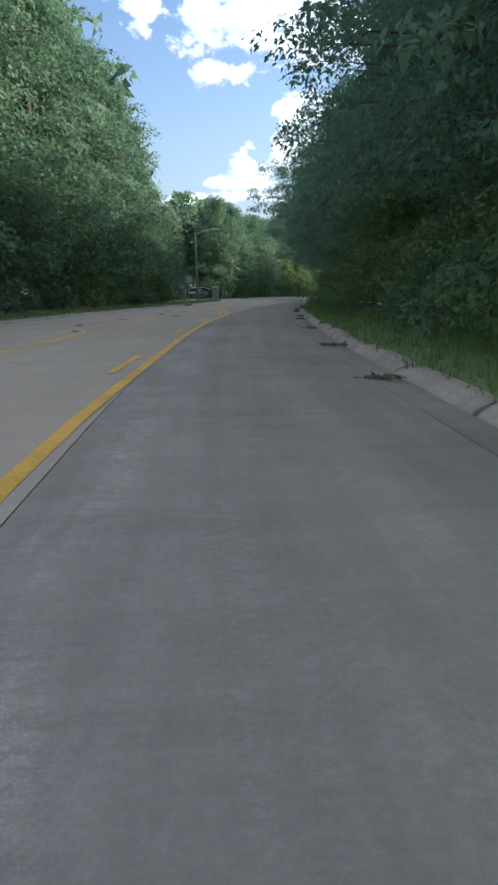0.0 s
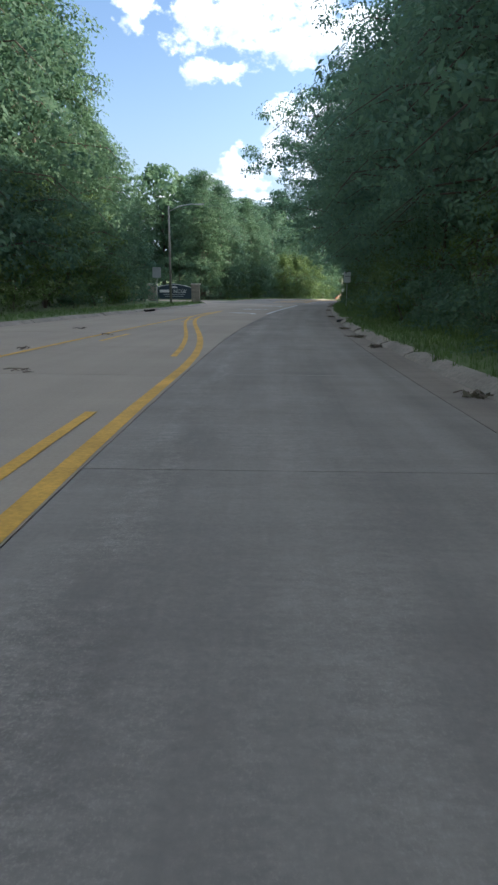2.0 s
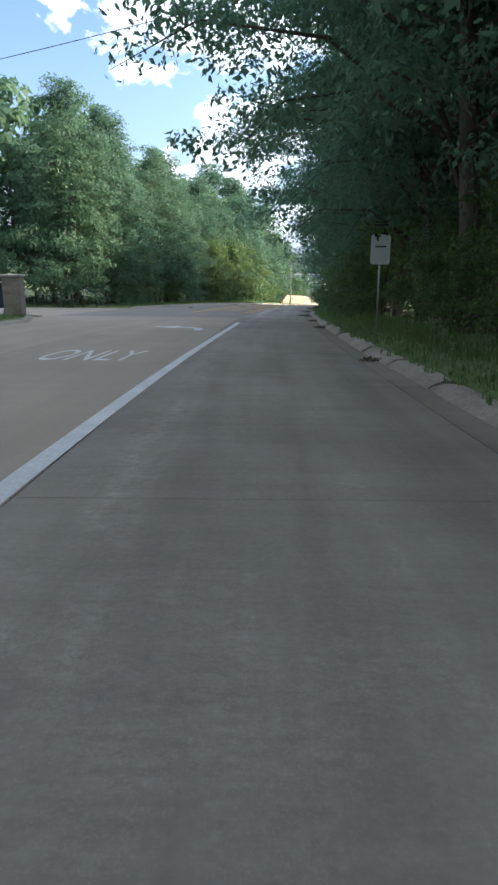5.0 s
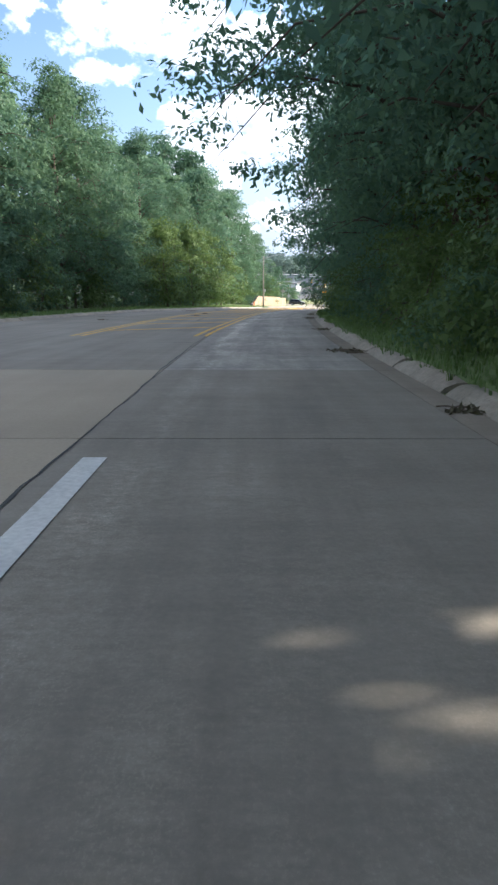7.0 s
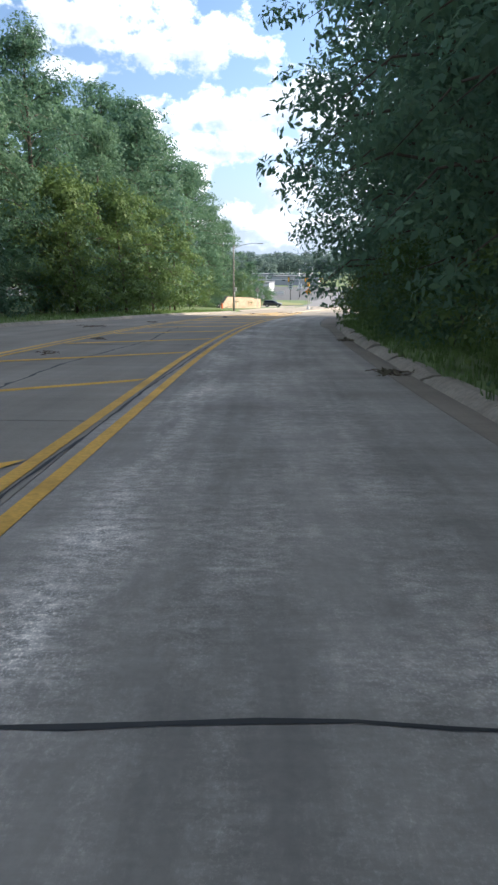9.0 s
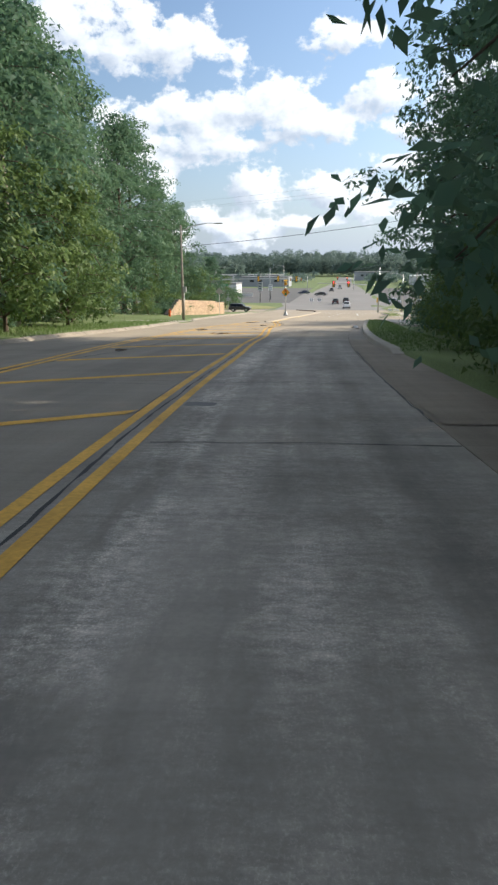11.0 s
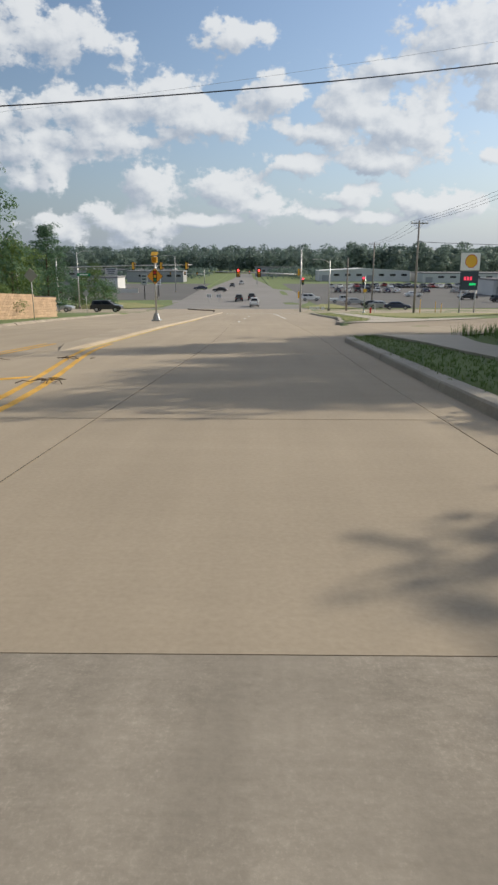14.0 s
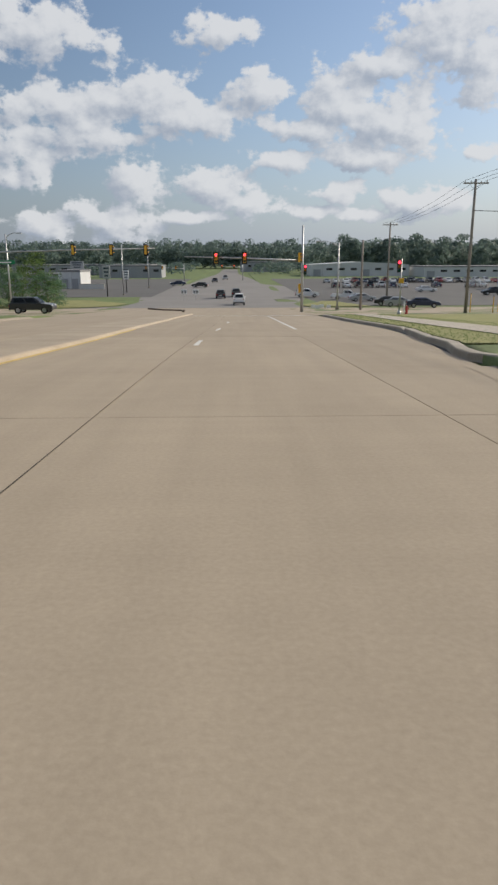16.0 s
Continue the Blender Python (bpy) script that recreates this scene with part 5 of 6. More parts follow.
# ---- estate sign at the side street ----
def estate_sign():
    base = stand(92.4, -14.7, 22)
    thing = empty("entrance_sign", base)
    for x in (-2.35, 2.35):
        pier = part("pier", bmesh.new(), STONE, thing, "square stone pier with a cap")
        bm = bmesh.new()
        box(bm, (0.86, 0.86, 1.85), (x, 0, 0.92), 0.02)
        bm.to_mesh(pier.data)
        bm.free()
        for r in range(9):
            for c in range(2):
                off = 0.21 if r % 2 else 0.0
                w = 0.41
                box_part("stone", (w - 0.02, 0.03, 0.18), (x - 0.21 + c * 0.42, -0.435, 0.11 + r * 0.2), STONE, pier, 0.008)
        box_part("cap", (1.02, 1.02, 0.12), (x, 0, 1.9), WALK, pier, 0.03)
    bm = bmesh.new()
    n = 12
    top = [(-1.85 + 3.7 * k / n, 1.55 + 0.32 * math.sin(math.pi * k / n)) for k in range(n + 1)]
    outline = [(-1.85, 0.35), (1.85, 0.35)] + top[::-1]
    board = flat_shape("board", outline, (0, 0, 0), SIGN_BLUE, thing, 0.06)
    bm.free()
    rim = [Vector((x, -0.07, z + 0.02)) for x, z in top]
    rod_part("rim", rim, [0.04] * len(rim), SIGN_WHITE, thing, 6)
    cu = bpy.data.curves.new("letters", "FONT")
    cu.body, cu.size, cu.align_x = "RIDGE", 0.5, "CENTER"
    ob = new("letters", cu)
    me = bpy.data.meshes.new_from_object(ob.evaluated_get(bpy.context.evaluated_depsgraph_get()))
    bpy.data.objects.remove(ob)
    me.materials.clear()
    me.materials.append(SIGN_WHITE)
    ob = new("letters", me)
    ob.parent = board
    ob.matrix_local = pose(0.62, -0.075, 1.0, 90, 0, 0)
    box_part("name_bar", (1.05, 0.012, 0.3), (-1.05, -0.07, 1.17), SIGN_WHITE, board, 0.0)
    for z, w in ((0.82, 2.4), (0.62, 2.0)):
        box_part("line_bar", (w, 0.01, 0.07), (0, -0.07, z), SIGN_BACK, board, 0.0)
    flat_shape("emblem", [(-0.45, 0), (-0.3, 0.14), (0.0, 0.2), (0.3, 0.14), (0.45, 0)], (0, -0.068, 1.5), SIGN_WHITE, board, 0.006)
    tagged(thing, "dark blue estate sign between two square stone piers", "sign")


estate_sign()


# ---- retaining wall ----
def retaining_wall():
    """Low wall of tan blocks below the trees, its upper end sloping down to the drive."""
    thing = empty("retaining_wall")
    p0, p1 = at(215.5, -19.3), at(240.0, -17.2)
    along = Vector((p1.x - p0.x, p1.y - p0.y, 0))
    length = along.length
    along.normalize()
    out = Vector((along.y, -along.x, 0))
    z0, z1 = p0.z, p1.z
    body_top = lambda u: min(2.15, 0.35 + 0.42 * u) if u < 6 else 2.15 - 0.25 * (u / length)
    verts, faces = [], []
    n = 24
    for i in range(n + 1):
        u = length * i / n
        b = p0 + along * u
        zb = z0 + (z1 - z0) * i / n
        for o, z in ((0, -0.4), (0, body_top(u) + zb - zb - 0.03), (-0.5, body_top(u) - 0.03), (-0.5, -0.4)):
            q = b - out * 0.04 + out * o
            verts.append((q.x, q.y, zb + z))
    for i in range(n):
        for j in range(4):
            a = i * 4 + j
            b = i * 4 + (j + 1) % 4
            faces.append((a, b, b + 4, a + 4))
    faces += [(0, 1, 2, 3), (n * 4 + 3, n * 4 + 2, n * 4 + 1, n * 4)]
    mesh_object("wall_core", verts, faces, JOINT, thing)
    bm = bmesh.new()
    box(bm, (0.44, 0.10, 0.19), (0, 0, 0), 0.012)
    me = bpy.data.meshes.new("block")
    bm.to_mesh(me)
    bm.free()
    me.materials.append(BLOCK)
    ang = math.atan2(along.y, along.x)
    r = random.Random(3)
    count = 0
    for row in range(11):
        z = 0.1 + row * 0.2
        u = 0.23 + (0.22 if row % 2 else 0.0)
        while u < length - 0.2:
            if z + 0.05 < body_top(u):
                zb = z0 + (z1 - z0) * u / length
                q = p0 + along * u + out * (r.uniform(-0.006, 0.010) - row * 0.006)
                ob = new("block", me)
                ob.parent = thing
                ob.matrix_local = Matrix.Translation((q.x, q.y, zb + z)) @ Matrix.Rotation(ang, 4, "Z")
                count += 1
            u += 0.455
    tagged(thing, "tan concrete-block retaining wall below the trees", "wall", kind="structure")


retaining_wall()


def hydrant(m, mat, label):
    thing = empty("fire_hydrant", m)
    rod_part("barrel", [(0, 0, 0), (0, 0, 0.3), (0, 0, 0.6)], [0.12, 0.11, 0.11], mat, thing, 12)
    rod_part("bonnet", [(0, 0, 0.6), (0, 0, 0.7), (0, 0, 0.78)], [0.14, 0.10, 0.03], mat, thing, 12)
    rod_part("nozzle", [(-0.19, 0, 0.48), (0, 0, 0.48), (0.19, 0, 0.48)], [0.06] * 3, mat, thing, 8)
    rod_part("flange", [(0, 0, 0.0), (0, 0, 0.03), (0, 0, 0.06)], [0.17] * 3, mat, thing, 12)
    return tagged(thing, label, "fire hydrant")


hydrant(on_xy(-30.8, 270.5, at(270.4, 15).z + 0.02), RED_PAINT, "red fire hydrant at the corner")
hydrant(stand(211.5, -18.0), ORANGE_PAINT, "orange hydrant beside the timber pole")

# ---- vehicles ----
def paint_mat(name, base, metal=0.3):
    m = material(name, base, 0.3, metal, grain=0.04, scale=3)
    m.node_tree.nodes["Principled BSDF"].inputs["Coat Weight"].default_value = 0.6
    return m


PAINTS = {
    "white": paint_mat("car_white", (0.75, 0.75, 0.74), 0.0),
    "silver": paint_mat("car_silver", (0.42, 0.43, 0.44), 0.6),
    "dark": paint_mat("car_dark", (0.025, 0.028, 0.032), 0.2),
    "blue": paint_mat("car_dark_blue", (0.02, 0.035, 0.08), 0.3),
    "red": paint_mat("car_red", (0.25, 0.02, 0.02), 0.2),
}
TAIL = material("tail_lamp", (0.3, 0.01, 0.01), 0.2)
HEAD = material("head_lamp", (0.7, 0.7, 0.68), 0.1)


def hull(outline, half_low, half_high, z_split):
    """A body from its side outline: narrower towards the roof, edges rounded."""
    bm = bmesh.new()
    sides = []
    for sgn in (-1, 1):
        row = []
        for y, z in outline:
            w = half_low if z <= z_split else half_low + (half_high - half_low) * (z - z_split) / (1.0 - 0)
            row.append(bm.verts.new((sgn * w, y, z)))
        sides.append(row)
    n = len(outline)
    for i in range(n):
        j = (i + 1) % n
        bm.faces.new((sides[0][i], sides[0][j], sides[1][j], sides[1][i]))
    bm.faces.new(sides[0][::-1])
    bm.faces.new(sides[1])
    bmesh.ops.recalc_face_normals(bm, faces=bm.faces)
    bmesh.ops.bevel(bm, geom=list(bm.edges), offset=0.05, segments=2, affect="EDGES", profile=0.6, clamp_overlap=True)
    return bm


SHAPES = {
    "saloon": (4.7, [(-2.3, 0.35), (-2.32, 0.75), (-2.2, 0.95), (-1.5, 1.0), (1.05, 0.95), (2.1, 0.8), (2.32, 0.6), (2.3, 0.32)], [(-1.75, 0.98), (-1.05, 1.4), (0.25, 1.43), (1.15, 0.96)]),
    "estate": (4.7, [(-2.25, 0.42), (-2.3, 0.8), (-2.25, 1.1), (1.0, 1.08), (2.05, 0.98), (2.3, 0.75), (2.28, 0.4)], [(-2.2, 1.08), (-1.95, 1.68), (0.35, 1.70), (1.15, 1.07)]),
    "pickup": (5.6, [(-2.8, 0.55), (-2.82, 1.05), (-0.6, 1.08), (-0.55, 1.12), (1.2, 1.12), (2.5, 1.05), (2.75, 0.85), (2.72, 0.5)], [(-0.7, 1.1), (-0.5, 1.78), (0.75, 1.80), (1.45, 1.1)]),
}


def car(shape, colour, label):
    """A vehicle facing +y, wheels on z = 0."""
    length, body, cabin = SHAPES[shape]
    thing = empty("car")
    part("body", hull(body, 0.9, 0.88, 0.6), PAINTS[colour], thing, shade=False)
    part("cabin", hull(cabin, 0.80, 0.55, 1.0), PAINTS[colour], thing)
    (y0, z0), (y1, z1), (y2, z2), (y3, z3) = cabin

    def pane(name, pts):
        bm = bmesh.new()
        bm.faces.new([bm.verts.new(p) for p in pts])
        bmesh.ops.solidify(bm, geom=bm.faces[:], thickness=0.012)
        part(name, bm, GLASS, thing)

    t = lambda a, b, k: a + (b - a) * k
    wl, wh = 0.805, 0.62
    pane("windscreen", [(-0.68, t(y3, y2, 0.12) + 0.06, t(z3, z2, 0.12)), (0.68, t(y3, y2, 0.12) + 0.06, t(z3, z2, 0.12)), (0.55, t(y3, y2, 0.88) + 0.05, t(z3, z2, 0.88)), (-0.55, t(y3, y2, 0.88) + 0.05, t(z3, z2, 0.88))])
    pane("rear_window", [(-0.66, t(y0, y1, 0.15) - 0.05, t(z0, z1, 0.15)), (0.66, t(y0, y1, 0.15) - 0.05, t(z0, z1, 0.15)), (0.55, t(y0, y1, 0.85) - 0.04, t(z0, z1, 0.85)), (-0.55, t(y0, y1, 0.85) - 0.04, t(z0, z1, 0.85))])
    for sgn in (-1, 1):
        for a, b in ((0.06, 0.48), (0.54, 0.94)):
            lo = lambda k: (sgn * 0.812, t(y0 + 0.25, y3 - 0.25, k), t(z0, z1, 0.14))
            hi = lambda k: (sgn * 0.70, t(y1 + 0.05, y2 - 0.05, k), t(z0, z1, 0.86))
            pane("side_window", [lo(a), lo(b), hi(b), hi(a)])
    r = 0.37 if shape != "saloon" else 0.33
    for y in (-length * 0.29, length * 0.30):
        for sgn in (-1, 1):
            w = disc_part("wheel", r, 0.22, (sgn * 0.80, y, r), RUBBER, thing, "X", sides=18)
            disc_part("rim", r * 0.62, 0.235, (sgn * 0.80, y, r), RIM, w, "X", sides=12)
    for sgn in (-1, 1):
        zt = body[1][1]
        box_part("tail_lamp", (0.26, 0.06, 0.2), (sgn * 0.7, -length / 2 + 0.02, zt - 0.02), TAIL, thing, 0.02)
        box_part("head_lamp", (0.34, 0.08, 0.15), (sgn * 0.62, length / 2 - 0.12, 0.72 if shape == "saloon" else 0.86), HEAD, thing, 0.02)
        box_part("mirror", (0.16, 0.1, 0.12), (sgn * 0.95, y3 - 0.25, z3 + 0.08), PAINTS[colour], thing, 0.03)
    box_part("bumper", (1.7, 0.12, 0.2), (0, -length / 2 + 0.03, 0.48), BLACK if shape != "saloon" else PAINTS[colour], thing, 0.04)
    box_part("number_plate", (0.5, 0.02, 0.12), (0, -length / 2 - 0.035, 0.62), SIGN_WHITE, thing, 0.0)
    return tagged(thing, label, "car")


MODELS = {}
NAMES = {"saloon": "saloon car", "estate": "sport utility car", "pickup": "pickup truck"}
for shape in SHAPES:
    for colour in PAINTS:
        if (shape, colour) in (("pickup", "blue"), ("pickup", "red"), ("pickup", "silver"), ("pickup", "dark"), ("estate", "blue")):
            continue
        MODELS[shape, colour] = [None, "%s %s on the asphalt" % ({"dark": "black", "blue": "dark blue"}.get(colour, colour), NAMES[shape])]


def park(shape, colour, x, y, z, turn, label="", group="parked cars"):
    """Places a vehicle: the first of a model is built, later ones are copies of it."""
    slot = MODELS[shape, colour]
    m = on_xy(x, y, z, turn)
    if slot[0] is None:
        slot[0] = car(shape, colour, slot[1])
        slot[0].matrix_basis = m
        ob = slot[0]
    else:
        ob = copy_thing(slot[0], m)
    return tagged(ob, label or slot[1], "car", group)


zr = lambda y: road_z(y)
park("pickup", "white", -46.7, 318.5, zr(318.5) + 0.02, 0, "white pickup truck seen from behind, waiting in the lane", "traffic")
park("estate", "dark", -50.6, 343, zr(343) + 0.02, 0, "black sport utility car seen from behind, in its lane", "traffic")
park("estate", "dark", -47.7, 349, zr(349) + 0.02, 0, "black sport utility car ahead of the white pickup", "traffic")
park("estate", "dark", -68.2, 281.5, zr(281.5) + 0.02, -90, "black sport utility car waiting at the side of the crossing", "traffic")
park("saloon", "silver", -75.5, 281.5, zr(281.5) + 0.02, -90, "silver saloon car behind the black one at the crossing", "traffic")
park("saloon", "dark", -58.5, 398, zr(398) + 0.02, 75, "black saloon car turning on the far road", "traffic")
park("saloon", "blue", -66.0, 412, zr(412) + 0.02, 90, "dark blue saloon car on the far road", "traffic")
park("saloon", "dark", -56.5, 440, zr(440) + 0.02, 180, "black saloon car coming along the far road", "traffic")
park("estate", "silver", -54.0, 470, zr(470) + 0.02, 180, "silver sport utility car far down the road", "traffic")
park("estate", "white", -33.5, 345, zr(345) + 0.04, -90, "white sport utility car on the cross street", "traffic")
# near rows by the footpath
park("saloon", "blue", -20.6, 304.5, zr(304.5) + 0.04, -100, "dark blue saloon car parked nose to the lawn")
park("saloon", "silver", -22.8, 309.5, zr(309.5) + 0.04, -100)
park("saloon", "dark", -23.5, 313.5, zr(313.5) + 0.04, -98)
park("saloon", "silver", -25.0, 330, zr(330) + 0.04, -85)
park("pickup", "white", -27.0, 336, zr(336) + 0.04, -95, "white pickup truck parked beside the lawn")
park("saloon", "white", -4.4, 366, zr(366) + 0.04, -90)
park("estate", "dark", 6.0, 352, zr(352) + 0.04, 90)
park("estate", "dark", 10.5, 341, zr(341) + 0.04, -80)
park("estate", "silver", 13.5, 335, zr(335) + 0.04, -85)
crng = random.Random(9)
for row, (y, x0, x1) in enumerate(((392, -22, 40), (430, -20, 70), (437, -12, 72))):
    x = x0
    while x < x1:
        if crng.random() < 0.86:
            key = crng.choice([("saloon", "white"), ("saloon", "white"), ("estate", "white"), ("saloon", "silver"), ("estate", "silver"), ("saloon", "dark"), ("saloon", "blue"), ("saloon", "red"), ("estate", "red"), ("estate", "dark")])
            park(*key, x, y + crng.uniform(-0.4, 0.4), zr(y) + 0.04, 180 if row % 2 else 0)
        x += 3.0

# ---- buildings of the valley ----
CLAD = material("pale_cladding", (0.55, 0.56, 0.57), 0.7, grain=0.06, scale=2, stain=0.12, stain_scale=0.15)
CLAD_GREY = material("grey_cladding", (0.30, 0.31, 0.33), 0.7, grain=0.06, scale=2, stain=0.12, stain_scale=0.15)
ROOF = material("flat_roof", (0.20, 0.20, 0.21), 0.9, grain=0.1, scale=3, stain=0.2)
AWNING = material("awning_cloth", (0.62, 0.60, 0.56), 0.8, grain=0.08)
BRICK_FAR = material("far_brick", (0.26, 0.15, 0.10), 0.9, grain=0.15, scale=6, stain=0.15)


def building(x, y, w, dep, h, mat, label, gable=0.0, bays=6, doors=2, z=None):
    """A plain shed: walls with pilasters, roof with a parapet, windows and doors to the road side."""
    thing = empty("building", on_xy(x, y, (zr(y) if z is None else z) - 0.1))
    bm = bmesh.new()
    box(bm, (w, dep, h), (0, dep / 2, h / 2), 0.05)
    part("wall", bm, mat, thing)
    if gable:
        bm = bmesh.new()
        a = [bm.verts.new(p) for p in ((-w / 2 - 0.3, -0.3, h), (w / 2 + 0.3, -0.3, h), (0, -0.3, h + gable), (-w / 2 - 0.3, dep + 0.3, h), (w / 2 + 0.3, dep + 0.3, h), (0, dep + 0.3, h + gable))]
        for f in ((0, 1, 2), (5, 4, 3), (0, 2, 5, 3), (2, 1, 4, 5), (1, 0, 3, 4)):
            bm.faces.new([a[i] for i in f])
        part("roof", bm, mat, thing)
    else:
        box_part("roof", (w + 0.4, dep + 0.4, 0.5), (0, dep / 2, h + 0.1), ROOF, thing, 0.05)
    for k in range(bays + 1):
        box_part("pilaster", (0.35, 0.2, h * 0.98), (-w / 2 + w * k / bays, -0.08, h * 0.49), mat, thing, 0.02)
    for k in range(bays):
        cx = -w / 2 + w * (k + 0.5) / bays
        if k % max(1, bays // max(1, doors)) == 0:
            d = box_part("door", (min(3.4, w / bays * 0.6), 0.12, min(3.6, h * 0.6)), (cx, -0.06, min(3.6, h * 0.6) / 2), CLAD_GREY, thing, 0.02)
        else:
            win = box_part("window", (w / bays * 0.5, 0.10, h * 0.2), (cx, -0.05, h * 0.62), GLASS, thing, 0.01)
            box_part("sill", (w / bays * 0.54, 0.2, 0.1), (cx, -0.1, h * 0.51), mat, win, 0.01)
    return tagged(thing, label, "building", group="valley buildings")


building(5, 520, 44, 30, 5.2, CLAD, "long pale metal warehouse with a low gable", 1.2, 8)
building(62, 500, 66, 30, 4.3, CLAD, "long low pale warehouse behind the car park", 0, 12)
building(140, 480, 60, 30, 4.6, CLAD, "pale flat-roofed warehouse beyond the filling station", 0, 10)
building(-35, 640, 30, 16, 6.0, CLAD_GREY, "grey office block far down the valley", 0, 8)
building(-130, 560, 70, 30, 5.0, CLAD_GREY, "long grey shed on the far side of the valley", 0, 12)
building(-205, 540, 60, 30, 5.5, CLAD, "pale warehouse beyond the woods", 0, 10)
building(-95, 500, 26, 16, 5.0, CLAD_GREY, "low grey shop beside the far road", 0, 6)
building(-92, 389, 5.5, 12, 4.6, CLAD, "small white-fronted shop at the crossing", 0, 2)
building(-106, 396, 20, 12, 3.6, CLAD_GREY, "low dark shop building beside the white one", 0, 5)
shop = building(31, 372, 24, 14, 4.4, CLAD, "filling station shop with striped awnings", 0, 6)
for k in range(9):
    bm = bmesh.new()
    x = -11.2 + k * 2.55
    a = [bm.verts.new(p) for p in ((x, -0.1, 4.2), (x + 1.3, -0.1, 4.2), (x + 1.3, -2.2, 2.5), (x, -2.2, 2.5))]
    bm.faces.new(a)
    bmesh.ops.solidify(bm, geom=bm.faces[:], thickness=0.06)
    part("awning", bm, AWNING if k % 2 == 0 else BLACK, shop)
    bm = bmesh.new()
    a = [bm.verts.new(p) for p in ((x + 1.3, -0.1, 4.2), (x + 2.5, -0.1, 4.2), (x + 2.5, -2.2, 2.5), (x + 1.3, -2.2, 2.5))]
    bm.faces.new(a)
    bmesh.ops.solidify(bm, geom=bm.faces[:], thickness=0.06)
    part("awning", bm, BLACK, shop)


def price_sign():
    """The filling station's pole sign: emblem panel over a price panel, on two legs."""
    thing = empty("price_sign", on_xy(-15.7, 279, at(277, 31).z - 0.3, 12))
    for x in (-1.15, 1.15):
        rod_part("leg", [(x, 0, -0.2), (x, 0, 2.0), (x, 0, 4.2)], [0.11] * 3, SIGN_BACK, thing, 8)
    box_part("cabinet", (2.75, 0.5, 2.4), (0, 0, 7.3), SIGN_WHITE, thing, 0.05, "white panel with a rounded yellow emblem")
    n = 18
    fan = [(0.85 * math.cos(math.radians(-30 + 240 * k / n)), 0.1 + 0.85 * math.sin(math.radians(-30 + 240 * k / n))) for k in range(n + 1)] + [(-0.3, -0.7), (0.3, -0.7)]
    flat_shape("emblem_edge", [(x * 1.1, z * 1.1) for x, z in fan], (0, -0.262, 7.25), RED_PAINT, thing, 0.006)
    flat_shape("emblem", fan, (0, -0.275, 7.25), SIGNAL_YELLOW, thing, 0.006)
    panel = box_part("price_panel", (2.6, 0.45, 2.6), (0, 0, 4.7), SIGN_BLUE, thing, 0.04)
    for k in range(3):
        box_part("price_bar", (0.3, 0.02, 0.5), (-0.75 + k * 0.45, -0.235, 5.0), glow_red, panel, 0.0)
    box_part("price_bar", (1.0, 0.02, 0.3), (0.45, -0.235, 4.2), glow_green, panel, 0.0)
    tagged(thing, "filling station pole sign with a yellow emblem and lit prices", "sign")


glow_red = glow("red_digits", (0.9, 0.05, 0.1), 0.9)
glow_green = glow("green_digits", (0.03, 0.6, 0.15), 0.7)
price_sign()


def pylon_sign(x, y, height, w, h, mat, label):
    """A shop's board on one post, with plain bars in place of its words."""
    thing = empty("pylon_sign", on_xy(x, y, zr(y)))
    rod_part("post", [(0, 0.1, 0), (0, 0.1, height / 2), (0, 0.1, height - h * 0.4)], [0.12, 0.11, 0.1], DARK_METAL, thing, 8)
    board = box_part("board", (w, 0.25, h), (0, 0, height - h / 2), mat, thing, 0.03)
    for k in range(3):
        box_part("word_bar", (w * (0.75 - 0.12 * k), 0.02, h * 0.13), (0, -0.135, height - h * (0.2 + 0.28 * k)), SIGN_BLUE, board, 0.0)
    tagged(thing, label, "sign", group="shop signs")


pylon_sign(-74.3, 350, 6.2, 1.5, 2.6, SIGN_BACK, "grey shop sign board with dark bars on one post")
pylon_sign(-73.5, 368, 5.0, 1.3, 2.0, SIGN_WHITE, "white shop sign board with dark bars on one post")
pylon_sign(-100.0, 430, 7.0, 4.4, 2.4, SIGN_BACK, "wide grey hoarding on a single post")


def low_wall(x, y, w, h, label):
    thing = empty("forecourt_wall", on_xy(x, y, zr(y)))
    box_part("wall", (w, 0.3, h), (0, 0, h / 2), AWNING, thing, 0.02)
    box_part("coping", (w + 0.1, 0.42, 0.1), (0, 0, h + 0.04), WALK, thing, 0.02)
    tagged(thing, label, "wall")


low_wall(-86.0, 388, 6.5, 1.3, "low pale wall beside the white shop")


def marker_post(x, y, h, mat, label):
    thing = empty("marker_post", on_xy(x, y, zr(y)))
    rod_part("post", [(0, 0, -0.1), (0, 0, h / 2), (0, 0, h)], [0.05, 0.05, 0.045], mat, thing, 8)
    rod_part("cap", [(0, 0, h), (0, 0, h + 0.03), (0, 0, h + 0.06)], [0.055, 0.05, 0.02], DARK_METAL, thing, 8)
    tagged(thing, label, "post", group="marker posts")


for x, y, h in ((-22.6, 278.0, 1.9), (-20.8, 276.5, 1.6), (-19.2, 279.5, 1.3), (-28.2, 283.0, 1.2)):
    marker_post(x, y, h, SIGNAL_YELLOW if h > 1.25 else SIGN_WHITE, "slim yellow marker post on the corner lawn" if h > 1.25 else "slim white marker post on the corner lawn")


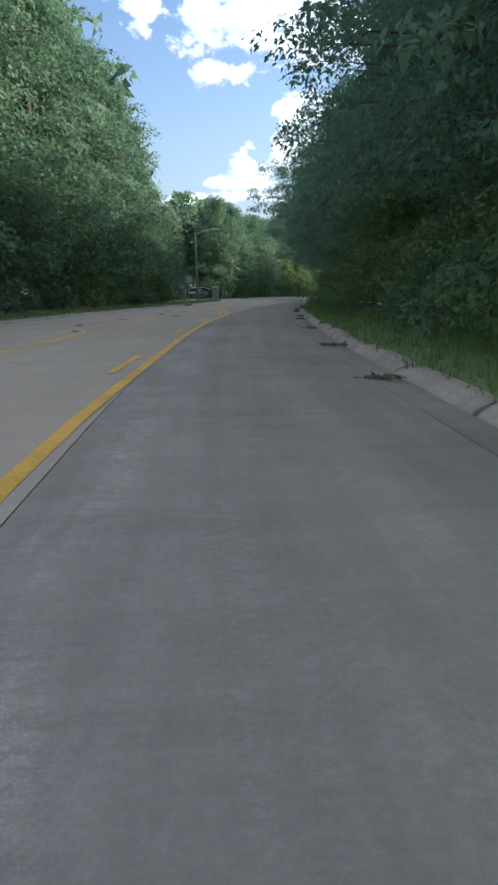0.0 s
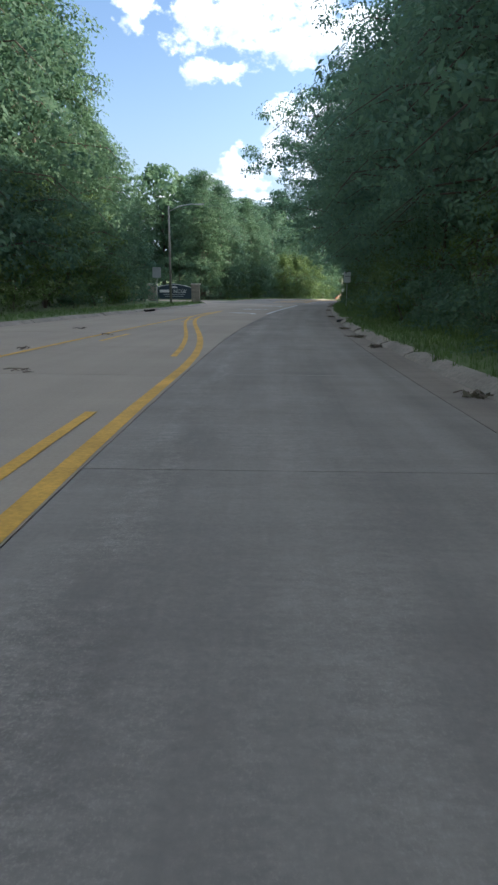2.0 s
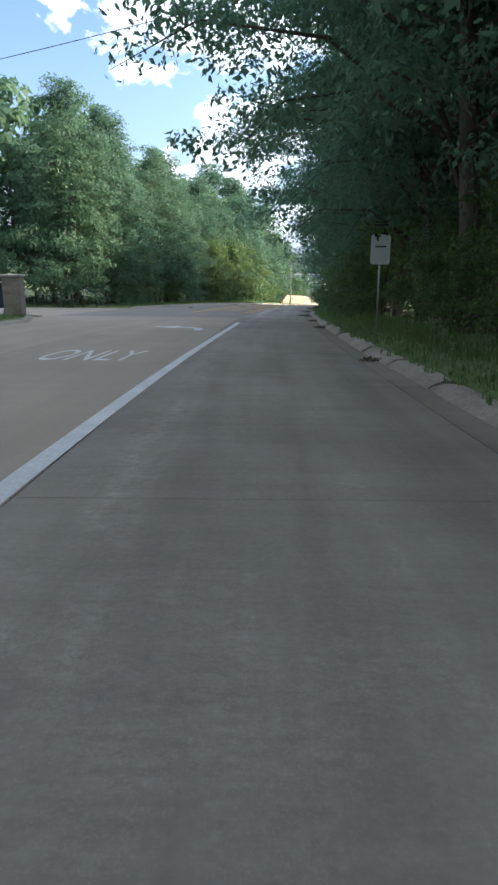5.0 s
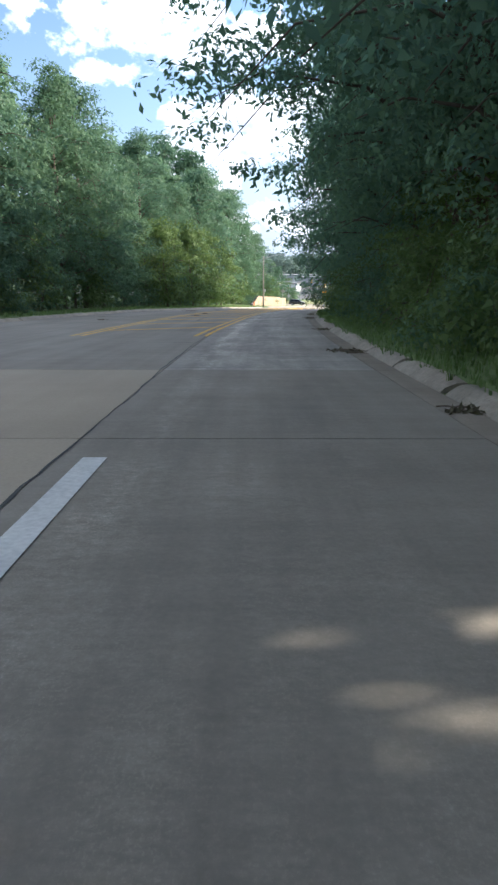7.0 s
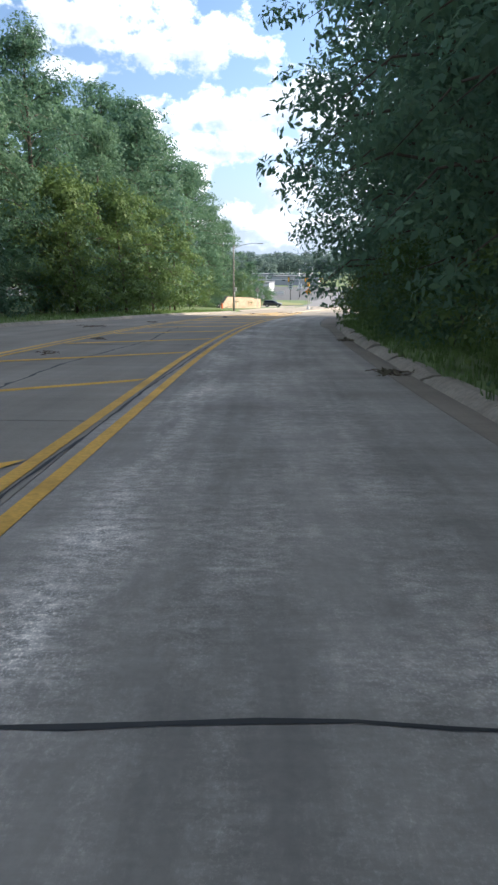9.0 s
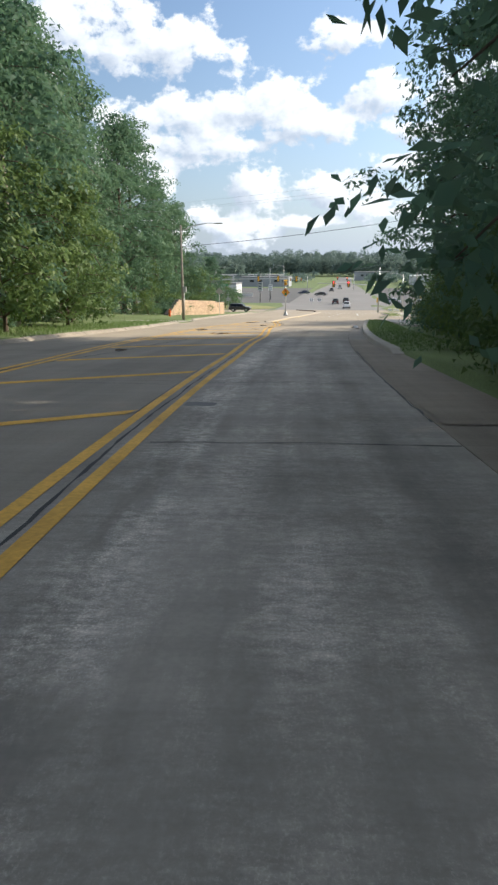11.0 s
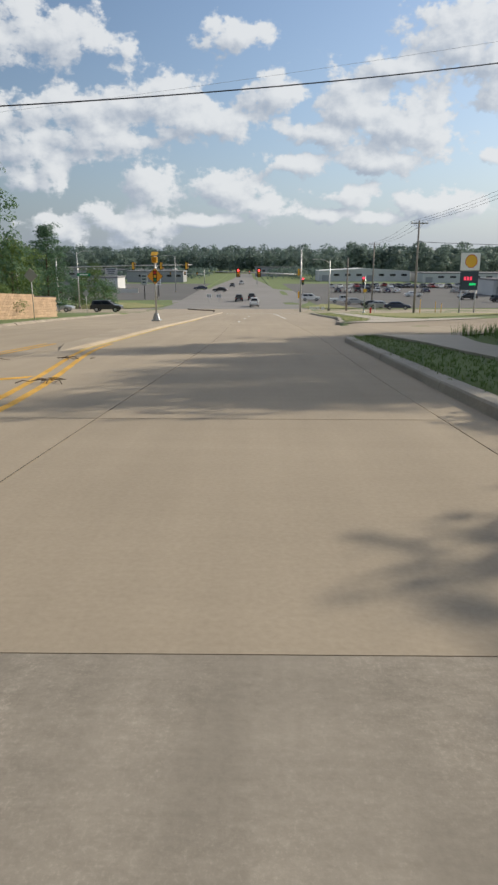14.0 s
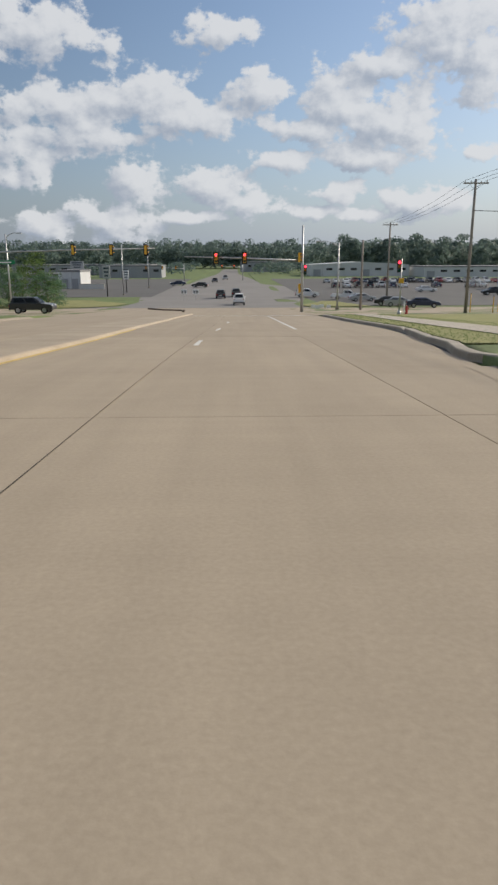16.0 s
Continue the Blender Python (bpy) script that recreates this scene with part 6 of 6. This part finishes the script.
# ---- far woods: one mass of clumps behind the buildings, haze put into the leaf colour ----
def far_woods(name, rows, seed, size, label, lump=5.0, per=26):
    r = np.random.default_rng(seed)
    cs, rs = [], []
    for x0, x1, y0, h, step in rows:
        x = x0
        while x < x1:
            hh = h * r.uniform(0.78, 1.12)
            yy = y0 + r.uniform(-12, 12)
            g = zr(yy)
            for k in range(max(2, int(hh / (lump * 0.7)))):
                cs.append((x + r.uniform(-2.5, 2.5), yy + r.uniform(-3, 3), g + lump * 0.4 + (hh - lump * 0.7) * (k + 0.5) / max(2, int(hh / (lump * 0.7)))))
                rs.append(lump * r.uniform(0.6, 1.05))
            x += step * r.uniform(0.7, 1.3)
    me = leaf_mesh(name, np.array(cs), np.array(rs), per, size, HAZED_LEAF, 0.2, seed)
    ob = new(name, me)
    return tagged(ob, label, "woods", kind="stuff")


far_woods("far_woods", [(-560, 520, 800, 19, 3.8), (-600, 560, 830, 22, 4.2), (-600, 560, 860, 24, 4.2)], 3, 2.0, "distant belt of woods across the valley, haze in its leaf colour", 5.5, 56)
far_woods("mid_woods", [(8, 300, 600, 19, 6), (-300, -130, 640, 14, 6), (30, 300, 570, 16, 7), (-36, 12, 690, 14, 6)], 4, 1.7, "tree belt behind the warehouses, haze in its leaf colour", 4.2, 110)

# belts of trees on both sides of the far road
BELTS = []
for y in (560, 590, 620):
    mid = at(y, -3).x
    BELTS += [(mid - 75, mid - 22, y, 5.5, 6), (mid + 18, mid + 46, y, 6, 6)]
far_woods("road_belt", BELTS, 6, 1.3, "trees lining the far road through the valley, haze in their leaf colour", 3.4, 60)

# trees behind the wall, along the left of the crossing, and the bank on the right
# unseen trees off to the right, placed to throw shadow bands on the road
for s, d, k in ((205, 23, 0.95), (209, 26, 1.0), (212, 22, 0.95), (216, 23, 0.86), (202, 25, 0.9)):
    plant("tall", s, d, k)
for s, d, k in ((190, -23, 1.3), (196, -22.5, 1.12), (197, -30, 1.35), (206, -26, 1.3), (207, -35, 1.35), (214, -24, 1.15), (221, -25, 1.12), (229, -24.5, 1.02), (238, -24, 0.98), (246, -27, 0.85), (256, -22.5, 0.62), (252, -30, 0.75), (222, -33, 1.05), (236, -33, 1.0), (262, -34, 0.7), (200, -40, 1.1)):
    plant("tall", s, d, k)
for s, d, k in ((218, -22, 0.8), (224, -21.5, 0.6), (231, -21.5, 0.6), (240, -21, 0.7), (247, -22.5, 0.8), (253, -25, 0.8), (258, -28, 0.8), (188, -21, 0.9), (184, -19, 0.8), (204, -23, 0.7), (210, -23, 0.9)):
    plant("low", s, d, k)
for k in range(26):
    plant("bush", 212 + k * 1.8, -20.6 - 0.9 * math.sin(k) - max(0, k - 14) * 0.45)
# bushes on the far corner lawn
for s, d, k in ((312, -28, 0.8), (316, -31, 0.9), (309, -33, 1.0), (320, -29, 0.75), (310, -38, 1.1), (314, -38, 1.1), (309, -44, 1.15), (318, -44, 0.9), (322, -35, 0.7)):
    plant("low", s, d, k)
for s, d, k in ((168, 10.5, 0.8), (172, 12, 0.85), (177, 11, 0.75), (181, 13, 0.85), (185, 11.5, 0.7), (189, 13.5, 0.8), (193, 13, 0.65), (197, 15, 0.7), (201, 16.5, 0.8), (204, 10.8, 0.55), (206, 13.5, 0.75), (200, 11.4, 0.65), (208.5, 16.5, 0.8), (203, 15, 0.85), (196.5, 12.4, 0.8), (176, 16, 1.0), (184, 17, 1.0), (192, 18, 0.9), (200, 20, 0.8), (206, 21, 0.7), (164, 9.5, 0.9)):
    plant("low", s, d, k)
for k in range(22):
    plant("bush", 167 + k * 1.55, 8.2 + 0.4 * math.sin(k * 2.3) + 0.03 * k, 1.0)
for k in range(14):
    plant("bush", 168 + k * 2.3, 9.6 + 0.5 * math.sin(k * 1.3) + 0.05 * k, 1.15)
for k in range(10):
    plant("bush", 163 + k * 1.6, 7.2 + 0.6 * math.sin(k * 1.9) - 0.03 * k, 1.05)
for k in range(22):
    plant("bush", 166 + k * 2.1, 9.0 + 0.28 * max(0, k - 8) + 0.8 * math.sin(k * 2.1))
for s, d, k in ((160, 14, 0.95), (166, 17, 0.95), (172, 21, 0.9), (180, 24, 0.75), (188, 27, 0.6), (197, 29, 0.65)):
    plant("tall", s, d, k)
# the wood on the far side of the side street
for s, d in ((117, -20), (116, -27), (118, -34), (115, -42), (119, -48), (84, -20), (80, -27)):
    plant("tall", s, d, 0.82)
for k in range(12):
    plant("low", 113.5 + 0.8 * math.sin(k * 1.7), -17 - k * 3.4, 0.95)
for s, d in ((80, -22), (86, -24), (90, -28), (76, -25), (83, -30)):
    plant("back", s, d, 0.72)
# extra unseen rank right of the road, added to block sun flecks on it
for k in range(12):
    plant("back", -4 + k * 5.1, 16.5 + 1.2 * math.sin(k * 2.0), 1.0)
for k in range(12):
    plant("back", 123 + 5.0 * math.sin(k * 1.3), -20 - k * 3.6, 0.74)
for s, d in ((78, 6.3), (75.5, 6.2), (84.5, 6.6)):
    plant("sapling", s, d, 0.75)
# overhanging trees beside the road
for s, d, k, turn in ((81, 6.2, 1.0, -14), (88, 7.6, 1.08, -22), (107.5, 6.9, 0.9, -12), (68, 8.2, 0.9, -18)):
    plant("wide", s, d, k, turn=turn)
for s, d, k in ((115, -17.2, 0.94), (123, -16.6, 0.8)):
    plant("tall", s, d, k)
plant("corner", 167.0, 8.8, 1.08, turn=140)
plant("corner", 168.5, 10.4, 1.0, turn=20)
plant("tall", 171, -15.4, 1.05)
# edge trees whose yellow-green leaf colour carries the evening sun
for s, d in ((152, -13.2), (160, -12.8), (167, -13.0), (175, -13.6), (182, -16.4)):
    plant("sunny", s, d, 0.95)

# ---- verge grass, flowers, litter and cracks ----
def blades(name, areas, per_m2, height, label, seed):
    """Tufts of grass blades over stretches of verge: (s0, s1, d0, d1)."""
    r = np.random.default_rng(seed)
    verts, faces = [], []
    for s0, s1, d0, d1 in areas:
        n = int(abs((s1 - s0) * (d1 - d0)) * per_m2)
        for _ in range(n):
            s, d = r.uniform(s0, s1), r.uniform(d0, d1)
            over = 0.16 + 0.2 * noise.noise(Vector((s * 0.6, 0.0, 3.0)))
            edge = kerb_right(s) + 0.36 - over if d > 0 else kerb_left(s) - 0.36 + over
            if (d > 0 and d < edge) or (d < 0 and d > edge):
                continue
            p = at(s, d, max(0.12, verge_up(s, d)) - 0.03)
            h = height * r.uniform(0.5, 1.3)
            for _ in range(3):
                a = r.uniform(0, 6.28)
                o = Vector((math.cos(a), math.sin(a), 0))
                q = p + o * r.uniform(0, 0.06)
                lean = o * h * r.uniform(0.15, 0.7)
                w = Vector((-o.y, o.x, 0)) * r.uniform(0.006, 0.014)
                i = len(verts)
                verts += [q - w, q + w, q + lean * 0.4 + Vector((0, 0, h * 0.65)) + w * 0.7, q + lean * 0.4 + Vector((0, 0, h * 0.65)) - w * 0.7, q + lean + Vector((0, 0, h))]
                faces += [(i, i + 1, i + 2, i + 3), (i + 3, i + 2, i + 4)]
    ob = mesh_object(name, verts, faces, BLADE)
    return tagged(ob, label, "grass", kind="stuff")


blades("verge_grass", [(0, 60, 2.7, 5.4), (60, 147, 2.6, 4.6)], 34, 0.17, "green roadside grass along the kerb", 1)
blades("long_grass", [(4, 60, 4.4, 6.6), (60, 150, 4.0, 5.6), (150, 206, 7.2, 9.5)], 16, 0.42, "longer grass and weeds at the edge of the trees", 2)
blades("verge_grass", [(20, 94, -13.6, -10.7), (114, 193, -14.5, -10.2)], 14, 0.22, "green roadside grass below the woods", 3)
blades("lawn_grass", [(226, 262, 5.9, 12.0), (157, 206, 3.0, 5.2)], 46, 0.09, "short sunlit lawn on the corner island", 4)


def flower(m, h):
    """A white-flowered weed: stalk with a flat umbel."""
    thing = empty("wildflower", m)
    rod_part("stalk", [(0, 0, 0), (0.02, 0, h / 2), (0.05, 0.01, h)], [0.006, 0.005, 0.004], BLADE, thing, 4)
    bm = bmesh.new()
    for k in range(9):
        a, rr = k * 2.4, 0.022 * math.sqrt(k)
        box(bm, (0.03, 0.03, 0.012), (0.05 + rr * math.cos(a), 0.01 + rr * math.sin(a), h + 0.004 * (k % 3)))
    part("umbel", bm, FLOWER, thing)
    return tagged(thing, "white-flowered weed in the verge grass", "flower", group="verge wildflowers")


frng = random.Random(6)
first_flower = flower(stand(26, 5.4), 0.62)
for k in range(46):
    s, d = frng.uniform(12, 40), frng.uniform(4.6, 6.0)
    if k > 34:
        s, d = frng.uniform(168, 190), -frng.uniform(11.5, 13.5)
    copy_thing(first_flower, stand(s, d, frng.uniform(0, 360)))


def litter(s, d, size, label="dark tangle of broken twigs and leaves on the road", leafy=True, name="branch_litter"):
    """A little heap of snapped twigs with a few dead leaves."""
    r = random.Random(int(s * 10 + d * 7))
    thing = empty(name, Matrix.Translation(at(s, d, 0.004)))
    bm = bmesh.new()
    for _ in range(int(5 + size * 14)):
        a = r.uniform(-0.7, 0.7) + (math.pi / 2 if r.random() < 0.25 else 0)
        c = Vector((r.gauss(0, size * 0.4), r.gauss(0, size * 0.22), r.uniform(0.01, 0.05)))
        v = Vector((math.cos(a), math.sin(a), r.uniform(-0.05, 0.12))) * size * r.uniform(0.15, 0.45)
        mid = c + Vector((0, 0, r.uniform(0.0, 0.04)))
        tube(bm, [c - v, mid, c + v], [0.010, 0.008, 0.004], 4)
    part("twigs", bm, TWIG, thing)
    if leafy:
        n = int(30 * size + 6)
        cs = np.array([[r.gauss(0, size * 0.4), r.gauss(0, size * 0.25), 0.02] for _ in range(n)])
        me = leaf_mesh("dead_leaves", cs, np.full(n, 0.05), 4, 0.09, DEBRIS, 0.1, int(s))
        ob = new("dead_leaves", me)
        ob.parent = thing
    return tagged(thing, label, "litter", group="storm litter on the road")


for s, d, k in ((100.5, 2.2, 0.9), (42.4, 2.5, 0.7), (38.6, 2.5, 0.45), (13.5, 2.4, 0.6), (20.0, 2.5, 0.5), (27.5, 2.55, 0.5), (31, 2.6, 0.4), (47, 2.4, 0.4), (131.5, 2.2, 0.5), (122.8, 2.2, 0.7), (110, 2.2, 0.5), (183.9, 2.3, 0.3), (181.5, 2.5, 0.2), (93, 2.3, 0.4), (87, 2.3, 0.6), (60, 2.3, 0.5), (74, 2.35, 0.45), (8.3, 2.3, 0.5)):
    litter(s, d, k * 0.62)
for s, d, k in ((186.5, -4.1, 0.55), (170.8, -4.1, 0.7), (191.5, -3.6, 0.6), (196.5, -4.6, 0.6), (181, -2.9, 0.3), (178, -3.4, 0.3), (33, -4.0, 0.35), (29, -5.9, 0.4), (24, -6.4, 0.35), (37, -5.7, 0.35), (42, -5.2, 0.3), (20, -5.2, 0.25), (45, -7.0, 0.35), (126, -4.6, 0.5), (131, -4.9, 0.5), (139, -7.5, 0.9), (145, -6.5, 0.5), (118, -8.0, 0.4), (176, -6.1, 0.7), (196, -6.6, 0.8), (226, -5.4, 0.25), (244, -5.6, 0.3), (158, -5.0, 0.4)):
    litter(s, d, k * 0.75, "scattered dead twigs on the carriageway", False)


def ribbon(points, width, mat, label, up=0.004, stray=0.022):
    """A wandering line of crack or sealer on the road: (s, d) points."""
    r = random.Random(int(points[0][0] * 13))
    verts, faces = [], []
    dense = []
    for (s0, d0), (s1, d1) in zip(points, points[1:]):
        n = max(2, int(math.hypot(s1 - s0, d1 - d0) / 0.25))
        dense += [(s0 + (s1 - s0) * i / n, d0 + (d1 - d0) * i / n) for i in range(n)]
    dense.append(points[-1])
    across = abs(points[-1][1] - points[0][1]) > abs(points[-1][0] - points[0][0])
    wander = 0.0
    for i, (s, d) in enumerate(dense):
        wander = wander * 0.8 + r.gauss(0, stray)
        w = width * r.uniform(0.35, 1.3)
        if across:
            verts += [at(s + wander - w / 2, d, up), at(s + wander + w / 2, d, up)]
        else:
            verts += [at(s, d + wander - w / 2, up), at(s, d + wander + w / 2, up)]
    for i in range(len(dense) - 1):
        faces.append((2 * i, 2 * i + 1, 2 * i + 3, 2 * i + 2))
    return tagged(mesh_object("road_crack", verts, faces, mat), label, "road crack", kind="structure")


ribbon([(84, -1.45), (106, -1.58)], 0.03, SEALER, "black ragged open joint between lanes", stray=0.009)
ribbon([(106, -1.75), (122, -1.5), (160, -1.5)], 0.034, SEALER, "black ragged open joint under the double yellow line", stray=0.009)
ribbon([(146.5, 1.8), (159, 1.86)], 0.034, SEALER, "black ragged joint along the gutter", stray=0.009)
for s, a, b in ((103.4, -5.2, -1.7), (108.8, -4.4, -1.8), (113.6, -1.4, 2.0), (150.3, -1.3, 1.8), (155.6, -1.2, 1.8), (160.9, -1.0, 1.7), (150.0, -4.8, -1.9), (145.2, -1.2, 1.8), (171.8, -0.6, 2.2), (134.8, -1.2, 2.1), (129.4, -5.0, -1.8)):
    ribbon([(s, a), (s + 0.06, (a + b) / 2), (s - 0.05, b)], 0.028, SEALER, "ragged dark transverse joint", stray=0.012)
ribbon([(118, -3.4), (124, -3.7), (131, -3.5), (140, -4.2)], 0.07, SEALER, "broken dark seam in the painted island")
ribbon([(150, -6.2), (158, -5.0), (166, -4.6)], 0.08, SEALER, "broken dark seam in the painted island")
for s, a, b in ((11.6, -9.5, -5.2), (11.6, -5.0, -1.7), (11.7, -1.3, 1.1), (22.3, -5.0, -1.2), (33.0, -0.9, 2.0), (33.0, -9.0, -5.0), (54.2, -1.3, 2.1), (97.2, -1.2, 1.9)):
    ribbon([(s, a), (s, b)], 0.02, WALK, "pale filled transverse joint", stray=0.003)


def storm_inlet(s, d, label):
    """A drain under a broken kerb; a solid black box gives the shade in its mouth."""
    thing = empty("storm_drain", stand(s, d, 0, 0.0))
    box_part("opening", (0.35, 1.1, 0.12), (0.12, 0, 0.07), BLACK, thing, 0.02)
    box_part("lid", (0.34, 1.15, 0.05), (0.24, 0, 0.165), KERB, thing, 0.02)
    return tagged(thing, label, "drain")


storm_inlet(54.1, 2.62, "dark storm drain under a broken concrete lid")
storm_inlet(66.5, -10.1, "storm drain in the far kerb")


def bag():
    """A crumpled pale plastic bag in the gutter."""
    bm = bmesh.new()
    bmesh.ops.create_icosphere(bm, subdivisions=3, radius=0.13)
    for v in bm.verts:
        k = 1 + 0.5 * noise.noise(v.co * 9) + 0.25 * noise.noise(v.co * 22)
        v.co = Vector((v.co.x * k * 1.25, v.co.y * k, max(-0.12, v.co.z * k * 0.75)))
    ob = part("plastic_bag", bm, SIGN_WHITE)
    ob.matrix_world = Matrix.Translation(at(183.5, 2.35, 0.08))
    tagged(ob, "crumpled white plastic bag lying in the gutter", "bag")


bag()


def utility_cover(s, d):
    thing = empty("manhole_cover", stand(s, d, 0, 0.0))
    box_part("frame", (0.42, 0.30, 0.008), (0, 0, 0.001), COVER_IRON, thing, 0.0)
    box_part("lid", (0.36, 0.24, 0.010), (0, 0, 0.002), COVER_IRON, thing, 0.0)
    tagged(thing, "small square metal cover set in the road", "cover")


utility_cover(147.7, -1.05)


def arrow_board(x, y):
    """A small white board with a black double arrow on a post, on the nose of the far median."""
    thing = empty("road_sign", on_xy(x, y, zr(y)))
    rod_part("post", [(0, 0.03, 0), (0, 0.03, 0.8), (0, 0.03, 1.6)], [0.03] * 3, STEEL, thing, 6)
    box_part("board", (1.1, 0.03, 0.8), (0, 0, 1.6), SIGN_WHITE, thing, 0.01)
    for k in (-1, 1):
        flat_shape("arrow", [(0.1, 0.3), (0.25, 0.05), (0.4, 0.3), (0.32, -0.3), (0.18, -0.3)], (-0.5 if k < 0 else 0.0, -0.025, 1.6), BLACK, thing, 0.004)
    tagged(thing, "small white board with black arrows on a post", "road sign")


arrow_board(-57.2, 336)
arrow_board(-55.0, 336)


def bent_rail():
    thing = empty("fallen_rail", on_xy(-53.5, 286.5, zr(286.5) + 0.15))
    rod_part("bar", [(-3.2, 0, 0.25), (-1.5, 0, 0.12), (0.6, 0, 0.05), (1.0, -0.2, -0.15)], [0.09, 0.09, 0.09, 0.09], BARK, thing, 8)
    rod_part("stub", [(0.9, 0, -0.2), (0.9, 0, 0.0), (0.95, 0, 0.1)], [0.12] * 3, BARK, thing, 8)
    tagged(thing, "dark bent bar lying on the median nose", "debris")


bent_rail()
for x, y in ((-36.5, 300), (-35.2, 301.5), (-34.6, 298.5), (-36.2, 297)):
    ob = box_part("yard_sign", (0.6, 0.03, 0.45), (0, 0, 0.35), SIGN_WHITE, None, 0.01)
    ob.matrix_world = on_xy(x, y, zr(y) + 0.02, 15)
    tagged(ob, "small white placard stuck in the corner lawn", "sign", "corner placards")

# ---- concrete slabs of the carriageway ----
def slab(s0, s1, f0, f1, up, mat):
    g = 0.006
    n = 2
    rows, uv = [], []
    for i in range(n + 1):
        s = s0 + g + (s1 - s0 - 2 * g) * i / n
        rows.append([at(s, f0(s) + g, -0.05), at(s, f0(s) + g, up), at(s, f1(s) - g, up), at(s, f1(s) - g, -0.05)])
        uv += [(f0(s), s), (f0(s), s), (f1(s), s), (f1(s), s)]
    verts = [v for r in rows for v in r]
    faces = [(i * 4 + j, i * 4 + j + 1, i * 4 + j + 5, i * 4 + j + 4) for i in range(n) for j in range(3)]
    faces += [(3, 2, 1, 0), (n * 4, n * 4 + 1, n * 4 + 2, n * 4 + 3)]
    return mesh_object("slab", verts, faces, mat, road, uv=uv)


srng = random.Random(2)
edges = [lambda s: kerb_left(s), lambda s: lane_edges(s)[1], lambda s: lane_edges(s)[2], lambda s: min(2.15, kerb_right(s) - 0.38) if s < 140 else (1.82 if s < 160 else knots(s, ((160, 1.85), (190, 2.15), (212, 2.4)))), lambda s: kerb_right(s)]
stations = [-80, -60, -40, -25, -10] + [-4.6 + 5.35 * k for k in range(0, 40)] + [216, 233, 250, 267.85]
for a, b in zip(stations, stations[1:]):
    for k in range(4):
        if k == 3:
            mat = GUTTER if a < 164 else (LANE_GREY if a < 180 else CONCRETE)
        elif k == 2:
            mat = LANE_GREY if a < 92 else (LANE_WORN if a < 164 else (LANE_GREY if a < 180 else CONCRETE))
        else:
            mat = LANE_GREY if 96 < a < 165 else CONCRETE
        slab(a, b, edges[k], edges[k + 1], srng.uniform(-0.002, 0.002), mat)
